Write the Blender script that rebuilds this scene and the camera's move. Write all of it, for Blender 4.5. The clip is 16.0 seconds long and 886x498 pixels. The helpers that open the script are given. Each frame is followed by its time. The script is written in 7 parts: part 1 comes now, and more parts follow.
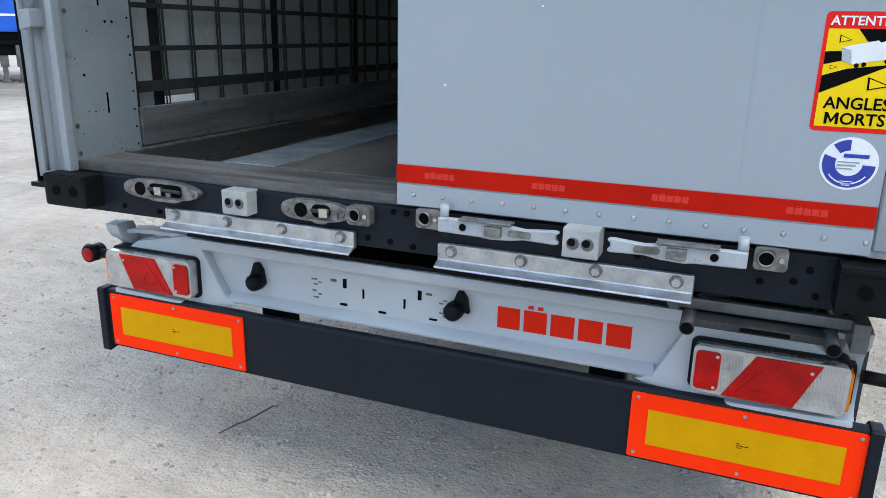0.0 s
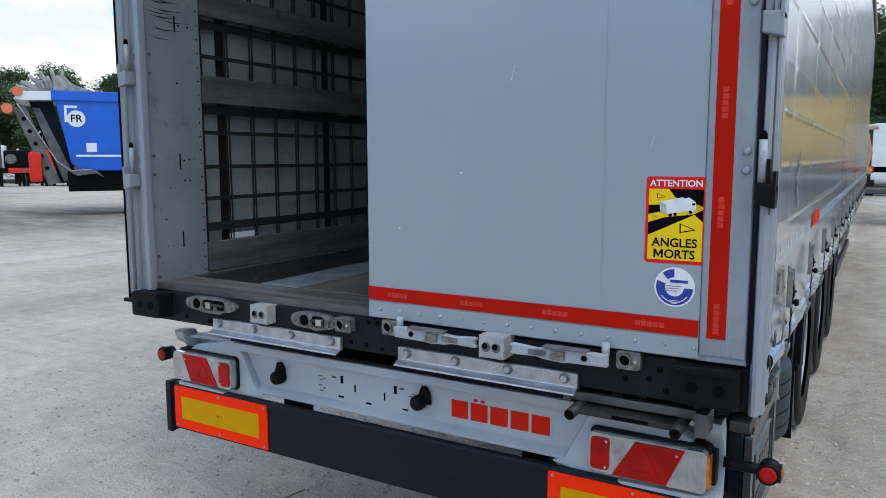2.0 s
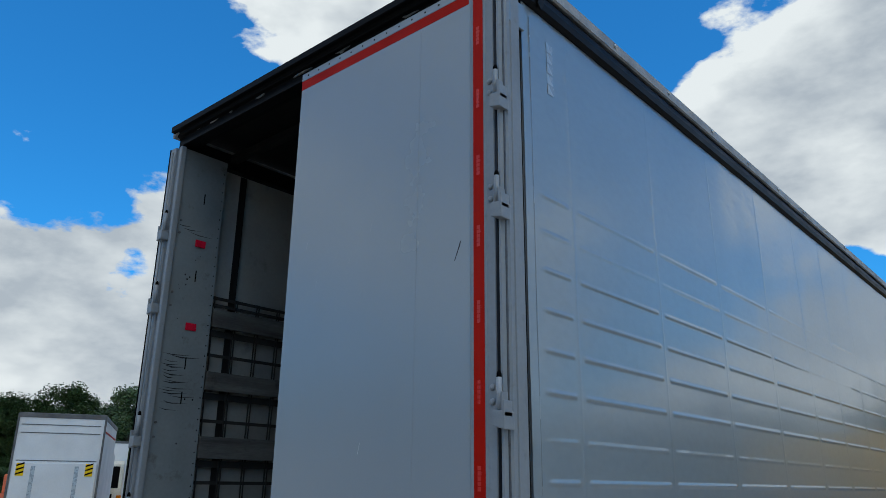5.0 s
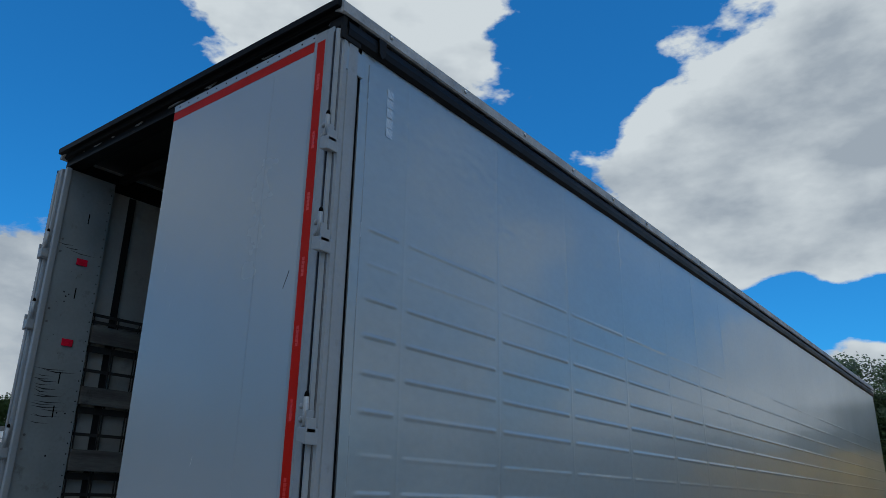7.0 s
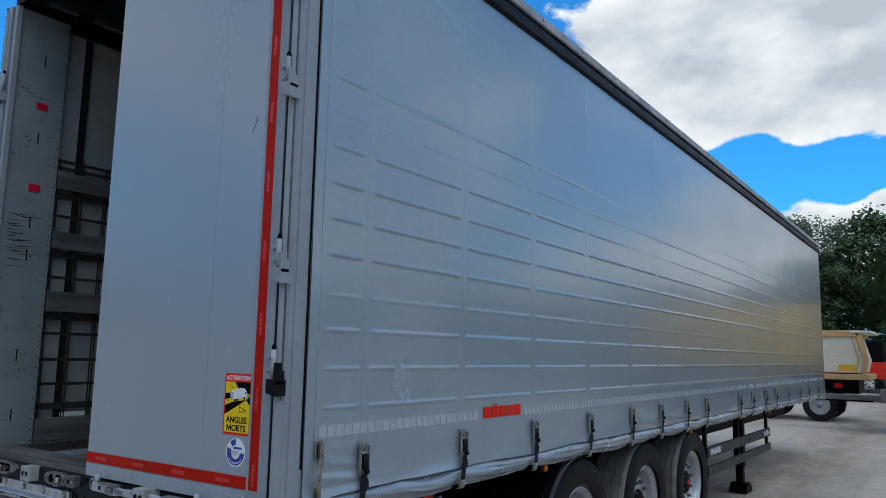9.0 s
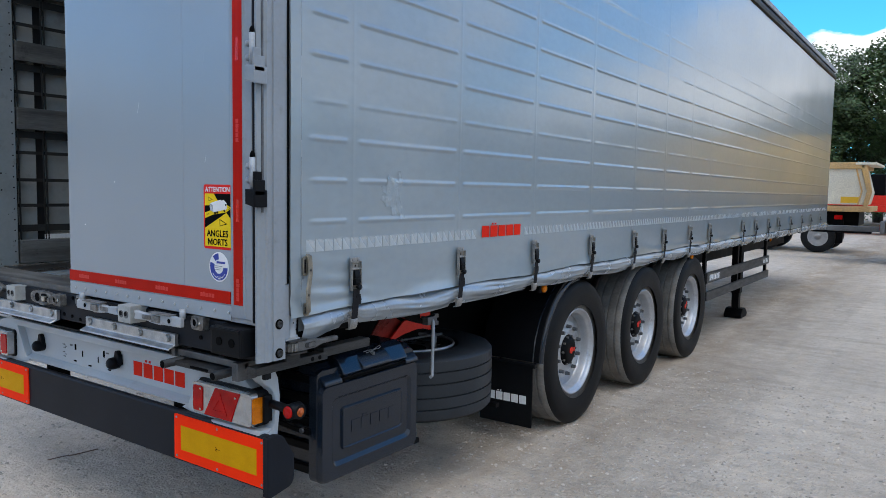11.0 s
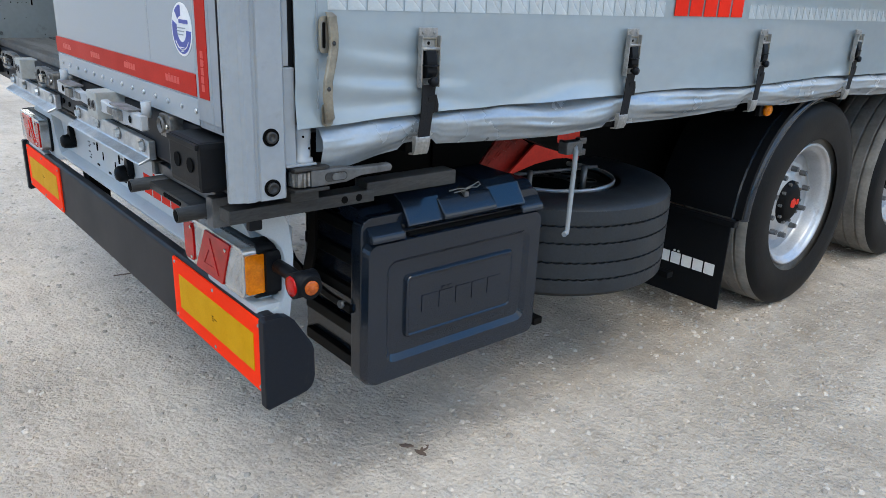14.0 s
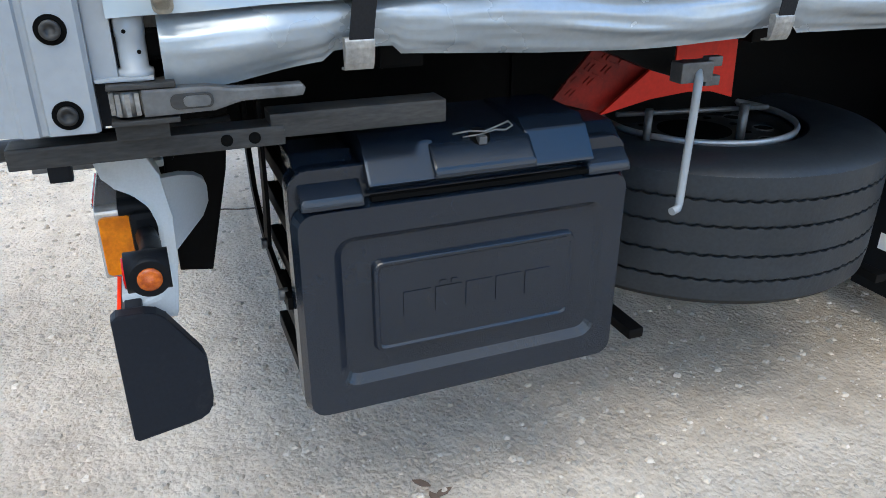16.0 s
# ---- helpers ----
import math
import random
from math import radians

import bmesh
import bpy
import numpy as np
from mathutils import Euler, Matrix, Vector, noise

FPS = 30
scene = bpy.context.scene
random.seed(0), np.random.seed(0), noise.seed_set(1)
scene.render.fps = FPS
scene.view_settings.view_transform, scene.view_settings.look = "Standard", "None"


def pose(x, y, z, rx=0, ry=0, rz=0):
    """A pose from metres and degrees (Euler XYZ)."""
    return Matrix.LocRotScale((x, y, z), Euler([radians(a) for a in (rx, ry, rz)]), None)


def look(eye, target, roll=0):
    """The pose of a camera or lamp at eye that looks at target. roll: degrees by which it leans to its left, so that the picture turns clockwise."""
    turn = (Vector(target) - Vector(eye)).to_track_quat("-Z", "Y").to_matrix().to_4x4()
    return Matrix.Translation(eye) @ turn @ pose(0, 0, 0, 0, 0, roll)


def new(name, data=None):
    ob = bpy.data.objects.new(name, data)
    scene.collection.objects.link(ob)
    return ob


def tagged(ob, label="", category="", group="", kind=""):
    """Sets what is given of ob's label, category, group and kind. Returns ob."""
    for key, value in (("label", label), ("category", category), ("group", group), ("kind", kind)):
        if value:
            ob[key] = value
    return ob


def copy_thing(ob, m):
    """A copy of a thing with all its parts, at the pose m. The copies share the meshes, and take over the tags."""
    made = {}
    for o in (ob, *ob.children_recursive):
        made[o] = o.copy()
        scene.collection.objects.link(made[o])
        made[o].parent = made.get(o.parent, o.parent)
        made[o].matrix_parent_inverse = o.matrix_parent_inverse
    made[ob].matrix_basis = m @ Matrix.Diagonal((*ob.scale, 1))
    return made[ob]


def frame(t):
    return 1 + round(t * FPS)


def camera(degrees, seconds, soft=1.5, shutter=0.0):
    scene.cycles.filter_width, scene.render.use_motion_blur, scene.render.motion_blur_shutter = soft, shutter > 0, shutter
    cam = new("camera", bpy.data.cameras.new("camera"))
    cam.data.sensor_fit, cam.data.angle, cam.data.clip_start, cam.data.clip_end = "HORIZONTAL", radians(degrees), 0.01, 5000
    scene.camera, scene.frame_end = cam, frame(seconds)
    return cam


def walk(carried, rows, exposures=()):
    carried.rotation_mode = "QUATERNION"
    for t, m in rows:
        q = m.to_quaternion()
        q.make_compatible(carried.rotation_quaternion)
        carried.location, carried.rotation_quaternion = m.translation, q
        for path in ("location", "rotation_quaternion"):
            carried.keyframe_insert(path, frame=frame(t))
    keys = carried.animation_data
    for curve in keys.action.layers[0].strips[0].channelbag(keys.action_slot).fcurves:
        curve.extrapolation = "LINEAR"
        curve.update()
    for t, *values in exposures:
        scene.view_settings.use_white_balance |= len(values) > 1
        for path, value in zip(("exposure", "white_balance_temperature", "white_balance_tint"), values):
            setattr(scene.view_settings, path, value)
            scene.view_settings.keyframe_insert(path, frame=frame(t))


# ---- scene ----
cam = camera(62.0, 16.0, soft=0.45)
PATH = [
    (0, (0.81, -1.763, 1.561), (0.107, 0.022, 0.995), 1.2),
    (0.5, (0.968, -1.879, 1.584), (0.187, -0.097, 1.121), 0.6),
    (1, (1.126, -2.027, 1.61), (0.294, -0.252, 1.217), 0.6),
    (1.5, (1.278, -2.106, 1.641), (0.392, -0.34, 1.333), 0.6),
    (2, (1.517, -2.081, 1.669), (0.505, -0.373, 1.424), -0.1),
    (2.5, (1.732, -2.102, 1.684), (0.653, -0.423, 1.551), -0.1),
    (3, (1.94, -2.175, 1.7), (0.811, -0.525, 1.758), -0.3),
    (3.5, (2.148, -2.235, 1.741), (0.975, -0.631, 1.966), -0.1),
    (4, (2.338, -2.235, 1.763), (1.157, -0.673, 2.171), -0.3),
    (4.5, (2.578, -2.163, 1.76), (1.309, -0.72, 2.317), 0.7),
    (4.7, (2.662, -2.116, 1.788), (1.391, -0.687, 2.372), 0.6),
    (6.8, (3.357, -1.931, 1.777), (2.192, -0.458, 2.465), 0.9),
    (7, (3.378, -1.928, 1.77), (2.215, -0.437, 2.425), 1.0),
    (7.5, (3.403, -1.967, 1.762), (2.249, -0.435, 2.329), 1.0),
    (8, (3.427, -1.995, 1.751), (2.283, -0.432, 2.249), 1.0),
    (8.5, (3.434, -2.0, 1.73), (2.293, -0.407, 2.129), 1.1),
    (9, (3.421, -1.994, 1.711), (2.283, -0.374, 1.992), 1.1),
    (9.5, (3.406, -1.971, 1.688), (2.271, -0.332, 1.852), 1.4),
    (10, (3.4, -1.928, 1.655), (2.265, -0.282, 1.711), 1.4),
    (10.2, (3.393, -1.904, 1.649), (2.259, -0.257, 1.649), 1.5),
    (12.3, (3.068, -1.37, 1.498), (1.865, 0.194, 1.172), 1.8),
    (12.5, (3.037, -1.277, 1.481), (1.79, 0.247, 1.131), 1.5),
    (13, (2.984, -1.02, 1.468), (1.628, 0.385, 1.038), 1.0),
    (13.5, (2.873, -0.847, 1.435), (1.449, 0.447, 0.89), 1.0),
    (14, (2.668, -0.631, 1.413), (1.236, 0.599, 0.751), 2.6),
    (14.5, (2.557, -0.456, 1.389), (1.042, 0.635, 0.671), 2.1),
    (15, (2.499, -0.199, 1.391), (0.908, 0.684, 0.562), 3.5),
    (15.5, (2.46, -0.022, 1.286), (0.814, 0.771, 0.474), 1.4),
    (16, (2.335, 0.182, 1.243), (0.645, 0.856, 0.412), 0.2),
]
EXPOSURES = [(0, .84, 6650, 8), (1.0, .47, 6550, 8), (1.5, .44, 6500, 8), (2.0, .28, 6350, 7), (2.5, .13, 6300, 7), (3.0, -.06, 6280, 6), (3.5, -.12, 6250, 6), (4.5, -.51, 6150, 5), (7, -1.06, 5900, 5), (8, -0.98, 5900, 5), (9, -.5, 6100, 7), (10, -.06, 6450, 11), (12.5, .27, 6450, 10), (13.5, .57, 6620, 8), (14.5, .68, 6680, 8), (15.5, .74, 6680, 8), (16, .99, 6650, 8)]
walk(cam, [(t, look(eye, target, roll)) for t, eye, target, roll in PATH], EXPOSURES)
# ---- world ----
# World: a bright sky of broken cumulus, its sun veiled by cloud
SUN_ELEV, SUN_ROT = radians(62), radians(125)
world = bpy.data.worlds.new("sky")
scene.world = world
world.use_nodes = True
wt = world.node_tree
wt.nodes.clear()
w_out = wt.nodes.new("ShaderNodeOutputWorld")
w_bg = wt.nodes.new("ShaderNodeBackground")
w_sky = wt.nodes.new("ShaderNodeTexSky")
w_sky.sky_type, w_sky.sun_disc = "NISHITA", False
w_sky.sun_elevation, w_sky.sun_rotation = SUN_ELEV, SUN_ROT
w_co = wt.nodes.new("ShaderNodeTexCoord")
w_map = wt.nodes.new("ShaderNodeMapping")
w_map.inputs["Scale"].default_value = (1.0, 1.0, 2.0205)
w_map.inputs["Location"].default_value = (-42.128, -36.811, -42.905)
w_n = wt.nodes.new("ShaderNodeTexNoise")
w_n.inputs["Scale"].default_value, w_n.inputs["Detail"].default_value, w_n.inputs["Roughness"].default_value = 2.3206, 10, 0.52
w_ramp = wt.nodes.new("ShaderNodeValToRGB")
w_ramp.color_ramp.elements[0].position, w_ramp.color_ramp.elements[1].position = 0.455, 0.497
w_n2 = wt.nodes.new("ShaderNodeTexNoise")
w_n2.inputs["Scale"].default_value, w_n2.inputs["Detail"].default_value = 3.2, 5
w_shade = wt.nodes.new("ShaderNodeValToRGB")
w_shade.color_ramp.elements[0].position, w_shade.color_ramp.elements[1].position = 0.58, 0.80
w_shade.color_ramp.elements[0].color = (4.6, 4.9, 5.3, 1)
w_shade.color_ramp.elements[1].color = (8.6, 8.6, 8.45, 1)
w_tint = wt.nodes.new("ShaderNodeMix")
w_tint.data_type, w_tint.blend_type = "RGBA", "MULTIPLY"
w_tint.inputs["Factor"].default_value = 1.0
w_tint.inputs["B"].default_value = (0.29, 1.18, 1.88, 1)
w_mix = wt.nodes.new("ShaderNodeMix")
w_mix.data_type = "RGBA"
wl = wt.links.new
wl(w_co.outputs["Generated"], w_map.inputs["Vector"])
wl(w_map.outputs["Vector"], w_n.inputs["Vector"])
wl(w_map.outputs["Vector"], w_n2.inputs["Vector"])
w_sep = wt.nodes.new("ShaderNodeSeparateXYZ")
w_low = wt.nodes.new("ShaderNodeMapRange")
w_low.inputs["From Min"].default_value, w_low.inputs["From Max"].default_value = 0.0, 0.9
w_low.inputs["To Min"].default_value, w_low.inputs["To Max"].default_value = 0.05, -0.05
w_add = wt.nodes.new("ShaderNodeMath")
w_add.operation = "ADD"
wl(w_co.outputs["Generated"], w_sep.inputs["Vector"])
wl(w_sep.outputs["Z"], w_low.inputs["Value"])
wl(w_n.outputs["Fac"], w_add.inputs[0])
# cloud banks and clear gaps: bearing from +y, elevation, radius in degrees, and how much thicker or thinner the cloud is
BANKS = ((-70, 26, 13, -0.17), (-60, 24, 7, -0.12), (-64, 21.8, 2.6, 0.25), (-69, 13, 6.5, 0.18), (-60, 11, 4, 0.15), (-65.2, 14.0, 2.0, -0.42), (-78, 10, 7, 0.12), (-66, 5, 8, 0.10),
         (-58, 36, 6, 0.06), (-49, 36, 8, 0.16), (-36, 37, 7, 0.15), (-28, 29.5, 5, -0.17), (-21, 34, 6, -0.15), (-14, 23.5, 8, 0.19), (-3, 26, 9, 0.17),
         (-12, 13.2, 2.5, -0.18), (-6, 12.6, 2.1, -0.18), (-1, 12.7, 2.6, -0.18), (-9, 9.2, 3.0, 0.22), (-3, 8.4, 3.0, 0.2),
         (10, 14, 7, 0.20), (16, 20.5, 3.5, 0.20), (21, 27, 5, -0.20), (21, 13, 3, -0.18), (32, 16, 4, 0.15))
w_n3 = wt.nodes.new("ShaderNodeTexNoise")
w_n3.inputs["Scale"].default_value, w_n3.inputs["Detail"].default_value, w_n3.inputs["Roughness"].default_value = 8.5, 9, 0.56
wl(w_map.outputs["Vector"], w_n3.inputs["Vector"])
w_billow = wt.nodes.new("ShaderNodeMath")
w_billow.operation = "MULTIPLY_ADD"
w_billow.inputs[1].default_value, w_billow.inputs[2].default_value = 0.44, -0.22
wl(w_n3.outputs["Fac"], w_billow.inputs[0])
w_soft = wt.nodes.new("ShaderNodeMath")
w_soft.operation = "ADD"
wl(w_low.outputs["Result"], w_soft.inputs[0])
wl(w_billow.outputs["Value"], w_soft.inputs[1])
w_bias = w_soft.outputs["Value"]
for az, el, rad, much in BANKS:
    w_dot = wt.nodes.new("ShaderNodeVectorMath")
    w_dot.operation = "DOT_PRODUCT"
    w_dot.inputs[1].default_value = (math.sin(radians(az)) * math.cos(radians(el)), math.cos(radians(az)) * math.cos(radians(el)), math.sin(radians(el)))
    w_near = wt.nodes.new("ShaderNodeMapRange")
    w_near.interpolation_type = "SMOOTHSTEP"
    w_near.inputs["From Min"].default_value, w_near.inputs["From Max"].default_value = math.cos(radians(rad * 1.45)), math.cos(radians(rad * 0.45))
    w_near.inputs["To Max"].default_value = much * 0.55
    w_sum = wt.nodes.new("ShaderNodeMath")
    w_sum.operation = "ADD"
    wl(w_co.outputs["Generated"], w_dot.inputs[0])
    wl(w_dot.outputs["Value"], w_near.inputs["Value"])
    wl(w_near.outputs["Result"], w_sum.inputs[0])
    wl(w_bias, w_sum.inputs[1])
    w_bias = w_sum.outputs["Value"]
wl(w_bias, w_add.inputs[1])
wl(w_add.outputs["Value"], w_ramp.inputs["Fac"])
w_thick = wt.nodes.new("ShaderNodeMath")
w_thick.operation = "MULTIPLY_ADD"
w_thick.inputs[1].default_value, w_thick.inputs[2].default_value = -0.32, 0.085
wl(w_add.outputs["Value"], w_thick.inputs[0])
w_lit = wt.nodes.new("ShaderNodeMath")
w_lit.operation = "ADD"
w_puff = wt.nodes.new("ShaderNodeMath")
w_puff.operation = "MULTIPLY_ADD"
w_puff.inputs[1].default_value = 0.60
wl(w_n3.outputs["Fac"], w_puff.inputs[0])
wl(w_n2.outputs["Fac"], w_puff.inputs[2])
wl(w_puff.outputs["Value"], w_lit.inputs[0])
wl(w_thick.outputs["Value"], w_lit.inputs[1])
wl(w_lit.outputs["Value"], w_shade.inputs["Fac"])
wl(w_sky.outputs["Color"], w_tint.inputs["A"])
wl(w_ramp.outputs["Color"], w_mix.inputs["Factor"])
wl(w_tint.outputs["Result"], w_mix.inputs["A"])
wl(w_shade.outputs["Color"], w_mix.inputs["B"])
wl(w_mix.outputs["Result"], w_bg.inputs["Color"])
w_bg.inputs["Strength"].default_value = 0.16
wl(w_bg.outputs["Background"], w_out.inputs["Surface"])
sun = new("sun", bpy.data.lights.new("sun", "SUN"))
sun.data.energy, sun.data.angle, sun.data.color = 1.1, radians(40), (1.0, 0.93, 0.84)
sun.matrix_world = look((math.sin(SUN_ROT) * 50, math.cos(SUN_ROT) * 50, math.tan(SUN_ELEV) * 50), (0, 0, 0))


# ---- materials ----
def surf(name, col, col2=None, rough=0.5, metal=0.0, spec=0.5, scale=3.0, fine=70.0, lo=0.35, hi=0.7, grain=0.2,
         bump=0.15, depth=0.002, rvar=0.12, stretch=(1, 1, 1), coat=0.0, per_object=0.0, spots=0.0, spot_col=(0.02, 0.02, 0.02), spot_scale=9.0,
         per_island=0.0):
    """A painted or raw surface: two tones in broad patches, a fine grain, specks of dirt, uneven gloss and fine relief."""
    m = bpy.data.materials.new(name)
    m.use_nodes = True
    nt = m.node_tree
    b, lk = nt.nodes["Principled BSDF"], nt.links.new
    col2 = col2 or tuple(c * 0.82 for c in col)
    co = nt.nodes.new("ShaderNodeTexCoord")
    mp = nt.nodes.new("ShaderNodeMapping")
    mp.inputs["Scale"].default_value = stretch
    lk(co.outputs["Object"], mp.inputs["Vector"])
    na = nt.nodes.new("ShaderNodeTexNoise")
    na.inputs["Scale"].default_value, na.inputs["Detail"].default_value = scale, 6
    nb = nt.nodes.new("ShaderNodeTexNoise")
    nb.inputs["Scale"].default_value, nb.inputs["Detail"].default_value = fine, 4
    lk(mp.outputs["Vector"], na.inputs["Vector"])
    lk(mp.outputs["Vector"], nb.inputs["Vector"])
    ra = nt.nodes.new("ShaderNodeMapRange")
    ra.inputs["From Min"].default_value, ra.inputs["From Max"].default_value = lo, hi
    lk(na.outputs["Fac"], ra.inputs["Value"])
    mx = nt.nodes.new("ShaderNodeMix")
    mx.data_type = "RGBA"
    mx.inputs["A"].default_value, mx.inputs["B"].default_value = (*col, 1), (*col2, 1)
    lk(ra.outputs["Result"], mx.inputs["Factor"])
    rb = nt.nodes.new("ShaderNodeMapRange")
    rb.inputs["From Min"].default_value, rb.inputs["From Max"].default_value = 0.25, 0.75
    rb.inputs["To Min"].default_value, rb.inputs["To Max"].default_value = 1 - grain, 1 + grain
    lk(nb.outputs["Fac"], rb.inputs["Value"])
    mg = nt.nodes.new("ShaderNodeMix")
    mg.data_type, mg.blend_type = "RGBA", "MULTIPLY"
    mg.inputs["Factor"].default_value = 1.0
    lk(mx.outputs["Result"], mg.inputs["A"])
    lk(rb.outputs["Result"], mg.inputs["B"])
    last = mg.outputs["Result"]
    for share, node, socket in ((per_object, "ShaderNodeObjectInfo", "Random"), (per_island, "ShaderNodeNewGeometry", "Random Per Island")):
        if share:
            oi = nt.nodes.new(node)
            ro = nt.nodes.new("ShaderNodeMapRange")
            ro.inputs["To Min"].default_value, ro.inputs["To Max"].default_value = 1 - share, 1 + share
            lk(oi.outputs[socket], ro.inputs["Value"])
            mo = nt.nodes.new("ShaderNodeMix")
            mo.data_type, mo.blend_type = "RGBA", "MULTIPLY"
            mo.inputs["Factor"].default_value = 1.0
            lk(last, mo.inputs["A"])
            lk(ro.outputs["Result"], mo.inputs["B"])
            last = mo.outputs["Result"]
    if spots:
        ns = nt.nodes.new("ShaderNodeTexNoise")
        ns.inputs["Scale"].default_value, ns.inputs["Detail"].default_value, ns.inputs["Roughness"].default_value = spot_scale, 8, 0.7
        lk(co.outputs["Object"], ns.inputs["Vector"])
        rs = nt.nodes.new("ShaderNodeMapRange")
        rs.inputs["From Min"].default_value, rs.inputs["From Max"].default_value = 0.58, 0.72
        rs.inputs["To Max"].default_value = spots
        lk(ns.outputs["Fac"], rs.inputs["Value"])
        ms = nt.nodes.new("ShaderNodeMix")
        ms.data_type = "RGBA"
        ms.inputs["B"].default_value = (*spot_col, 1)
        lk(rs.outputs["Result"], ms.inputs["Factor"])
        lk(last, ms.inputs["A"])
        last = ms.outputs["Result"]
    lk(last, b.inputs["Base Color"])
    rr = nt.nodes.new("ShaderNodeMapRange")
    rr.inputs["To Min"].default_value, rr.inputs["To Max"].default_value = max(rough - rvar, 0.03), min(rough + rvar, 1)
    lk(na.outputs["Fac"], rr.inputs["Value"])
    lk(rr.outputs["Result"], b.inputs["Roughness"])
    b.inputs["Metallic"].default_value = metal
    b.inputs["Specular IOR Level"].default_value = spec
    b.inputs["Coat Weight"].default_value = coat
    if bump:
        bp = nt.nodes.new("ShaderNodeBump")
        bp.inputs["Strength"].default_value, bp.inputs["Distance"].default_value = bump, depth
        lk(nb.outputs["Fac"], bp.inputs["Height"])
        lk(bp.outputs["Normal"], b.inputs["Normal"])
        lk(bp.outputs["Normal"], b.inputs["Coat Normal"])
    return m


M = {}
M["door"] = surf("door_paint", (0.305, 0.345, 0.38), (0.282, 0.32, 0.352), rough=0.26, metal=0.12, spec=0.6, scale=0.8, fine=140, grain=0.012, bump=0.02, depth=0.0005, rvar=0.05)
M["frame"] = surf("frame_paint", (0.255, 0.278, 0.30), (0.21, 0.23, 0.25), rough=0.4, scale=2.5, fine=60, grain=0.05, bump=0.05, spots=0.35, spot_col=(0.12, 0.115, 0.11), spot_scale=14)
M["jamb"] = surf("jamb_paint", (0.215, 0.243, 0.256), (0.165, 0.188, 0.199), rough=0.45, scale=3, fine=50, grain=0.06, bump=0.06, spots=0.75, spot_col=(0.09, 0.09, 0.09), spot_scale=9)
M["curtain"] = surf("silver_tarpaulin", (0.258, 0.307, 0.338), (0.226, 0.271, 0.301), rough=0.36, metal=0.22, spec=0.4, scale=1.3, fine=38, grain=0.04, bump=0.12, depth=0.0012, rvar=0.06, stretch=(1, 0.45, 0.8), coat=1.0, spots=0.16, spot_col=(0.18, 0.19, 0.19), spot_scale=5)
M["curtain"].node_tree.nodes["Principled BSDF"].inputs["Coat Roughness"].default_value = 0.15
M["hem"] = surf("pale_tarpaulin_hem", (0.32, 0.36, 0.39), (0.27, 0.305, 0.335), rough=0.25, metal=0.35, scale=5, fine=90, grain=0.05, bump=0.05, spots=0.35, spot_col=(0.25, 0.24, 0.23), spot_scale=8)
M["liner"] = surf("tarpaulin_inside", (0.31, 0.32, 0.305), (0.22, 0.228, 0.22), rough=0.7, scale=1.5, fine=40, grain=0.06, spots=0.6, spot_col=(0.10, 0.10, 0.095), spot_scale=4)
M["black"] = surf("black_plastic", spec=0.10, col=(0.0062, 0.0070, 0.0086), col2=(0.0046, 0.0052, 0.0062), rough=0.42, scale=5, fine=300, grain=0.2, bump=0.2, depth=0.0006, spots=0.25, spot_col=(0.018, 0.018, 0.018), spot_scale=7)
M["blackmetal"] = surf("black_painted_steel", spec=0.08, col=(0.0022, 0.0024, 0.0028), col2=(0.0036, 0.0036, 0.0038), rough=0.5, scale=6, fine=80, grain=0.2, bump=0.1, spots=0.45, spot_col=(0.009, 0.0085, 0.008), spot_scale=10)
M["bar"] = surf("dark_grey_bar_paint", (0.0100, 0.0126, 0.0180), (0.0078, 0.0098, 0.0140), rough=0.45, spec=0.14, scale=3, fine=150, grain=0.12, bump=0.06, depth=0.0006, spots=0.25, spot_col=(0.05, 0.05, 0.05), spot_scale=12)
M["rubber"] = surf("tyre_rubber", spec=0.18, col=(0.014, 0.0152, 0.017), col2=(0.019, 0.0195, 0.0205), rough=0.62, scale=7, fine=90, grain=0.2, bump=0.2, spots=0.35, spot_col=(0.024, 0.023, 0.022), spot_scale=6)
M["tread"] = surf("dusty_tyre_tread", (0.20, 0.187, 0.168), (0.12, 0.112, 0.10), rough=0.8, scale=9, fine=60, grain=0.15, bump=0.3)
M["galv"] = surf("galvanised_steel", (0.55, 0.57, 0.58), (0.38, 0.40, 0.42), rough=0.36, metal=0.85, scale=22, fine=160, grain=0.12, bump=0.08, spots=0.3, spot_col=(0.16, 0.15, 0.14), spot_scale=16)
M["worn"] = surf("worn_cast_steel", (0.25, 0.245, 0.235), (0.10, 0.097, 0.093), rough=0.46, metal=0.6, scale=34, fine=150, grain=0.2, bump=0.2, spots=0.6, spot_col=(0.03, 0.028, 0.025), spot_scale=26)
M["darksteel"] = surf("grimy_dark_steel", (0.040, 0.040, 0.0395), (0.022, 0.022, 0.022), rough=0.46, metal=0.15, spec=0.25, scale=14, fine=120, grain=0.3, bump=0.15, stretch=(1, 0.4, 2), spots=0.4, spot_col=(0.010, 0.010, 0.010), spot_scale=16)
M["block"] = surf("dirty_pale_block_paint", (0.36, 0.37, 0.355), (0.27, 0.275, 0.265), rough=0.5, scale=16, fine=90, grain=0.08, spots=0.6, spot_col=(0.12, 0.115, 0.10), spot_scale=24)
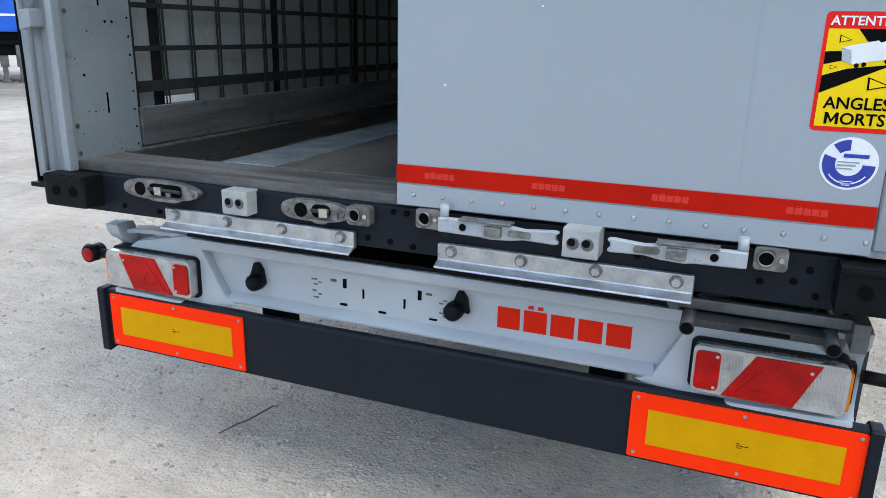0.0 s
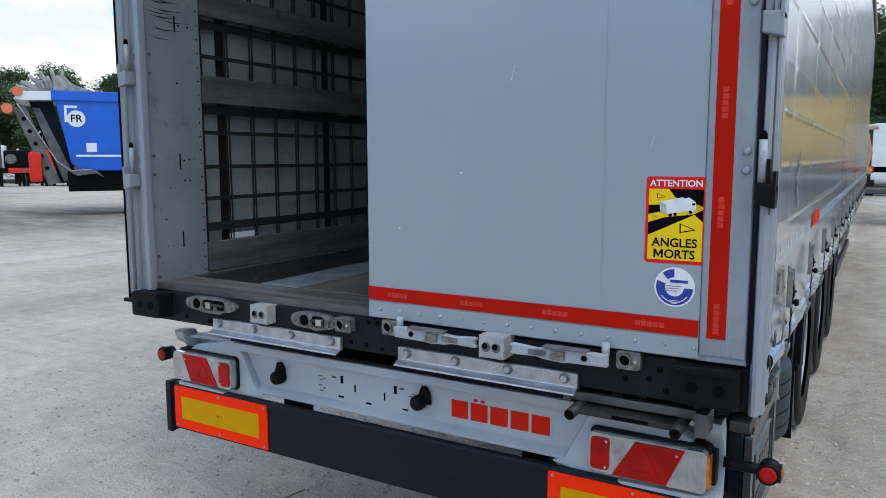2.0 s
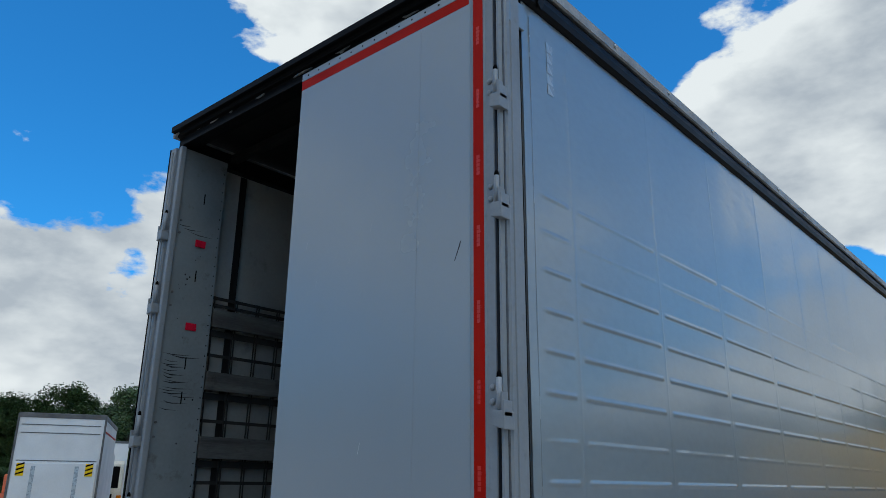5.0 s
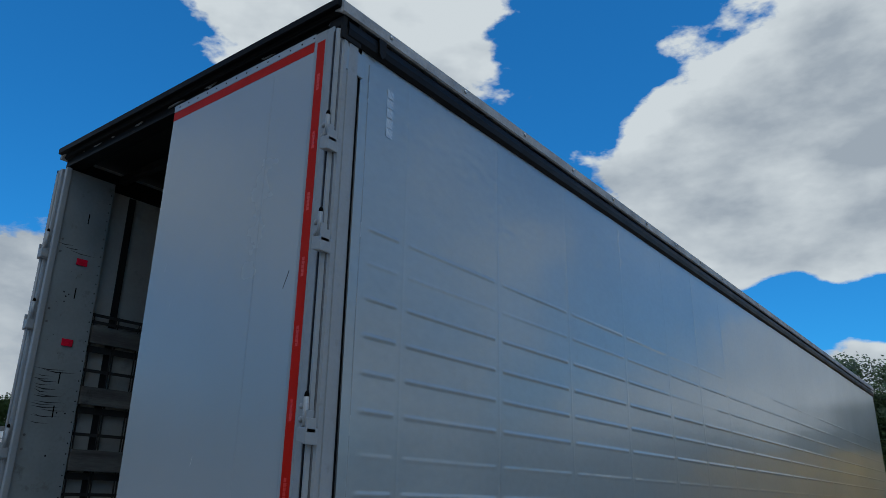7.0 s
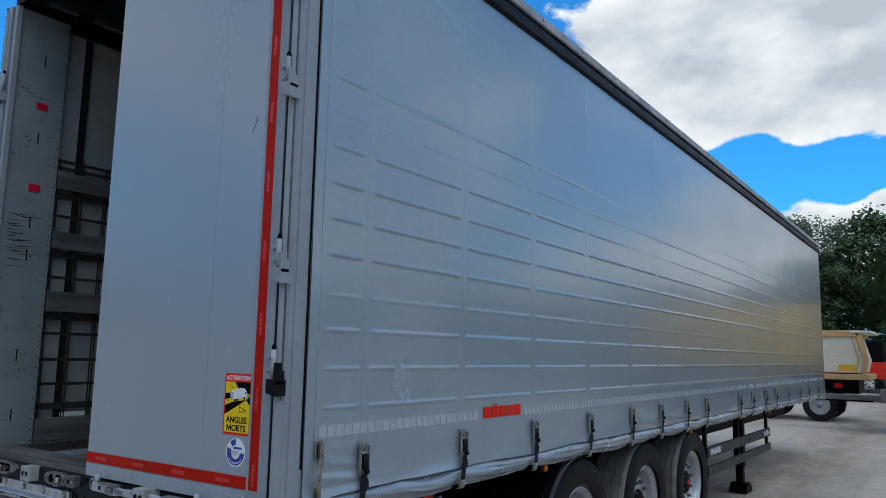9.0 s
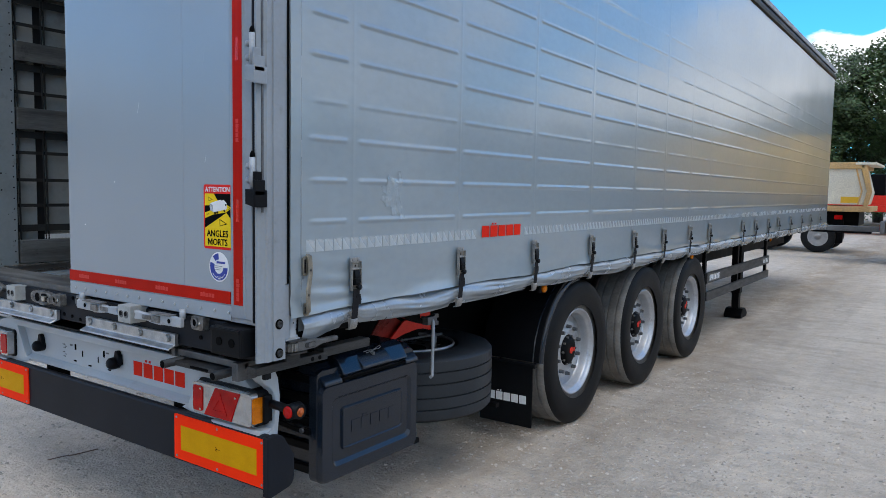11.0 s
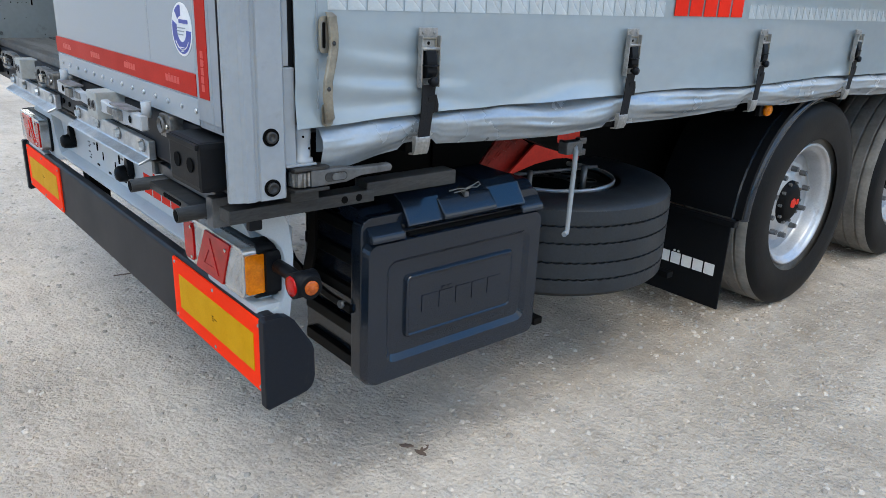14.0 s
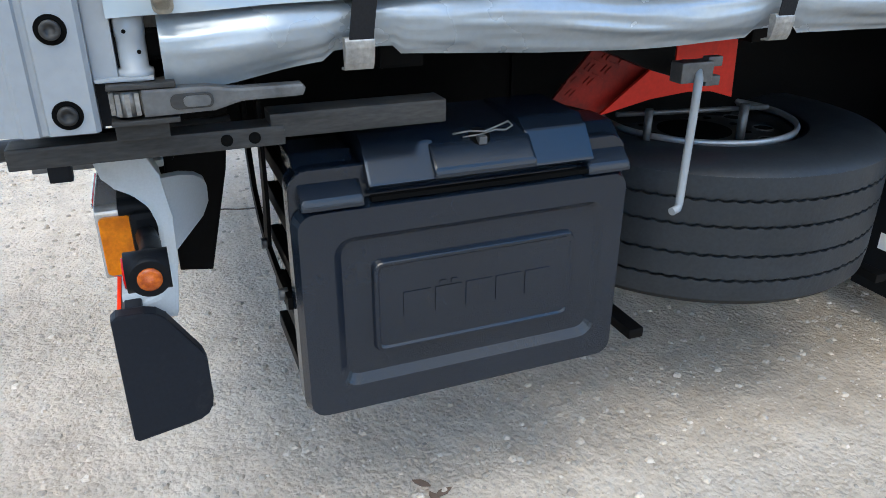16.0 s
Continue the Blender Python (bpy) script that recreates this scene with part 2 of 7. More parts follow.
M["lever"] = surf("lever_paint", (0.37, 0.392, 0.414), (0.28, 0.297, 0.314), rough=0.35, scale=12, fine=120, grain=0.06, spots=0.65, spot_col=(0.10, 0.10, 0.10), spot_scale=25)
M["carrier"] = surf("grey_moulded_plastic", (0.43, 0.465, 0.49), (0.38, 0.415, 0.44), rough=0.42, scale=3, fine=260, grain=0.05, bump=0.08, depth=0.0005, spots=0.25, spot_col=(0.2, 0.2, 0.19), spot_scale=9)
M["red"] = surf("red_reflective_tape", (0.45, 0.010, 0.003), (0.37, 0.008, 0.003), rough=0.36, spec=0.07, scale=6, fine=240, grain=0.12, bump=0.06, depth=0.0004)
M["redink"] = surf("bright_red_print", (0.60, 0.020, 0.010), rough=0.3, fine=200, grain=0.05, bump=0)
M["logo"] = surf("red_logo_paint", (0.70, 0.020, 0.005), (0.62, 0.017, 0.005), rough=0.5, spec=0.08, fine=120, grain=0.05, bump=0)
M["fluo"] = surf("fluorescent_orange_sheet", (1.0, 0.035, 0.003), (0.96, 0.03, 0.003), rough=0.5, spec=0.06, scale=5, fine=220, grain=0.04, bump=0)
M["amber_sheet"] = surf("yellow_reflective_sheet", (0.62, 0.31, 0.002), (0.57, 0.275, 0.002), rough=0.5, spec=0.06, scale=14, fine=320, grain=0.10, bump=0.03)
M["marker_amber"] = surf("amber_marker_glass", (0.42, 0.085, 0.006), (0.26, 0.045, 0.004), rough=0.14, spec=0.4, scale=70, fine=300, lo=0.4, hi=0.6, grain=0.2, bump=0.2)
M["lens_red"] = surf("red_lamp_lens", (0.46, 0.005, 0.004), (0.30, 0.003, 0.003), rough=0.12, spec=0.16, scale=16, fine=260, grain=0.16, bump=0.1, rvar=0.04, coat=0.12)
M["lens_clear"] = surf("clear_ribbed_lens", (0.52, 0.52, 0.51), (0.36, 0.355, 0.35), rough=0.10, metal=0.6, scale=24, fine=300, grain=0.12, bump=0.12, rvar=0.03, coat=0.8)
M["boxplastic"] = surf("blue_black_plastic", (0.0078, 0.0128, 0.0210), (0.0062, 0.0103, 0.0170), rough=0.20, spec=0.5, scale=4, fine=420, grain=0.14, bump=0.12, depth=0.0004, spots=0.16, spot_col=(0.028, 0.033, 0.040), spot_scale=11)
M["lens_amber"] = surf("amber_lamp_lens", (0.72, 0.20, 0.003), (0.52, 0.125, 0.002), rough=0.15, spec=0.2, scale=40, fine=200, grain=0.14, bump=0.25, coat=0.15)
M["red_steel"] = surf("red_painted_steel", (0.66, 0.02, 0.006), (0.56, 0.018, 0.006), rough=0.45, spec=0.3, scale=10, fine=90, grain=0.1, spots=0.3, spot_col=(0.08, 0.02, 0.015), spot_scale=14)
M["rim"] = surf("silver_wheel_paint", (0.47, 0.48, 0.50), (0.37, 0.38, 0.395), rough=0.38, metal=0.55, scale=8, fine=120, grain=0.08, spots=0.45, spot_col=(0.14, 0.12, 0.10), spot_scale=10)
M["white"] = surf("white_print", (0.75, 0.75, 0.74), (0.66, 0.66, 0.66), rough=0.4, scale=10, fine=150, grain=0.04, bump=0)
M["reflect"] = surf("silver_reflective_tape", (0.455, 0.50, 0.53), (0.41, 0.455, 0.48), rough=0.28, metal=0.35, scale=14, fine=420, grain=0.1, bump=0.1, depth=0.0003, per_object=0.05)
# print black, also on flat discs that stand for shade in holes and gaps
M["ink_and_shade"] = surf("black_print_and_hole_shade", (0.003, 0.003, 0.003), rough=0.8, spec=0.05, bump=0, grain=0.05)
M["yellow"] = surf("yellow_sticker_print", (0.82, 0.56, 0.004), (0.76, 0.50, 0.004), rough=0.4, spec=0.2, fine=200, grain=0.03, bump=0)
M["stick_red"] = surf("red_sticker_print", (0.72, 0.012, 0.008), rough=0.4, spec=0.2, fine=200, grain=0.03, bump=0)
M["blue_print"] = surf("blue_print", (0.015, 0.04, 0.30), rough=0.3, fine=200, grain=0.05, bump=0)
M["board"] = surf("dirty_aluminium_lath", (0.19, 0.195, 0.19), (0.075, 0.075, 0.072), rough=0.5, metal=0.3, scale=4, fine=60, grain=0.2, bump=0.2, stretch=(1, 0.3, 3), spots=0.75, spot_col=(0.025, 0.025, 0.025), spot_scale=9)
M["hookzinc"] = surf("yellowed_zinc", (0.26, 0.235, 0.185), (0.16, 0.14, 0.11), rough=0.42, metal=0.5, scale=26, fine=140, grain=0.15, bump=0.12, spots=0.5, spot_col=(0.07, 0.055, 0.04), spot_scale=24)
M["strap"] = surf("black_webbing", spec=0.2, col=(0.007, 0.007, 0.008), col2=(0.011, 0.011, 0.012), rough=0.75, scale=10, fine=300, grain=0.25, bump=0.4)
M["plywood"] = surf("worn_plywood_deck", (0.125, 0.110, 0.094), (0.05, 0.044, 0.039), rough=0.5, scale=3.0, fine=55, lo=0.4, hi=0.62, grain=0.3, bump=0.3, rvar=0.25, stretch=(1.6, 0.35, 1), spots=0.75, spot_col=(0.022, 0.019, 0.017), spot_scale=4.5, per_object=0.12)
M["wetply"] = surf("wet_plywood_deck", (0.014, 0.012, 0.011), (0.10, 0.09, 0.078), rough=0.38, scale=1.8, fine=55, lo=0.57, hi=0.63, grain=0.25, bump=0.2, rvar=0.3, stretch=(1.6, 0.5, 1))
M["deckplate"] = surf("scratched_deck_plate", (0.24, 0.285, 0.31), (0.13, 0.145, 0.15), rough=0.4, metal=0.2, scale=7, fine=60, grain=0.3, spots=0.8, spot_col=(0.04, 0.036, 0.033), spot_scale=5)
M["tape"] = surf("clear_patch_tape", (0.36, 0.415, 0.45), (0.29, 0.338, 0.37), rough=0.2, metal=0.3, scale=25, fine=50, grain=0.08, bump=0.4, depth=0.004)
M["chrome"] = surf("bright_zinc", (0.62, 0.60, 0.56), (0.45, 0.43, 0.38), rough=0.25, metal=0.95, scale=20, fine=100, grain=0.1, spots=0.3, spot_col=(0.2, 0.15, 0.09), spot_scale=18)
M["roofskin"] = surf("weathered_roof_tarpaulin", (0.35, 0.36, 0.37), (0.2, 0.21, 0.22), rough=0.6, scale=6, fine=70, grain=0.15, spots=0.5, spot_col=(0.07, 0.07, 0.065), spot_scale=5)
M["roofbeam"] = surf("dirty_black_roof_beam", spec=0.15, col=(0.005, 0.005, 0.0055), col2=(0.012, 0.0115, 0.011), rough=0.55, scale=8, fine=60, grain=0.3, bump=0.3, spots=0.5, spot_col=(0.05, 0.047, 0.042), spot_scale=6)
M["buckle"] = surf("blackened_buckle_steel", (0.34, 0.335, 0.32), (0.2, 0.197, 0.19), rough=0.45, metal=0.6, scale=30, fine=150, grain=0.2, bump=0.2, spots=0.5, spot_col=(0.04, 0.038, 0.035), spot_scale=22)
M["zinc"] = surf("dull_grimy_zinc", (0.125, 0.129, 0.133), (0.075, 0.077, 0.080), rough=0.40, metal=0.45, scale=18, fine=130, grain=0.14, bump=0.1, spots=0.45, spot_col=(0.04, 0.039, 0.037), spot_scale=18)
M["sidewall"] = surf("black_tyre_sidewall", (0.0045, 0.0048, 0.0054), (0.0075, 0.0075, 0.008), rough=0.5, spec=0.14, scale=7, fine=90, grain=0.25, bump=0.25, spots=0.3, spot_col=(0.02, 0.019, 0.018), spot_scale=9)

M["sparerubber"] = surf("weathered_spare_rubber", (0.021, 0.0255, 0.031), (0.015, 0.018, 0.0215), rough=0.46, spec=0.32, scale=6, fine=110, grain=0.2, bump=0.2, spots=0.35, spot_col=(0.045, 0.046, 0.046), spot_scale=6)
M["red_grime"] = surf("grimy_red_tread_plate", (0.30, 0.012, 0.006), (0.10, 0.008, 0.006), rough=0.5, spec=0.25, scale=12, fine=90, grain=0.2, spots=0.5, spot_col=(0.03, 0.010, 0.008), spot_scale=18)
M["cord"] = surf("grimy_net_cord", (0.030, 0.031, 0.030), (0.018, 0.018, 0.018), rough=0.75, spec=0.2, scale=10, fine=300, grain=0.25, bump=0.3)
M["oldwood"] = surf("worn_timber_edge", (0.145, 0.140, 0.132), (0.058, 0.055, 0.051), rough=0.55, scale=6, fine=70, lo=0.38, hi=0.62, grain=0.3, bump=0.35, stretch=(0.35, 2.5, 1), spots=0.7, spot_col=(0.028, 0.025, 0.022), spot_scale=9)

M["pink_reflector"] = surf("pinkish_red_reflector", (0.62, 0.010, 0.040), (0.48, 0.008, 0.030), rough=0.15, spec=0.3, scale=30, fine=260, grain=0.2, bump=0.2)


# ---- shapes ----
def merge(bm, geo):
    """Adds the verts and faces of geo, a pair of lists, to bm. Returns the new verts."""
    vs = [bm.verts.new(v) for v in geo[0]]
    for f in geo[1]:
        bm.faces.new([vs[i] for i in f])
    return vs


def bevelled(bm, verts, width, segments=2):
    if width > 0:
        es = list({e for v in verts for e in v.link_edges})
        bmesh.ops.bevel(bm, geom=es, offset=width, segments=segments, profile=0.7, affect="EDGES", clamp_overlap=True)


def box(bm, x0, x1, y0, y1, z0, z1, r=0.0, seg=2):
    tmp = bmesh.new()
    vs = merge(tmp, ([(x, y, z) for z in (z0, z1) for y in (y0, y1) for x in (x0, x1)],
                     [(0, 2, 3, 1), (4, 5, 7, 6), (0, 1, 5, 4), (2, 6, 7, 3), (0, 4, 6, 2), (1, 3, 7, 5)]))
    bevelled(tmp, vs, r, seg)
    absorb(bm, tmp)
    return bm


def absorb(bm, tmp, m=None):
    """Moves all of tmp into bm, through the pose m, and frees tmp."""
    tmp.verts.index_update()
    vs = [bm.verts.new(m @ v.co if m else v.co) for v in tmp.verts]
    for f in tmp.faces:
        try:
            g = bm.faces.new([vs[v.index] for v in f.verts])
            g.smooth = f.smooth
        except ValueError:
            pass
    tmp.free()
    return bm


def prism(bm, pts, axis, a, b, r=0.0, seg=2):
    """A polygon pushed along an axis from a to b. pts: along the other two axes, in the order x, y, z."""
    tmp = bmesh.new()
    put = {"x": lambda p, c: (c, p[0], p[1]), "y": lambda p, c: (p[0], c, p[1]), "z": lambda p, c: (p[0], p[1], c)}[axis]
    n = len(pts)
    lo = [tmp.verts.new(put(p, a)) for p in pts]
    hi = [tmp.verts.new(put(p, b)) for p in pts]
    tmp.faces.new(lo)
    tmp.faces.new(hi[::-1])
    for i in range(n):
        tmp.faces.new((lo[i], hi[i], hi[(i + 1) % n], lo[(i + 1) % n]))
    bmesh.ops.recalc_face_normals(tmp, faces=tmp.faces)
    bevelled(tmp, list(tmp.verts), r, seg)
    return absorb(bm, tmp)


def rounded(x0, x1, z0, z1, r, n=5):
    """The outline of a rectangle with round corners."""
    pts = []
    for cx, cz, a0 in ((x1 - r, z0 + r, -90), (x1 - r, z1 - r, 0), (x0 + r, z1 - r, 90), (x0 + r, z0 + r, 180)):
        pts += [(cx + r * math.cos(radians(a0 + 90 * i / n)), cz + r * math.sin(radians(a0 + 90 * i / n))) for i in range(n + 1)]
    return pts


def turn_to(p, q):
    d = Vector(q) - Vector(p)
    return Matrix.Translation(p) @ d.to_track_quat("Z", "Y").to_matrix().to_4x4(), d.length


def rod(bm, p, q, r, r2=None, n=12, smooth=True):
    m, h = turn_to(p, q)
    r2 = r if r2 is None else r2
    tmp = bmesh.new()
    lo = [tmp.verts.new((r * math.cos(2 * math.pi * i / n), r * math.sin(2 * math.pi * i / n), 0)) for i in range(n)]
    hi = [tmp.verts.new((r2 * math.cos(2 * math.pi * i / n), r2 * math.sin(2 * math.pi * i / n), h)) for i in range(n)]
    tmp.faces.new(lo[::-1])
    tmp.faces.new(hi)
    for i in range(n):
        tmp.faces.new((lo[i], lo[(i + 1) % n], hi[(i + 1) % n], hi[i])).smooth = smooth
    return absorb(bm, tmp, m)


def pipe(bm, pts, r, n=8):
    """A round bar that follows points."""
    pts = [Vector(p) for p in pts]
    rings = []
    for i, p in enumerate(pts):
        d = (pts[min(i + 1, len(pts) - 1)] - pts[max(i - 1, 0)]).normalized()
        u = d.orthogonal().normalized() if not rings else (prev - prev.dot(d) * d).normalized()
        prev, v = u, d.cross(u)
        rings.append([bm.verts.new(p + r * (math.cos(2 * math.pi * k / n) * u + math.sin(2 * math.pi * k / n) * v)) for k in range(n)])
    for a, b in zip(rings, rings[1:]):
        for k in range(n):
            bm.faces.new((a[k], a[(k + 1) % n], b[(k + 1) % n], b[k])).smooth = True
    bm.faces.new(rings[0][::-1])
    bm.faces.new(rings[-1])
    return bm


def lathe(bm, prof, c=(0, 0, 0), axis="x", n=48, closed=False):
    """A profile of (radius, height) turned about an axis through c."""
    put = {"x": lambda r, h, a: (c[0] + h, c[1] + r * math.cos(a), c[2] + r * math.sin(a)),
           "y": lambda r, h, a: (c[0] + r * math.sin(a), c[1] + h, c[2] + r * math.cos(a)),
           "z": lambda r, h, a: (c[0] + r * math.cos(a), c[1] + r * math.sin(a), c[2] + h)}[axis]
    rings = [[bm.verts.new(put(r, h, 2 * math.pi * i / n)) for i in range(n)] for r, h in prof]
    for a, b in zip(rings, rings[1:] + ([rings[0]] if closed else [])):
        for i in range(n):
            bm.faces.new((a[i], a[(i + 1) % n], b[(i + 1) % n], b[i])).smooth = True
    if not closed:
        bm.faces.new(rings[0][::-1])
        bm.faces.new(rings[-1])
    return bm


def grid(bm, us, vs, fn, smooth=True):
    """A sheet of points fn(u, v)."""
    rows = [[bm.verts.new(fn(u, v)) for u in us] for v in vs]
    for a, b in zip(rows, rows[1:]):
        for i in range(len(us) - 1):
            bm.faces.new((a[i], a[i + 1], b[i + 1], b[i])).smooth = smooth
    return bm


def span(a, b, n):
    return [a + (b - a) * i / n for i in range(n + 1)]


def mesh_of(name, bm, material, recalc=True):
    if recalc:
        bmesh.ops.recalc_face_normals(bm, faces=bm.faces)
    me = bpy.data.meshes.new(name)
    bm.to_mesh(me)
    bm.free()
    me.materials.append(material)
    return me


def part(name, bm, material, parent, label="", recalc=True):
    ob = new(name, mesh_of(name, bm, material, recalc))
    ob.parent = parent
    return tagged(ob, label) if label else ob


def thing(name, label, category, at=(0, 0, 0), rz=0.0, group="", kind=""):
    ob = new(name)
    ob.location, ob.rotation_euler = at, (0, 0, radians(rz))
    return tagged(ob, label, category, group, kind)


def words(bm, text, size, m, depth=0.0006, bold=0.018):
    """Lettering in the built-in font, centred on the pose m."""
    cu = bpy.data.curves.new("text", "FONT")
    cu.body, cu.size, cu.align_x, cu.align_y, cu.extrude, cu.resolution_u, cu.offset = text, size, "CENTER", "CENTER", depth, 3, size * bold
    tmp_ob = bpy.data.objects.new("text", cu)
    scene.collection.objects.link(tmp_ob)
    bpy.context.view_layer.update()
    me = tmp_ob.to_mesh()
    vs = [bm.verts.new(m @ v.co) for v in me.vertices]
    for p in me.polygons:
        try:
            bm.faces.new([vs[i] for i in p.vertices])
        except ValueError:
            pass
    tmp_ob.to_mesh_clear()
    bpy.data.objects.remove(tmp_ob)
    bpy.data.curves.remove(cu)
    return bm


def logo_bars(bm, x0, x1, z0, z1, put, th=0.001):
    """The maker's mark as five plain blocks with two dots over the second; put(u, w, d) places them."""
    cell = (x1 - x0) / 5
    hgt = z1 - z0
    blocks = [(x0 + i * cell + 0.07 * cell, x0 + (i + 1) * cell - 0.07 * cell, z0, z1) for i in range(5)]
    c = x0 + 1.5 * cell
    blocks += [(c - 0.28 * cell, c - 0.08 * cell, z1 + 0.08 * hgt, z1 + 0.24 * hgt), (c + 0.08 * cell, c + 0.28 * cell, z1 + 0.08 * hgt, z1 + 0.24 * hgt)]
    for a, b, c0, c1 in blocks:
        merge(bm, ([put(u, w, d) for d in (0, th) for w in (c0, c1) for u in (a, b)],
                   [(0, 2, 3, 1), (4, 5, 7, 6), (0, 1, 5, 4), (2, 6, 7, 3), (0, 4, 6, 2), (1, 3, 7, 5)]))
    return bm


def nb():
    return bmesh.new()


# ---- the semi-trailer ----
TR = thing("semi_trailer", "silver curtain-sided semi-trailer on gravel with one rear door open", "semi-trailer")
BUCKLES = (0.485, 1.265, 2.05, 2.855, 3.65, 4.335, 5.05, 5.70, 7.06, 7.69, 8.40, 9.06, 9.90, 10.80, 11.65, 12.60)
RIDGES = (2.90, 2.745, 2.59, 2.43, 2.275, 2.12, 1.945, 1.80, 1.64, 1.48)
LEN = 13.58

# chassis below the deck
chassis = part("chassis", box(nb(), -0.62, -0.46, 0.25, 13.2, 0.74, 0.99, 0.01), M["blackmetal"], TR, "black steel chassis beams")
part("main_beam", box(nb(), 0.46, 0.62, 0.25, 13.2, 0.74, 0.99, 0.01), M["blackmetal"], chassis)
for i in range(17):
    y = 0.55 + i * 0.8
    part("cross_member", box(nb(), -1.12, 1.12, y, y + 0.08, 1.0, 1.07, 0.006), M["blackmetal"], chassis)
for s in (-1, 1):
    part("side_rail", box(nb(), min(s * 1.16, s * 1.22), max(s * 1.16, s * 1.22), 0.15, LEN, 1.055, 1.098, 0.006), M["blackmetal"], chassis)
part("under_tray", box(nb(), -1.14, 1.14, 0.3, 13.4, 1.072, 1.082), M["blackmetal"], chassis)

# rear sill and what is bolted to it
sill = part("rear_sill", box(nb(), -1.24, 1.24, 0.02, 0.16, 0.972, 1.098, 0.006), M["bar"], TR, "dark grey steel rear sill with bolt holes")
for x, z in ((-1.0, 1.0), (-0.96, 1.06), (-0.86, 0.995), (-0.12, 1.0), (-0.05, 0.997), (0.02, 0.99), (0.0, 1.083), (-0.04, 1.084), (0.05, 1.078), (0.90, 1.02), (1.0, 1.06), (1.02, 1.0), (0.97, 1.03), (0.62, 1.045), (-0.64, 1.0)):
    part("bolt_hole", rod(nb(), (x, 0.0195, z), (x, 0.016, z), 0.0085, n=10), M["ink_and_shade"], sill)
    # the disc is flat; its black stands for the shade in the bore
for s, x0, x1 in ((-1, -1.262, -1.085), (1, 1.05, 1.225)):
    rb = part("rubber_buffer", prism(nb(), [(x0, 0.992), (x1, 0.992), (x1, 1.098), (x0, 1.098)], "y", -0.055, 0.06, 0.012), M["black"], TR, "black rubber corner buffer")
    for k in (0.055, 0.125):
        part("bolt_recess", rod(nb(), (x0 + k, -0.0555, 1.045), (x0 + k, -0.058, 1.045), 0.016, n=16), M["ink_and_shade"], rb)
    part("raised_edge", box(nb(), x0 + 0.008, x1 - 0.008, -0.06, -0.05, 1.082, 1.094, 0.003), M["black"], rb)
for x0, z0, y0 in ((-0.577, 1.03, -0.03), (0.447, 1.04, -0.055)):
    blk = part("stop_block", box(nb(), x0, x0 + 0.088, y0, 0.03, z0, z0 + 0.073, 0.005), M["block"], TR, "dirty pale metal door stop block with two holes")
    # grey disc for each hole, with a darker off-centre disc for its shade
    for k in (0.026, 0.062):
        part("hole", rod(nb(), (x0 + k, y0 + 0.0005, z0 + 0.036), (x0 + k, y0 - 0.0012, z0 + 0.036), 0.0155, n=20), M["zinc"], blk)
        part("hole_shade", rod(nb(), (x0 + k - 0.003, y0 - 0.001, z0 + 0.039), (x0 + k - 0.003, y0 - 0.0018, z0 + 0.039), 0.010, n=16), M["blackmetal"], blk)


def lock_seat(x0, x1, z):
    """An empty lock recess for the open door: a worn cast plate, tapered to one end, with a dark bore and the catch in it."""
    cx, hw = (x0 + x1) / 2, (x1 - x0) / 2
    out = []
    for i in range(28):
        a = 2 * math.pi * i / 28
        c, q = math.cos(a), math.sin(a)
        taper = 1.0 - 0.3 * max(0.0, c)
        out.append((cx + hw * math.copysign(abs(c) ** 0.55, c), z + 0.031 * taper * math.copysign(abs(q) ** 0.8, q)))
    seat = part("lock_seat", prism(nb(), out, "y", -0.004, 0.022, 0.005), M["worn"], TR, "worn cast lock recess of the open door")
    part("bore", rod(nb(), (x0 + 0.068, -0.0045, z), (x0 + 0.068, -0.0062, z), 0.021, n=24), M["ink_and_shade"], seat)
    part("hollow", prism(nb(), rounded(x0 + 0.105, x1 - 0.06, z - 0.017, z + 0.021, 0.015), "y", -0.0062, 0.0), M["ink_and_shade"], seat)
    part("cast_lip", prism(nb(), [(x0 + 0.10, z - 0.020), (x1 - 0.05, z - 0.020), (x1 - 0.075, z - 0.031), (x0 + 0.125, z - 0.031)], "y", -0.020, 0.0, 0.003), M["worn"], seat)
    part("catch", box(nb(), x0 + 0.135, x0 + 0.162, -0.020, 0.0, z - 0.012, z + 0.014, 0.003), M["chrome"], seat)
    part("catch_pin", rod(nb(), (x0 + 0.106, -0.010, z + 0.004), (x1 - 0.062, -0.010, z + 0.002), 0.006), M["darksteel"], seat)
    part("spring_box", box(nb(), x0 + 0.172, x0 + 0.190, -0.012, 0.0, z - 0.016, z + 0.006, 0.003), M["worn"], seat)
    for x in (x0 + 0.022, x1 - 0.022):
        part("rivet", rod(nb(), (x, -0.004, z), (x, -0.009, z), 0.008, 0.006), M["worn"], seat)
    return seat


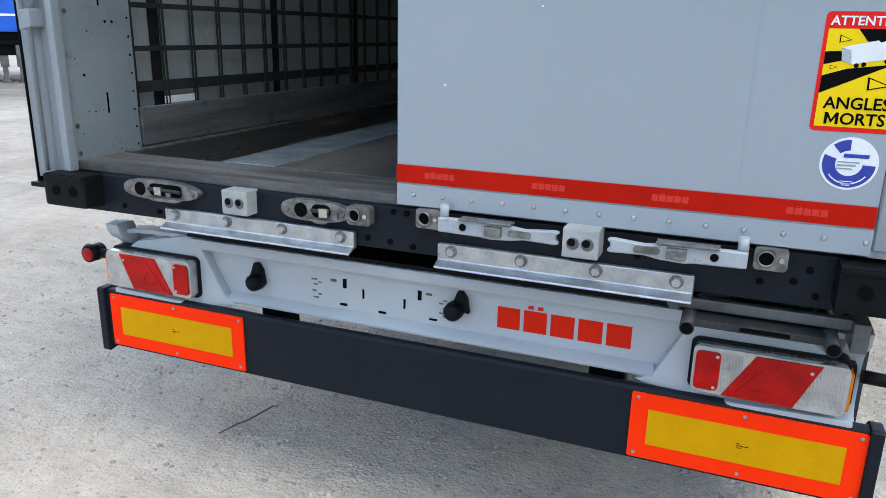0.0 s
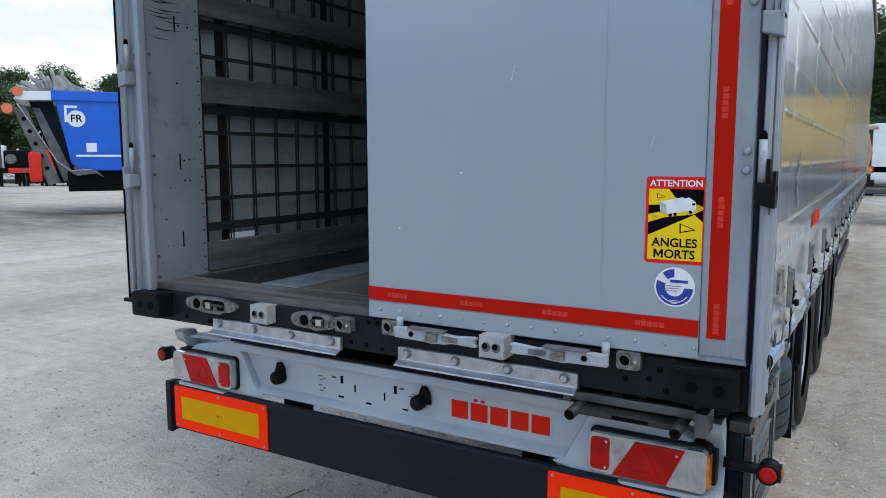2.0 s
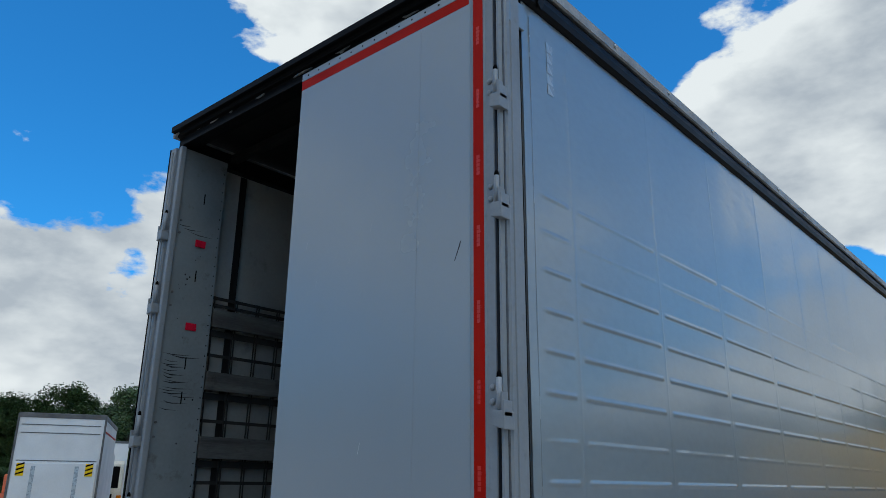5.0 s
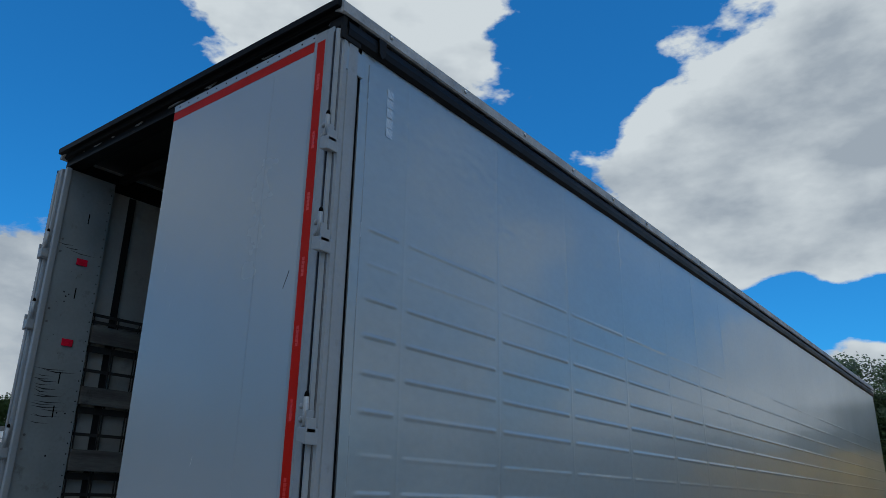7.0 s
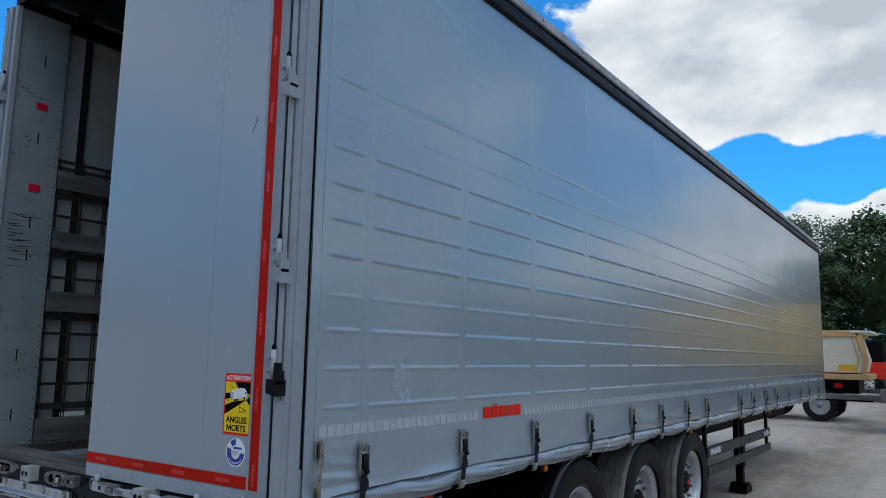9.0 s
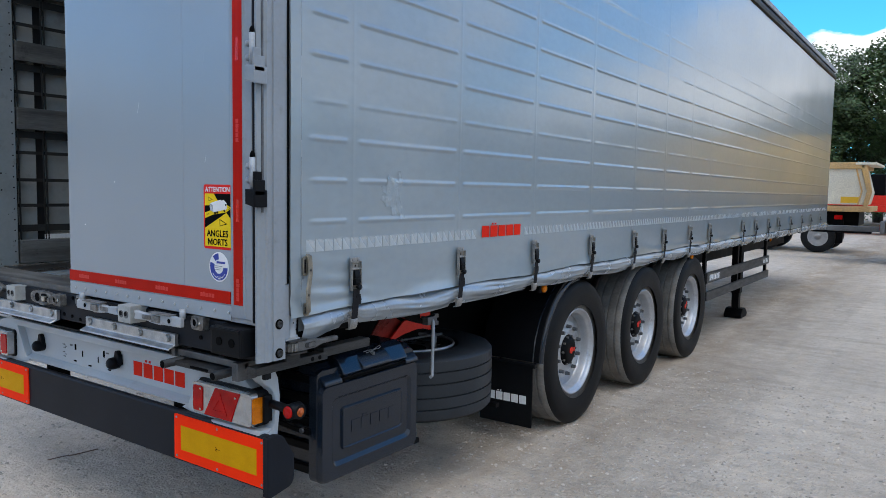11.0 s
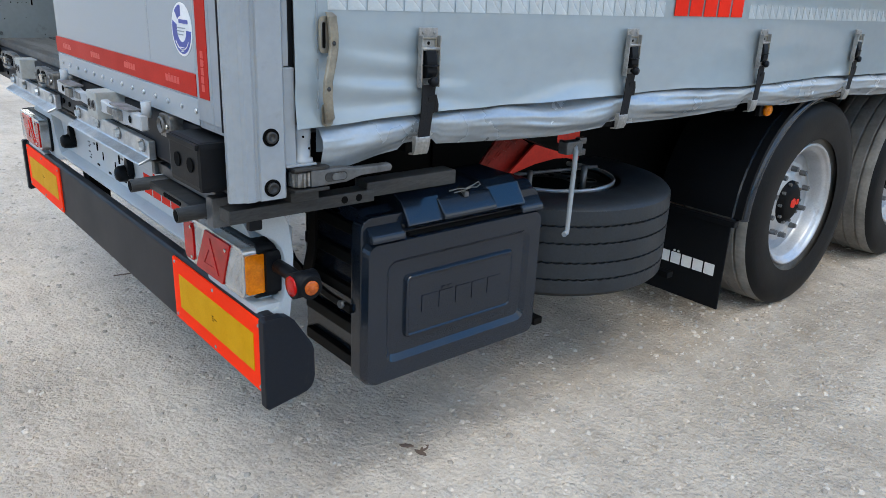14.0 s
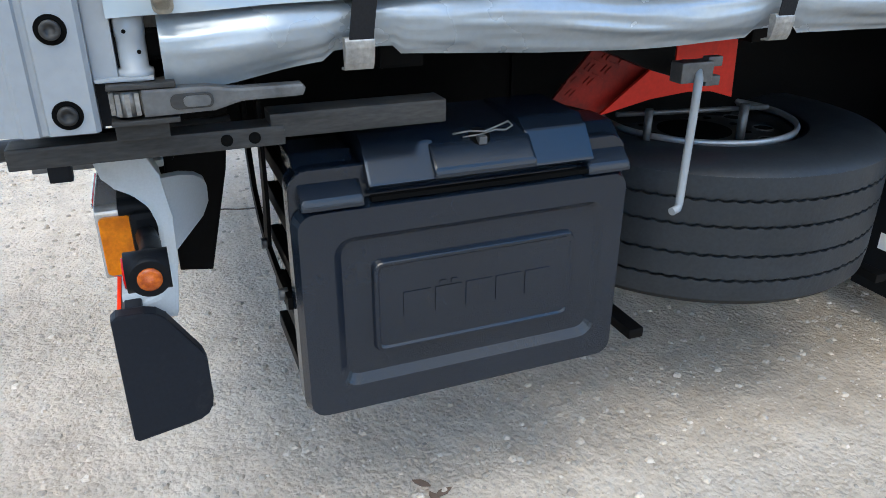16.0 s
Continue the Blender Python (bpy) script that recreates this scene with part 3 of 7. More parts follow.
lock_seat(-0.975, -0.685, 1.070)
lock_seat(-0.39, -0.165, 1.064)
for x, zk in ((-0.135, 1.068), (0.075, 1.083), (0.915, 1.083)):
    kp = part("rod_keeper", prism(nb(), rounded(x - 0.036, x + 0.036, zk - 0.028, zk + 0.026, 0.010), "y", -0.010, 0.022, 0.004), M["worn"], TR, "worn cast keeper for the door's locking rod")
    part("keeper_bore", rod(nb(), (x - 0.010, -0.0102, zk), (x - 0.010, -0.0115, zk), 0.0155, n=20), M["ink_and_shade"], kp)
    part("keeper_bush", lathe(nb(), [(0.018, 0.0), (0.020, -0.008), (0.0165, -0.010), (0.0155, 0.0)], (x - 0.010, -0.010, zk), "y", 20), M["worn"], kp)
    part("keeper_bolt", rod(nb(), (x + 0.022, -0.010, zk), (x + 0.022, -0.017, zk), 0.006, n=6), M["chrome"], kp)


def lever_latch(x_pivot, x_tip, z):
    """A long grey lever latch of the shut door, from its pivot to its hooked tip."""
    s = 1 if x_tip > x_pivot else -1
    lt = part("lever_latch", nb_latch(x_pivot, x_tip, z, s), M["lever"], TR, "grey painted lever latch below the shut door")
    xm = x_pivot + s * 0.13
    part("latch_hinge", box(nb(), min(xm, xm + s * 0.045), max(xm, xm + s * 0.045), -0.062, -0.03, z - 0.014, z + 0.012, 0.004), M["worn"], lt)
    part("latch_button", prism(nb(), rounded(min(xm + s * 0.06, xm + s * 0.12), max(xm + s * 0.06, xm + s * 0.12), z - 0.010, z + 0.008, 0.007), "y", -0.053, -0.046, 0.002), M["worn"], lt)
    part("latch_hole", rod(nb(), (x_pivot + s * 0.07, -0.0515, z), (x_pivot + s * 0.07, -0.0525, z), 0.0095, n=14), M["ink_and_shade"], lt)
    part("rod_stub", rod(nb(), (x_pivot + s * 0.012, -0.03, z + 0.012), (x_pivot + s * 0.012, -0.03, z + 0.05), 0.012), M["lever"], lt)
    part("catch_plate", box(nb(), min(x_pivot + s * 0.06, x_pivot + s * 0.2), max(x_pivot + s * 0.06, x_pivot + s * 0.2), -0.06, -0.025, z + 0.019, z + 0.024, 0.002), M["worn"], lt)
    return lt


def nb_latch(xa, xb, z, s):
    bm = nb()
    ln = abs(xb - xa)
    p = lambda f, w: (xa + s * f * ln, z + w)
    pts = [p(0, -0.019), p(0.36, -0.021), p(0.44, -0.024), p(0.62, -0.021), p(0.72, -0.015), p(0.97, -0.018), p(1.0, -0.014), p(0.97, -0.005), p(0.97, 0.005), p(1.0, 0.013), p(0.97, 0.017), p(0.72, 0.011), p(0.55, 0.018), p(0.36, 0.019), p(0, 0.019)]
    prism(bm, pts, "y", -0.05, -0.03, 0.003, 1)
    return bm


lever_latch(0.118, 0.438, 1.082)
lever_latch(0.866, 0.552, 1.082)

for x0, x1, zz in ((-0.82, -0.155, 1.0), (0.1, 0.758, 1.0)):
    bm = nb()
    prism(bm, [(0.018, 1.016), (-0.001, 1.016), (-0.001, 0.973), (-0.030, 0.960), (-0.030, 0.954), (0.005, 0.966), (0.018, 0.967)], "x", x0, x1, 0.002, 1)
    ga = part("foot_rail", bm, M["galv"], TR, "galvanised angle rail bolted under the sill")
    for i in range(4):
        x = x0 + 0.04 + i * (x1 - x0 - 0.08) / 3
        part("bolt", rod(nb(), (x, -0.001, 0.998), (x, -0.014, 0.998), 0.0125, 0.011, n=6, smooth=False), M["galv"], ga)
        part("washer", rod(nb(), (x, -0.0005, 0.998), (x, -0.004, 0.998), 0.017, n=16), M["worn"], ga)

# grey lamp carrier with its recess
carrier = part("lamp_carrier", box(nb(), -0.82, 0.79, 0.10, 0.24, 0.858, 0.892, 0.008), M["carrier"], TR, "light grey moulded plastic lamp carrier under the sill")
part("recess_panel", box(nb(), -0.80, 0.78, 0.15, 0.16, 0.68, 0.87), M["carrier"], carrier)
part("top_cover", box(nb(), -0.84, 0.74, 0.11, 0.40, 0.893, 0.905, 0.004), M["black"], carrier, "black rubbery top face")
part("lower_flange", prism(nb(), [(0.118, 0.684), (0.114, 0.694), (0.150, 0.712), (0.165, 0.712), (0.165, 0.684)], "x", -0.70, 0.68, 0.004), M["carrier"], carrier)
part("wing", prism(nb(), [(-1.13, 0.655), (-1.14, 0.80), (-1.06, 0.85), (-0.85, 0.893), (-0.77, 0.893), (-0.79, 0.855), (-0.705, 0.702), (-0.66, 0.676), (-0.80, 0.648)], "y", 0.115, 0.175, 0.010), M["carrier"], carrier)
part("wing", prism(nb(), [(1.11, 0.655), (1.12, 0.80), (1.04, 0.855), (0.84, 0.893), (0.725, 0.893), (0.757, 0.852), (0.678, 0.695), (0.63, 0.672), (0.78, 0.648)], "y", 0.115, 0.175, 0.010), M["carrier"], carrier)
for s in (-1, 1):
    skin = [(0.083, 0.906), (0.120, 0.910), (0.16, 0.906), (0.176, 0.872), (0.186, 0.80), (0.184, 0.728), (0.180, 0.70), (0.176, 0.66), (0.170, 0.621), (0.093, 0.633), (0.098, 0.652), (0.145, 0.666), (0.158, 0.69), (0.161, 0.79), (0.152, 0.820), (0.132, 0.842), (0.108, 0.856), (0.092, 0.874)]
    part("side_skin", prism(nb(), skin, "x", min(s * 1.11, s * 1.165), max(s * 1.11, s * 1.165), 0.007), M["carrier"], carrier)
    flare = [(0.176, 0.866), (0.205, 0.853), (0.230, 0.836), (0.245, 0.818), (0.250, 0.80), (0.249, 0.775), (0.236, 0.757), (0.205, 0.745), (0.180, 0.735)]
    bm = nb()
    outer = [bm.verts.new((s * (1.158 - 1.7 * (y - 0.18)), y, z)) for y, z in flare]
    inner = [bm.verts.new((s * (1.136 - 1.7 * (y - 0.18)), y, z)) for y, z in flare]
    bm.faces.new(outer)
    bm.faces.new(inner)
    for k in range(len(flare)):
        n = (k + 1) % len(flare)
        bm.faces.new((outer[k], outer[n], inner[n], inner[k]))
    part("flared_skin", bm, M["carrier"], carrier)
    part("wing_foot", prism(nb(), [(s * 0.86, 0.668), (s * 1.155, 0.676), (s * 1.160, 0.640), (s * 1.140, 0.627), (s * 0.98, 0.630), (s * 0.88, 0.650)], "y", 0.088, 0.165, 0.008), M["carrier"], carrier)
    band = [(0.80, 0.893), (1.0, 0.892), (1.07, 0.889), (1.12, 0.882), (1.11, 0.868), (1.06, 0.874), (1.0, 0.877), (0.80, 0.879)]
    part("top_skin", prism(nb(), [(s * a, b) for a, b in band], "y", 0.125, 0.185, 0.004), M["carrier"], carrier)
for x, zt, zb, w in ((-0.588, 0.829, 0.73, 0.036), (0.119, 0.838, 0.742, 0.05)):
    pl = part("socket_cap", lathe(nb(), [(0.027, 0.0), (0.029, -0.02), (0.027, -0.042), (0.018, -0.052), (0.0, -0.054)], (x - (0.015 if x > 0 else 0), 0.15, zb + 0.036), "y", 28), M["black"], TR, "black rubber cable socket cap")
    part("cap_strap", prism(nb(), [(x - 0.03, zb + 0.045), (x + 0.03, zb + 0.03), (x + 0.022, zt - 0.02), (x + 0.008, zt), (x - 0.008, zt), (x - 0.018, zt - 0.03)], "y", 0.128, 0.149, 0.006), M["black"], pl)
bm = nb()
logo_bars(bm, 0.225, 0.617, 0.741, 0.806, lambda u, w, d: (u, 0.1495 - d, w))
part("logo_block", bm, M["logo"], carrier, "red maker's mark as plain blocks")
for x, z, w, h in ((-0.38, 0.80, 0.02, 0.004), (-0.375, 0.784, 0.015, 0.004), (-0.36, 0.792, 0.012, 0.003), (-0.38, 0.762, 0.015, 0.004), (-0.36, 0.752, 0.012, 0.003), (-0.375, 0.74, 0.018, 0.004),
                   (-0.31, 0.805, 0.02, 0.008), (-0.27, 0.80, 0.012, 0.03), (-0.205, 0.775, 0.006, 0.03), (-0.275, 0.73, 0.025, 0.007), (-0.14, 0.725, 0.025, 0.007), (-0.065, 0.765, 0.006, 0.03),
                   (-0.015, 0.80, 0.012, 0.03), (0.015, 0.808, 0.02, 0.006), (0.03, 0.73, 0.025, 0.006), (0.055, 0.785, 0.014, 0.004), (0.068, 0.795, 0.012, 0.003), (0.068, 0.77, 0.016, 0.004), (0.055, 0.755, 0.012, 0.003), (0.068, 0.745, 0.014, 0.004)):
    part("plate_clip_slot", box(nb(), x - w / 2, x + w / 2, 0.1475, 0.151, z - h / 2, z + h / 2), M["ink_and_shade"] if h == 0.03 or w == 0.025 else M["zinc"], carrier)

# under-run bar with its reflective plates
bar = part("underrun_bar", prism(nb(), [(0.085, 0.452), (0.085, 0.655), (0.092, 0.664), (0.118, 0.664), (0.118, 0.640), (0.106, 0.640), (0.106, 0.470), (0.118, 0.470), (0.118, 0.452)], "x", -1.2, 1.2, 0.006), M["bar"], TR, "dark grey under-run bar with reflective plates")
for s in (-1, 1):
    part("end_cap", prism(nb(), [(0.07, 0.664), (0.078, 0.670), (0.12, 0.669), (0.138, 0.664), (0.152, 0.652), (0.190, 0.592), (0.199, 0.577), (0.204, 0.56), (0.205, 0.49), (0.202, 0.472), (0.194, 0.458), (0.18, 0.449), (0.16, 0.445), (0.078, 0.431), (0.07, 0.436)], "x", min(s * 1.195, s * 1.225), max(s * 1.195, s * 1.225), 0.008), M["bar"], bar)
    part("bar_strut", box(nb(), min(s * 0.5, s * 0.6), max(s * 0.5, s * 0.6), 0.168, 0.245, 0.5, 0.95, 0.01), M["blackmetal"], bar)
    x0 = -1.175 if s < 0 else 0.635
    x1 = x0 + 0.562
    pt = part("marker_plate", prism(nb(), rounded(x0, x1, 0.462, 0.653, 0.006), "y", 0.0785, 0.0845), M["fluo"], TR, "fluorescent orange plate with a yellow reflective field")
    part("reflective_field", box(nb(), x0 + 0.046, x1 - 0.046, 0.0772, 0.0790, 0.462 + 0.044, 0.653 - 0.044), M["amber_sheet"], pt)
    for fx in (0.03, 0.5, 0.97):
        for z in (0.475, 0.640):
            part("plate_screw", rod(nb(), (x0 + fx * 0.562, 0.0788, z), (x0 + fx * 0.562, 0.0760, z), 0.0055, 0.004, n=10), M["frame"], pt)
    for k, w in ((0.006, 0.010), (0.0, 0.03), (-0.006, 0.012)):
        part("print_bar", box(nb(), x0 + 0.27, x0 + 0.27 + w, 0.0766, 0.0774, 0.556 + k, 0.558 + k), M["ink_and_shade"], pt)


def tail_lamp(s):
    """A rear lamp cluster; s: -1 or 1 for the side. The red block is at its inner end and amber wraps round the outer end."""
    X = lambda a: s * a - 0.015
    iv = lambda a, b: (min(X(a), X(b)), max(X(a), X(b)))
    z0, z1 = 0.690, 0.818
    lamp = part("tail_lamp", prism(nb(), rounded(*iv(0.782, 1.150), z0 - 0.008, z1 + 0.008, 0.02), "y", 0.105, 0.17, 0.006), M["black"], TR, "rear lamp cluster with red, clear and amber lenses")
    part("lens_body", prism(nb(), rounded(*iv(0.790, 1.146), z0, z1, 0.016), "y", 0.070, 0.12, 0.008, 3), M["lens_clear"], lamp, "clear ribbed lens")
    a, b = iv(0.797, 0.857)
    part("red_lens", prism(nb(), rounded(a, b, z0 + 0.012, z1 - 0.012, 0.012), "y", 0.0645, 0.08, 0.004), M["lens_red"], lamp)
    pts = [(X(0.866), z0 + 0.003), (X(1.032), z0 + 0.003), (X(1.085), z1 - 0.006), (X(0.936), z1 - 0.006)]
    part("red_reflector", prism(nb(), pts, "y", 0.065, 0.08, 0.003), M["lens_red"], lamp)
    bm = nb()
    t = [(X(0.895), z0 + 0.016), (X(1.012), z0 + 0.020), (X(0.968), z1 - 0.020)]
    c = (sum(p[0] for p in t) / 3, sum(p[1] for p in t) / 3)
    inner = [(c[0] + (p[0] - c[0]) * 0.5, c[1] + (p[1] - c[1]) * 0.5) for p in t]
    for i in range(3):
        j = (i + 1) % 3
        prism(bm, [t[i], t[j], inner[j], inner[i]], "y", 0.0632, 0.068)
    part("warning_triangle", bm, M["lens_red"], lamp)
    for i in range(22):
        x = 0.862 + 0.007 * i if i < 7 else 1.042 + 0.0065 * (i - 7)
        a, b = iv(x, x + 0.003)
        part("lens_rib", box(nb(), a, b, 0.0690, 0.075, z0 + 0.012, z1 - 0.012, 0.001, 1), M["lens_clear"], lamp)
    a, b = iv(1.1405, 1.153)
    part("amber_lens", prism(nb(), rounded(0.074, 0.124, z0 + 0.012, z1 - 0.016, 0.008), "x", a, b, 0.003), M["lens_amber"], lamp)
    part("lamp_plug", box(nb(), *iv(1.13, 1.165), 0.12, 0.165, z0 + 0.01, z1 - 0.01, 0.01), M["black"], lamp)
    for x, z in ((0.848, z1 - 0.022), (0.846, z0 + 0.022), (1.062, z1 - 0.025)):
        part("lens_screw", rod(nb(), (X(x), 0.0645, z), (X(x), 0.0615, z), 0.0045, n=10), M["chrome"], lamp)
    # outline marker on a rubber arm
    mk = part("marker_arm", pipe(nb(), [(s * 1.165, 0.142, 0.775), (s * 1.20, 0.146, 0.772), (s * 1.235, 0.146, 0.771), (s * 1.285, 0.142, 0.772)], 0.017, 12), M["black"], TR, "black rubber arm with an outline marker light")
    part("marker_head", rod(nb(), (s * 1.290, 0.110, 0.772), (s * 1.290, 0.170, 0.772), 0.030, n=24), M["black"], mk)
    part("marker_head", rod(nb(), (s * 1.275, 0.142, 0.772), (s * 1.323, 0.142, 0.772), 0.0275, n=24), M["black"], mk)
    part("red_marker_lens", lathe(nb(), [(0.024, 0.003), (0.023, -0.003), (0.014, -0.003), (0.0, -0.0032)], (s * 1.290, 0.110, 0.772), "y", 24), M["lens_red"], mk)
    part("amber_marker_lens", lathe(nb(), [(0.0175, -0.003 * s), (0.017, 0.002 * s), (0.012, 0.004 * s), (0.0, 0.005 * s)], (s * 1.324, 0.142, 0.772), "x", 24), M["marker_amber"], mk)


tail_lamp(-1)
tail_lamp(1)

# folding step stowed under the sill
step = part("folding_step", box(nb(), 0.70, 1.14, 0.03, 0.055, 0.925, 0.952, 0.004), M["zinc"], TR, "dirty galvanised folding step stowed under the sill")
for x in (0.755, 1.065):
    part("step_tube", rod(nb(), (x, -0.055, 0.905), (x, 0.30, 0.915), 0.017, n=16), M["darksteel"], step)
    part("tube_bore", rod(nb(), (x, -0.0555, 0.905), (x, -0.056, 0.905), 0.014, n=14), M["ink_and_shade"], step)
part("step_tread", box(nb(), 0.76, 1.06, -0.01, 0.10, 0.895, 0.915, 0.004), M["darksteel"], step)
part("step_slot", prism(nb(), rounded(0.87, 0.98, 0.90, 0.91, 0.005), "y", -0.012, -0.009), M["ink_and_shade"], step)
part("step_bracket", box(nb(), 1.105, 1.14, 0.0, 0.10, 0.885, 0.955, 0.004), M["zinc"], step)
part("step_bracket", box(nb(), 0.705, 0.73, 0.02, 0.10, 0.92, 0.955, 0.004), M["zinc"], step)

# the shut right door
door = part("rear_door", box(nb(), -0.02, 1.108, 0.0, 0.034, 1.112, 3.826, 0.003), M["door"], TR, "shut grey rear door with red reflective tape")
part("bottom_trim", box(nb(), -0.02, 1.108, -0.0032, 0.01, 1.112, 1.170, 0.0012, 1), M["door"], door)
part("top_trim", box(nb(), -0.02, 1.108, -0.0032, 0.01, 3.785, 3.826, 0.0012, 1), M["door"], door)
part("edge_profile", prism(nb(), [(1.109, 0.0), (1.113, -0.006), (1.12, -0.0065), (1.185, -0.0065), (1.19, -0.004), (1.228, -0.006), (1.236, 0.004), (1.236, 0.04), (1.109, 0.036)], "z", 1.128, 3.815, 0.0), M["frame"], door)
for i in range(14):
    x = 0.03 + i * 0.082
    part("rivet", rod(nb(), (x, -0.0032, 1.143), (x, -0.0065, 1.143), 0.0065, 0.004, n=10), M["galv"], door)
    part("rivet", rod(nb(), (x, -0.0032, 3.806), (x, -0.0055, 3.806), 0.005, 0.003, n=10), M["blackmetal"], door)
tp = part("reflective_tape", box(nb(), -0.02, 1.106, -0.0048, -0.001, 1.1745, 1.2215), M["red"], door, "red reflective tape along the door's edge")
part("reflective_tape", box(nb(), -0.02, 1.100, -0.0012, 0.0, 3.733, 3.784), M["red"], door)
part("reflective_tape", box(nb(), 1.129, 1.179, -0.0078, -0.006, 1.176, 3.765), M["red"], door)
for k in range(4):
    bm = nb()
    x = 0.06 + 0.29 * k
    logo_bars(bm, x, x + 0.085, 1.190, 1.205, lambda u, w, d: (u, -0.0049 - d, w), 0.0004)
    part("tape_print", bm, M["redink"], door)
for k in range(9):
    bm = nb()
    z = 1.19 + 0.29 * k
    logo_bars(bm, -z - 0.085, -z, 1.145, 1.160, lambda u, w, d: (w, -0.0079 - d, -u), 0.0004)
    part("tape_print", bm, M["redink"], door)
part("panel_seam", box(nb(), 0.8255, 0.8268, -0.0004, 0.002, 1.226, 3.73), M["frame"], door)
part("door_gasket", box(nb(), 1.10, 1.235, 0.0, 0.03, 1.108, 1.128, 0.006), M["roofskin"], door)
part("scratch", prism(nb(), [(1.028, 2.61), (1.031, 2.61), (1.056, 2.665), (1.062, 2.684), (1.058, 2.684), (1.05, 2.664)], "y", -0.0004, 0.0), M["bar"], door)
for x, z in ((0.35, 1.62), (0.11, 1.43)):
    part("paint_chip", prism(nb(), rounded(x, x + 0.005, z, z + 0.004, 0.0015), "y", -0.0003, 0.0), M["white"], door)

random.seed(17)
for k in range(9):
    x, z, ln = random.uniform(0.05, 1.0), random.uniform(1.3, 3.2), random.uniform(0.012, 0.05)
    part("rub_mark", prism(nb(), [(x, z), (x + 0.002, z), (x + 0.0035 + 0.2 * ln, z + ln), (x + 0.0025 + 0.2 * ln, z + ln)], "y", -0.0003, 0.0), M["reflect"] if k % 3 else M["frame"], door)

# warning sticker on the door
sx0, sx1, sz0, sz1 = 0.950, 1.114, 1.375, 1.617
stk = part("warning_sticker", prism(nb(), rounded(sx0, sx1, sz0, sz1, 0.010), "y", -0.0008, 0.0), M["stick_red"], TR, "red and yellow blind-spot warning sticker with black lettering")
part("yellow_field", box(nb(), sx0 + 0.008, sx1 - 0.008, -0.0014, -0.0006, sz0 + 0.010, sz1 - 0.034), M["yellow"], stk)
bx0, bx1, bz1 = sx0 + 0.008, sx1 - 0.008, sz1 - 0.034
bz0 = sz0 + 0.010
at = lambda u, v: (bx0 + u * (bx1 - bx0), bz1 - v * (bz1 - bz0))
for pts in ([(0.37, 0.0), (1.0, 0.0), (1.0, 0.24), (0.86, 0.2), (0.5, 0.12)], [(0.0, 0.23), (0.22, 0.22), (0.22, 0.32), (0.0, 0.36)], [(0.0, 0.475), (0.3, 0.40), (0.84, 0.345), (1.0, 0.28), (1.0, 0.45), (0.85, 0.35), (0.0, 0.655)]):
    part("black_beam", prism(nb(), [at(*p) for p in pts], "y", -0.0019, -0.0012), M["ink_and_shade"], stk)
part("lorry_picture", prism(nb(), [at(*p) for p in ((0.20, 0.185), (0.63, 0.11), (0.70, 0.15), (0.74, 0.30), (0.35, 0.355), (0.22, 0.315))], "y", -0.0024, -0.0018), M["white"], stk)
part("lorry_shade", prism(nb(), [at(*p) for p in ((0.20, 0.185), (0.32, 0.215), (0.35, 0.355), (0.22, 0.315))], "y", -0.0027, -0.0022), M["reflect"], stk)
part("lorry_cab", prism(nb(), [at(*p) for p in ((0.665, 0.13), (0.74, 0.112), (0.86, 0.17), (0.875, 0.27), (0.77, 0.335), (0.74, 0.30))], "y", -0.0026, -0.0018), M["white"], stk)
part("lorry_window", prism(nb(), [at(*p) for p in ((0.80, 0.195), (0.85, 0.185), (0.858, 0.215), (0.805, 0.225))], "y", -0.0030, -0.0025), M["ink_and_shade"], stk)
for u, v in ((0.41, 0.365), (0.50, 0.352), (0.775, 0.315)):
    c = at(u, v)
    part("lorry_wheel", rod(nb(), (c[0], -0.0018, c[1]), (c[0], -0.0029, c[1]), 0.0048, n=12), M["ink_and_shade"], stk)
for tri in (((0.155, 0.06), (0.315, 0.112), (0.155, 0.14)), ((0.585, 0.475), (0.885, 0.562), (0.59, 0.612)), ((0.085, 0.365), (0.18, 0.385), (0.085, 0.41)), ((0.90, 0.235), (0.985, 0.27), (0.91, 0.295))):
    t = [at(*p) for p in tri]
    c = (sum(q[0] for q in t) / 3, sum(q[1] for q in t) / 3)
    part("triangle_picture", prism(nb(), t, "y", -0.0023, -0.0016), M["ink_and_shade"], stk)
    part("triangle_fill", prism(nb(), [(c[0] + (q[0] - c[0]) * 0.74, c[1] + (q[1] - c[1]) * 0.74) for q in t], "y", -0.0027, -0.0020), M["yellow"], stk)
xc = (sx0 + sx1) / 2
flat = lambda x, y, z: pose(x, y, z, 90, 0, 0)
part("lettering", words(nb(), "ATTENTION", 0.0255, flat(xc, -0.0015, sz1 - 0.019), 0.0004), M["white"], stk)
part("lettering", words(nb(), "ANGLES", 0.034, flat(xc, -0.0021, sz0 + 0.058), 0.0004), M["ink_and_shade"], stk)
bm = words(nb(), "ORTS", 0.034, flat(xc + 0.0148, -0.0021, sz0 + 0.026), 0.0004)
z0, z1 = min(v.co.z for v in bm.verts) + 0.0004, max(v.co.z for v in bm.verts) - 0.0004
x1 = min(v.co.x for v in bm.verts) - 0.0032
x0, w, h = x1 - 0.0265, 0.0056, z1 - z0
mid = (x0 + x1) / 2
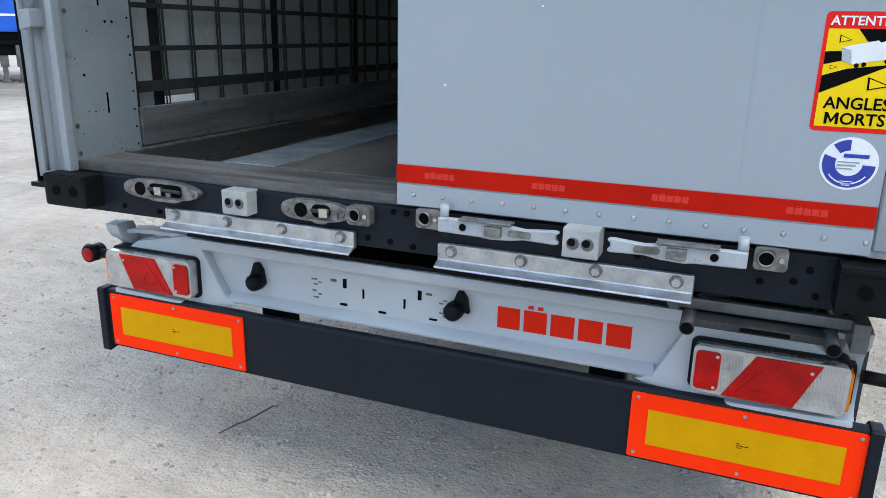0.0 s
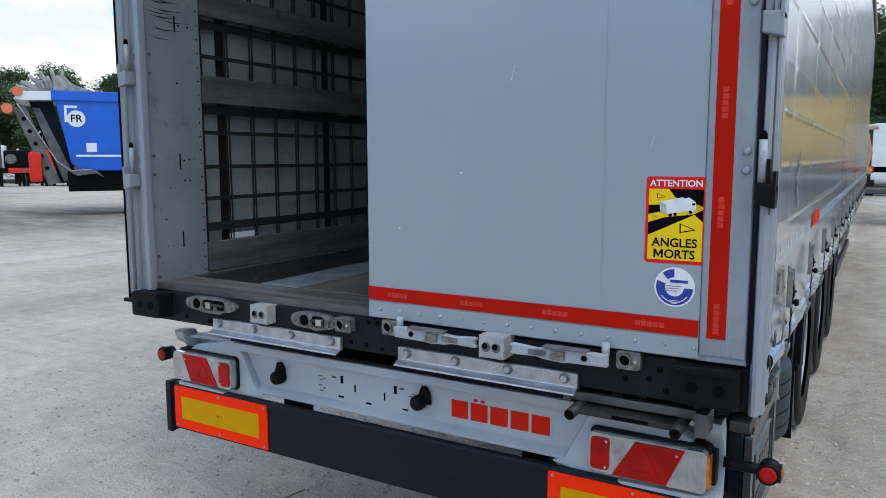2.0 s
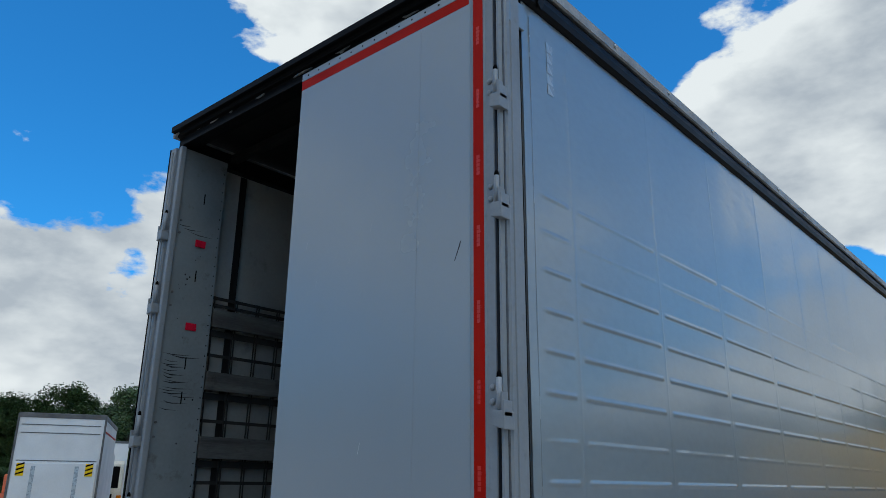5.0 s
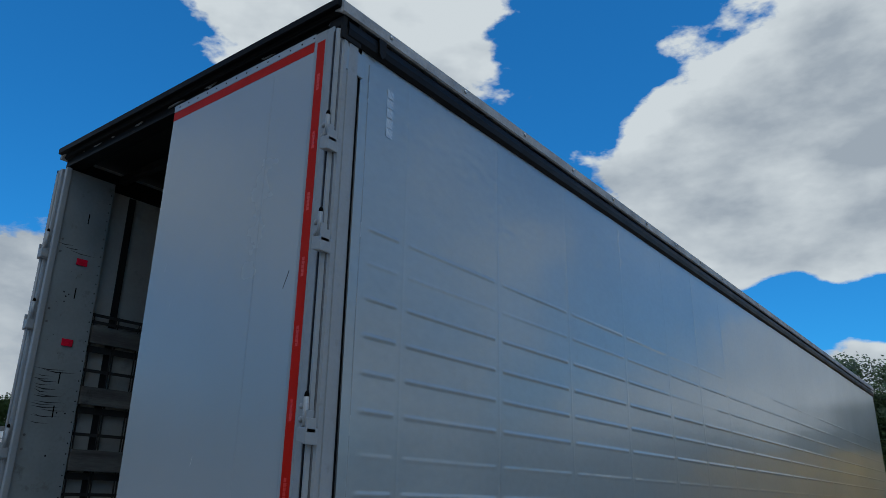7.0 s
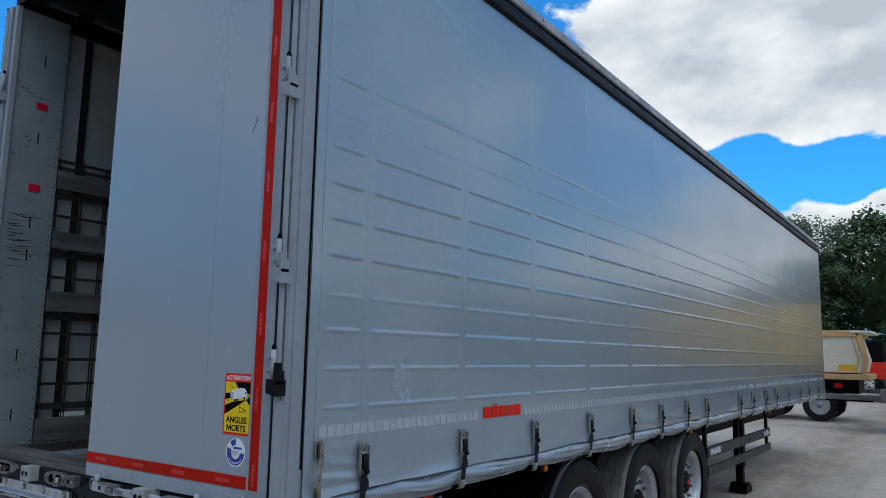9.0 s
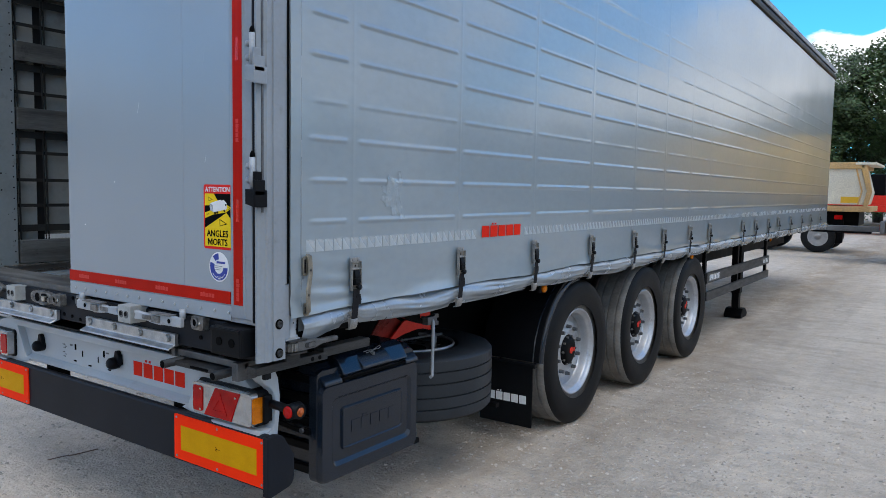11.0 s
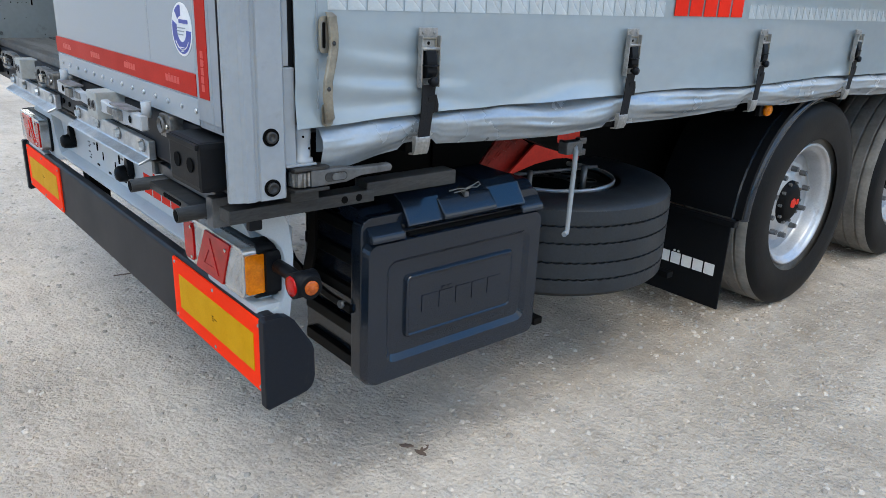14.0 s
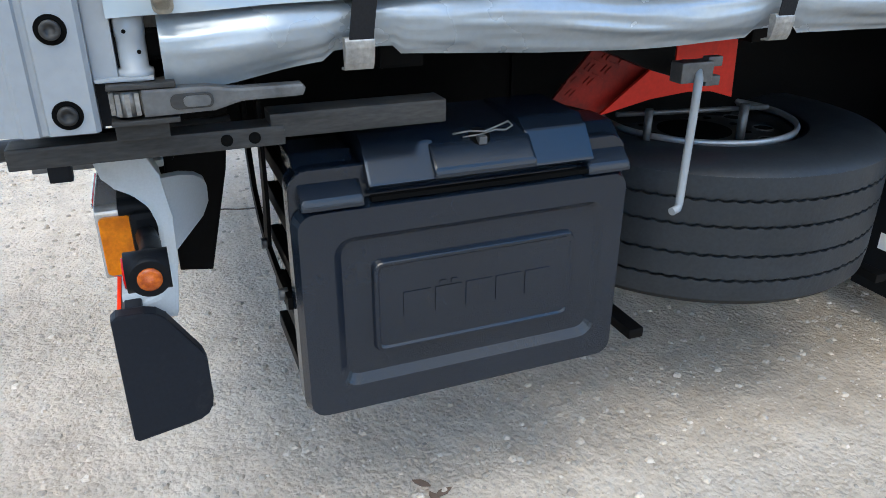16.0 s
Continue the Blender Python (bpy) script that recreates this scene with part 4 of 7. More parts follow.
prism(bm, [(x0, z0), (x0, z1), (x0 + w, z1), (mid, z0 + h * 0.42), (x1 - w, z1), (x1, z1), (x1, z0), (x1 - w, z0), (x1 - w, z0 + h * 0.62), (mid, z0 + h * 0.08), (x0 + w, z0 + h * 0.62), (x0 + w, z0)], "y", -0.0025, -0.0017)
part("lettering", bm, M["ink_and_shade"], stk)
# round inspection sticker
rc = (1.037, 1.309)
rs = part("inspection_sticker", rod(nb(), (rc[0], 0.0, rc[1]), (rc[0], -0.0008, rc[1]), 0.056, n=48), M["white"], TR, "round blue and white inspection sticker")
arc = lambda r0, r1, a0, a1, n=16: [(rc[0] + r1 * math.cos(radians(a)), rc[1] + r1 * math.sin(radians(a))) for a in span(a0, a1, n)] + [(rc[0] + r0 * math.cos(radians(a)), rc[1] + r0 * math.sin(radians(a))) for a in span(a1, a0, n)]

part("blue_band", prism(nb(), arc(0.026, 0.051, 160, 358, 28), "y", -0.0014, -0.0006), M["blue_print"], rs)
part("blue_band", prism(nb(), arc(0.028, 0.051, 92, 132, 8), "y", -0.0014, -0.0006), M["blue_print"], rs)
part("print_bar", prism(nb(), arc(0.0415, 0.0440, 215, 325, 16), "y", -0.0018, -0.0012), M["white"], rs)
part("print_bar", box(nb(), rc[0] - 0.012, rc[0] + 0.036, -0.0018, -0.0008, rc[1] + 0.013, rc[1] + 0.021), M["blue_print"], rs)
for k in range(3):
    part("print_bar", box(nb(), rc[0] - 0.022, rc[0] + 0.02 - 0.006 * k, -0.0018, -0.0008, rc[1] + 0.002 - k * 0.007, rc[1] + 0.0045 - k * 0.007), M["frame"], rs)
    part("print_bar", box(nb(), rc[0] - 0.012 + 0.002 * k, rc[0] + 0.012 - 0.002 * k, -0.0018, -0.0012, rc[1] - 0.0385 - k * 0.004, rc[1] - 0.037 - k * 0.004), M["white"], rs)


def hinge(s, z, y0, dark):
    """One hinge at the side s and height z: a bright knuckle with a black cap, over a bracket."""
    x = s * 1.252
    h = part("hinge", rod(nb(), (x, y0 - 0.022, z + 0.005), (x, y0 - 0.022, z + 0.115), 0.0105, n=16), M["lever"] if s > 0 and z < 2.5 else M["frame"], TR, "pale door hinge with a black cap")
    part("hinge_cap", lathe(nb(), [(0.0095, 0.0), (0.0085, 0.014), (0.004, 0.022), (0.0, 0.024)], (x, y0 - 0.022, z + 0.115), "z", 14), M["ink_and_shade"], h)
    bm = nb()
    a, b = min(x - s * 0.014, x + s * 0.036), max(x - s * 0.014, x + s * 0.036)
    prism(bm, [(a, z - 0.05), (b, z - 0.062), (b, z + 0.0), (a, z + 0.004)] if s > 0 else [(a, z - 0.062), (b, z - 0.05), (b, z + 0.004), (a, z)], "y", y0 - 0.045, y0 + 0.015, 0.005)
    part("hinge_bracket", bm, M["black"] if dark else M["frame"], h)
    part("hinge_arm", box(nb(), min(x + s * 0.027, x + s * 0.036), max(x + s * 0.027, x + s * 0.036), y0 - 0.045, y0 + 0.004, z - 0.02, z + 0.035, 0.003), M["black"] if dark else M["frame"], h)
    part("hinge_leaf", box(nb(), min(x + s * 0.010, x + s * 0.019), max(x + s * 0.010, x + s * 0.019), y0 - 0.03, y0 + 0.02, z - 0.05, z + 0.065, 0.004), M["black"] if dark else M["frame"], h)
    for dz in (0.035, 0.085):
        part("hinge_rivet", lathe(nb(), [(0.0125, 0.0), (0.011, -0.005), (0.005, -0.008), (0.0, -0.0085)], (s * 1.211, y0 - 0.005, z + dz), "y", 16), M["frame"], h)


for z in (1.60, 2.03, 2.78, 3.23):
    hinge(1, z, 0.0, z < 1.7)

# rear corner posts
bm = nb()
prism(bm, [(1.243, 0.004), (1.252, -0.012), (1.262, -0.012), (1.268, 0.0), (1.272, 0.016), (1.2785, 0.022), (1.2785, 0.040), (1.2735, 0.043), (1.2735, 0.050), (1.2785, 0.053), (1.2785, 0.108), (1.272, 0.114), (1.20, 0.114), (1.20, 0.05), (1.243, 0.045)], "z", 0.975, 3.79, 0.0)
post = part("corner_post", bm, M["frame"], TR, "grey rear corner post")
for z in (1.109, 1.001):
    part("bolt_recess", rod(nb(), (1.2785, 0.078, z), (1.2795, 0.078, z), 0.019, n=24), M["ink_and_shade"], post)
    part("socket_bolt", lathe(nb(), [(0.0125, 0.0), (0.0125, 0.006), (0.007, 0.0065), (0.006, 0.003), (0.0, 0.003)], (1.2795, 0.078, z), "x", 20), M["darksteel"], post)
part("post_lip", box(nb(), 1.205, 1.2600, 0.114, 0.133, 1.25, 3.74, 0.003), M["frame"], post)
part("post_foot", box(nb(), 1.205, 1.2600, 0.114, 0.146, 1.036, 1.248, 0.003), M["frame"], post)
part("post_gap_strip", box(nb(), 1.205, 1.2570, 0.1335, 0.147, 1.25, 3.74, 0.003), M["black"], post, "black strip between post and curtain")
part("post_channel", box(nb(), 1.262, 1.2735, 0.003, 0.011, 1.52, 3.74, 0.002), M["zinc"], post)
part("door_gap_seal", box(nb(), 1.212, 1.243, 0.018, 0.05, 1.10, 3.79), M["ink_and_shade"], post)
part("rod_tube", rod(nb(), (1.2405, -0.003, 1.12), (1.2405, -0.003, 3.78), 0.0075), M["bar"], post)
tube = part("tension_tube", rod(nb(), (1.242, 0.166, 1.06), (1.242, 0.166, 3.66), 0.0155, n=18), M["frame"], TR, "grey curtain tensioning tube")
part("tube_foot", lathe(nb(), [(0.024, 0.036), (0.024, 0.05), (0.0185, 0.052), (0.0185, 0.092), (0.0195, 0.094), (0.0195, 0.122), (0.0155, 0.126)], (1.246, 0.168, 1.0), "z", 24), M["frame"], tube)
for dz, a in ((0.074, 0.45), (0.101, -0.35)):
    c, q = math.cos(a), math.sin(a)
    part("tube_slot", rod(nb(), (1.246 + c * 0.0175, 0.168 + q * 0.0175, 1.0 + dz), (1.246 + c * 0.0202, 0.168 + q * 0.0202, 1.0 + dz), 0.0028, n=10), M["ink_and_shade"], tube)
part("foot_plate", box(nb(), 1.20, 1.272, 0.116, 0.19, 1.0375, 1.0425, 0.002), M["frame"], tube)

# ratchet lever and bar below the curtain's rear end
lev = part("ratchet_lever", prism(nb(), [(0.170, 1.028), (0.255, 1.027), (0.292, 1.021), (0.385, 1.021), (0.391, 1.014), (0.386, 1.003), (0.300, 1.002), (0.262, 0.992), (0.170, 0.990)], "x", 1.258, 1.282, 0.005), M["zinc"], TR, "grimy steel curtain ratchet lever")
part("lever_slot", prism(nb(), rounded(0.205, 0.262, 0.998, 1.019, 0.009), "x", 1.281, 1.2845, 0.002), M["darksteel"], lev)
part("lever_tongue", prism(nb(), rounded(0.222, 0.258, 1.001, 1.016, 0.007), "x", 1.283, 1.287, 0.002), M["zinc"], lev)
part("ratchet_wheel", rod(nb(), (1.262, 0.152, 0.992), (1.262, 0.152, 1.026), 0.018, n=20), M["worn"], lev)
for k in range(10):
    q = 2 * math.pi * k / 10
    part("ratchet_tooth", box(nb(), 1.262 + 0.0205 * math.cos(q) - 0.003, 1.262 + 0.0205 * math.cos(q) + 0.003, 0.152 + 0.0205 * math.sin(q) - 0.003, 0.152 + 0.0205 * math.sin(q) + 0.003, 0.994, 1.024), M["worn"], lev)
part("ratchet_cheek", box(nb(), 1.240, 1.285, 0.128, 0.215, 1.029, 1.036, 0.002), M["darksteel"], lev)
part("ratchet_cheek", box(nb(), 1.240, 1.285, 0.128, 0.215, 0.981, 0.988, 0.002), M["darksteel"], lev)
part("ratchet_base", box(nb(), 1.215, 1.262, 0.13, 0.20, 0.955, 0.981, 0.003), M["darksteel"], lev)
rail = part("lower_rail", box(nb(), 1.20, 1.252, -0.01, 0.36, 0.925, 0.955, 0.004), M["darksteel"], TR, "grimy steel rail below the curtain")
part("rail_sleeve", box(nb(), 1.195, 1.250, 0.34, 0.62, 0.935, 0.972, 0.004), M["darksteel"], rail)
part("rail_hanger", box(nb(), 1.232, 1.25, 0.035, 0.066, 0.902, 0.93, 0.005), M["black"], rail)
for y in (0.275, 0.315):
    part("rail_hole", rod(nb(), (1.252, y, 0.94), (1.2528, y, 0.94), 0.009, n=12), M["ink_and_shade"], rail)

# the right curtain
def curtain_x(y, z):
    """The curtain's outer face: slack folds, pressed-out lath ridges between straps, and seams at the straps."""
    d = 0.005 * noise.noise(Vector((y * 0.55, z * 0.9, 3.0))) + 0.0016 * noise.noise(Vector((y * 3.0, z * 2.1, 7.0)))
    near = min(abs(y - b) for b in BUCKLES)
    ends = min(1.0, max(0.0, (near - 0.028) / 0.02)) * min(1.0, max(0.0, (y - 0.245) / 0.02))
    for k, r in enumerate(RIDGES):
        q = abs(z - r)
        if q < 0.015 and ends > 0:
            live = 1.0 if k > 2 else 0.6 if noise.noise(Vector((y * 0.45, k * 3.3, 1.0))) > -0.05 else 0.15
            if k < 3 and y < 4.2:
                live = max(live, (0.85, 0.5, 1.0)[k] * min(1.0, (4.2 - y) / 1.5))
            if k == 6:
                live = 0.35 + 0.35 * noise.noise(Vector((y * 9, 2.0, 0.0)))
            d += (0.0033 + 0.0014 * max(0.0, 1.0 - y / 5.0)) * live * ends * (0.5 + 0.5 * math.cos(math.pi * q / 0.015)) * (0.85 + 0.3 * noise.noise(Vector((y * 2.0, k * 5.0, 0.0))))
    if near < 0.012:
        d += 0.0010 * (1 - near / 0.012)
    if z > 2.9 and y < 5.5:
        crease = max(0.0, 1.0 - 11.0 * abs(noise.noise(Vector((y * 3.4 + 0.8 * z, z * 15.0, 31.0)))))
        d -= 0.0022 * crease * min(1.0, (z - 2.9) / 0.2) * max(0.0, 1.0 - y / 5.5) * (0.5 + noise.noise(Vector((y * 1.3, z * 3.0, 44.0))))
    low = max(0.0, (1.36 - z) / 0.24)
    d += low * 0.010 * noise.noise(Vector((y * 2.4, z * 9.0, 11.0)))
    d += low * 0.0055 * math.exp(-((y - 0.37) / 0.17) ** 2) * math.sin(6.283 * (z * 15 + 0.9 * y + 0.6 * noise.noise(Vector((y * 4.0, z * 5.0, 21.0)))))
    return 1.268 + d


def hem_top(y):
    """Where the curtain ends and its hem tucks in behind."""
    end = math.exp(-max(0.0, y - 0.14) / 0.22)
    return 1.136 - 0.016 * end + 0.009 * noise.noise(Vector((y * 1.7, 8.0, 0.0))) + 0.004 * noise.noise(Vector((y * 6.0, 3.0, 0.0)))


def hem_gap(y):
    """How far the curtain's edge stands off its hem."""
    return 0.004 + 0.020 * max(0.0, 0.12 + noise.noise(Vector((y * 2.1 + 0.35, 6.0, 2.0))))


def curtain_pt(y, z):
    x = curtain_x(y, z)
    if z < 1.2:
        f = (1.2 - z) / 0.065
        z = 1.2 + (hem_top(y) - 1.2) * f
        x += (0.004 + 0.5 * hem_gap(y)) * f * f
    return (x, y, z)


ys, y = [], 0.143
while y < 13.54:
    ys.append(y)
    y += 0.02 if y < 4 else 0.03 if y < 8 else 0.05
for b in BUCKLES:
    ys += [b - 0.045, b - 0.03, b - 0.012, b - 0.004, b + 0.004, b + 0.012, b + 0.03, b + 0.045]
ys = sorted(set(round(v, 4) for v in ys)) + [13.55]
zs = span(1.135, 1.37, 34) + [1.385, 1.40] + span(2.97, 3.765, 46)
for r in RIDGES:
    zs += [r - 0.02, r - 0.015, r - 0.010, r - 0.005, r, r + 0.005, r + 0.010, r + 0.015, r + 0.02, r + 0.075]
zs = sorted(set(round(v, 4) for v in zs))
curtain = part("side_curtain", grid(nb(), ys, zs, curtain_pt), M["curtain"], TR, "silver tarpaulin side curtain with pressed ridges")
part("curtain_back", box(nb(), 1.225, 1.23, 0.28, 13.5, 1.13, 3.75), M["liner"], curtain)


def hem_low(y):
    near = min(abs(y - b) for b in BUCKLES)
    return 1.048 + 0.02 * noise.noise(Vector((y * 1.3, 4.0, 0.0))) - 0.012 * min(1, near / 0.3) + (0.012 if near < 0.05 else 0) - 0.020 * math.exp(-((y - 0.25) / 0.13) ** 2)


def hem_pt(y, f):
    top = hem_top(y)
    near = min(abs(y - b) for b in BUCKLES)
    slack = min(1.0, near / 0.12, max(0.0, (y - 0.17) / 0.15))
    g = hem_gap(y)
    if f < 0.18:
        q = f / 0.18
        return (1.252 + 0.006 * q, y, top + 0.006 - (0.006 + g) * q)
    q = (f - 0.18) / 0.82
    z = top - g + (hem_low(y) - top + g) * q
    roll = math.sin(math.pi * min(1.0, 0.12 + q * 0.9))
    x = 1.256 + roll * (0.012 + 0.018 * slack) + 0.010 * min(1.0, q * 5)
    folds = noise.noise(Vector((y * 2.2, q * 5.0 - y * 1.4, 15.0)))
    x += slack * (0.007 * folds + 0.006 * abs(folds)) + 0.006 * slack * noise.noise(Vector((y * 4.0, q * 3.0, 5.0))) + 0.003 * noise.noise(Vector((y * 12.0, q * 7.0 + y * 3, 9.0))) - 0.012 * q
    return (x, y, z)


part("curtain_hem", grid(nb(), [v for v in ys if v >= 0.185], [0, 0.09, 0.18] + span(0.21, 1, 20), hem_pt), M["hem"], curtain, "pale creased hem of the curtain")
part("hem_back", grid(nb(), [v for v in ys[::3] if v > 0.2], [0, 1], lambda y, f: (1.248, y, 1.15 - 0.09 * f)), M["hem"], curtain)
# hook bar at the curtain's end
bm = nb()
hb = [(1.276, 0.221, 1.360), (1.288, 0.221, 1.352), (1.290, 0.224, 1.315), (1.291, 0.223, 1.285), (1.295, 0.214, 1.252), (1.298, 0.205, 1.222), (1.299, 0.203, 1.190), (1.297, 0.207, 1.160), (1.293, 0.212, 1.140), (1.283, 0.212, 1.129)]
rings = []
for i, p in enumerate(hb):
    d = Vector(hb[min(i + 1, len(hb) - 1)]) - Vector(hb[max(i - 1, 0)])
    side = Vector((0, -d.z, d.y)).normalized() * (0.0118 if 0 < i < len(hb) - 1 else 0.008)
    rings.append([bm.verts.new(Vector(p) + side * u + Vector((v, 0, 0))) for u, v in ((-1, 0), (-0.85, 0.0035), (-0.6, 0.005), (0.6, 0.005), (0.85, 0.0035), (1, 0))])
for a, b in zip(rings, rings[1:]):
    for i in range(6):
        bm.faces.new((a[i], a[(i + 1) % 6], b[(i + 1) % 6], b[i]))
bm.faces.new(rings[0])
bm.faces.new(rings[-1])
hook = part("hook_bar", bm, M["hookzinc"], curtain, "bent yellowed zinc hook bar at the curtain's end")
for y0, z0, z1 in ((0.1945, 1.277, 1.352), (0.200, 1.122, 1.172)):
    part("hook_plate", prism(nb(), rounded(y0, y0 + 0.027, z0, z1, 0.010), "x", 1.277, 1.2815, 0.001), M["hookzinc"], hook)
    part("hook_slot", prism(nb(), rounded(y0 + 0.007, y0 + 0.0145, z0 + 0.010, z1 - 0.012, 0.0035), "x", 1.281, 1.2824), M["ink_and_shade"], hook)
    part("hook_slot_rim", prism(nb(), rounded(y0 + 0.0045, y0 + 0.017, z0 + 0.007, z1 - 0.009, 0.005), "x", 1.2805, 1.2818, 0.0003), M["worn"], hook)
for y, z, x in ((0.222, 1.298, 1.2955), (0.204, 1.205, 1.3035)):
    part("hook_rivet", lathe(nb(), [(0.0050, 0.0), (0.0042, 0.0012), (0.0, 0.0016)], (x, y, z), "x", 12), M["darksteel"], hook)
part("end_stitching", box(nb(), curtain_x(0.2, 1.3) - 0.004, curtain_x(0.2, 1.3) + 0.0014, 0.195, 0.199, 1.14, 3.7), M["hem"], curtain)

# strap buckles
def buckle_parts(parent):
    """One curtain buckle about the origin: y along the trailer, z up, x outwards; top of the plate at z = 0.135."""
    bm = nb()
    box(bm, 0.0, 0.004, -0.028, 0.028, 0.0, 0.135, 0.001, 1)
    box(bm, 0.003, 0.017, -0.029, -0.0255, 0.0, 0.118, 0.001, 1)
    box(bm, 0.003, 0.017, 0.0255, 0.029, 0.0, 0.118, 0.001, 1)
    base = part("buckle_plate", bm, M["buckle"], parent, "worn steel strap buckle with black webbing")
    frame_bm = nb()
    for y0, y1, z0, z1 in ((-0.023, -0.0185, 0.030, 0.112), (0.0185, 0.023, 0.030, 0.112), (-0.023, 0.023, 0.109, 0.114)):
        box(frame_bm, 0.004, 0.0075, y0, y1, z0, z1, 0.001, 1)
    part("inner_frame", frame_bm, M["hookzinc"], base)
    for y in (-0.016, 0.017):
        part("buckle_rivet", lathe(nb(), [(0.0045, 0.0), (0.0038, 0.0015), (0.0, 0.0022)], (0.004, y, 0.124), "x", 10), M["worn"], base)
    for y, z in ((0.0, 0.1005), (-0.0215, 0.018), (0.0215, 0.018)):
        part("buckle_hole", rod(nb(), (0.004, y, z), (0.0046, y, z), 0.0042, n=10), M["ink_and_shade"], base)
    part("buckle_lever", prism(nb(), [(0.005, 0.020), (0.016, 0.022), (0.023, 0.034), (0.021, 0.060), (0.015, 0.084), (0.005, 0.090)], "y", -0.0155, 0.0155, 0.003), M["black"], base)
    part("lever_ring", pipe(nb(), [(0.006, -0.019, 0.052), (0.022, -0.0185, 0.050), (0.0265, 0.0, 0.049), (0.022, 0.0185, 0.050), (0.006, 0.019, 0.052)], 0.0022, 6), M["black"], base)
    part("buckle_pin", rod(nb(), (0.011, -0.030, 0.088), (0.011, 0.030, 0.088), 0.0045), M["buckle"], base)
    part("buckle_knob", lathe(nb(), [(0.0, 0.0), (0.006, 0.001), (0.007, 0.010), (0.0115, 0.012), (0.0125, 0.018), (0.010, 0.024), (0.0, 0.026)], (0.010, 0.002, 0.014), "x", 16), M["black"], base)
    bm = nb()
    prism(bm, [(-0.021, 0.006), (0.019, 0.006), (0.012, -0.06), (0.003, -0.128), (-0.033, -0.128), (-0.024, -0.06)], "x", 0.0125, 0.0150, 0.0008)
    part("webbing", bm, M["strap"], base)
    tail = nb()
    prism(tail, [(-0.006, -0.022), (0.018, -0.016), (0.030, -0.040), (0.033, -0.060), (0.012, -0.063), (0.002, -0.045)], "x", 0.0, 0.0024, 0.0008)
    tip = nb()
    absorb(tip, tail, pose(0.0158, 0, 0, 0, 0, 0) @ pose(0, 0, -0.02, 0, 12, 0) @ pose(0, 0, 0.02))
    part("webbing_tail", tip, M["strap"], base)
    bm = nb()
    prism(bm, [(0.000, -0.114), (0.013, -0.114), (0.0165, -0.118), (0.0165, -0.128), (0.0115, -0.150), (0.006, -0.160), (-0.012, -0.162), (-0.012, -0.158), (0.002, -0.155)], "y", -0.038, 0.006, 0.0015)
    part("hem_hook", bm, M["buckle"], base, "pale steel hook round the hem")
    return base


b0 = buckle_parts(TR)
b0.location = (1.280, BUCKLES[0], 1.195)
for k, y in enumerate(BUCKLES[1:]):
    copy_thing(b0, pose(1.280, y, 1.195, 0, 0, 0) @ pose(0, 0, 0, 2.0 * math.sin(k * 2.1), 0, 0))
# reflective squares along the curtain
sq = mesh_of("reflective_square", box(nb(), 0.0, 0.0006, -0.0225, 0.0225, -0.0235, 0.0235), M["reflect"])
y, far_sq = 0.245, nb()
while y < 13.4:
    if not 1.44 < y < 1.94:
        if y < 7.0:
            ob = new("reflective_square", sq)
            ob.parent, ob.location = curtain, (curtain_x(y, 1.388) + 0.0006, y, 1.388)
        else:
            cx = curtain_x(y, 1.388)
            box(far_sq, cx, cx + 0.0012, y - 0.0225, y + 0.0225, 1.3645, 1.4115)
    y += 0.0505
tagged(part("reflective_tape_far", far_sq, M["reflect"], curtain), kind="stuff")
for k in range(5):
    ob = new("reflective_square", sq)
    ob.parent, ob.location = curtain, (curtain_x(0.35, 3.41 + 0.051 * k) + 0.0012, 0.35, 3.41 + 0.052 * k)
bm = nb()
logo_bars(bm, 1.475, 1.895, 1.368, 1.428, lambda u, w, d: (curtain_x(1.7, 1.4) + 0.003 + d, u, w))
part("logo_block", bm, M["logo"], curtain, "red maker's mark as plain blocks")
for y0, z0, w, h, tilt in ((0.755, 1.575, 0.075, 0.150, 14), (0.725, 1.60, 0.050, 0.135, -8), (0.74, 1.625, 0.150, 0.028, 12), (0.715, 1.555, 0.115, 0.024, -22), (0.795, 1.53, 0.035, 0.10, 25), (0.79, 1.66, 0.020, 0.06, 6)):
    c, q = math.cos(radians(tilt)), math.sin(radians(tilt))
    edge = lambda a, b: 0.010 * noise.noise(Vector((a * 28 + y0 * 50, b * 28, 1.0)))

    def strip(a, b):
        a, b = a + edge(b, a), b + edge(a, b)
        y, z = y0 + c * a - q * b, z0 + q * a + c * b
        return (curtain_x(y, z) + 0.0016 + 0.0008 * (w < 0.06) + 0.0012 * noise.noise(Vector((y * 45, z * 45, 2))), y, z)

    part("patch_tape", grid(nb(), span(-w / 2, w / 2, 8), span(-h / 2, h / 2, 8), strip), M["tape"], curtain, "clear tape over a mended tear")


# ---- inside of the load space ----
deck = part("deck", box(nb(), -1.2, 1.2, 0.16, 13.5, 1.100, 1.116), M["plywood"], TR, "worn plywood deck with dark stains")
part("deck_edge", box(nb(), -1.2, 1.22, 0.037, 0.235, 1.0985, 1.1285, 0.004), M["oldwood"], deck)
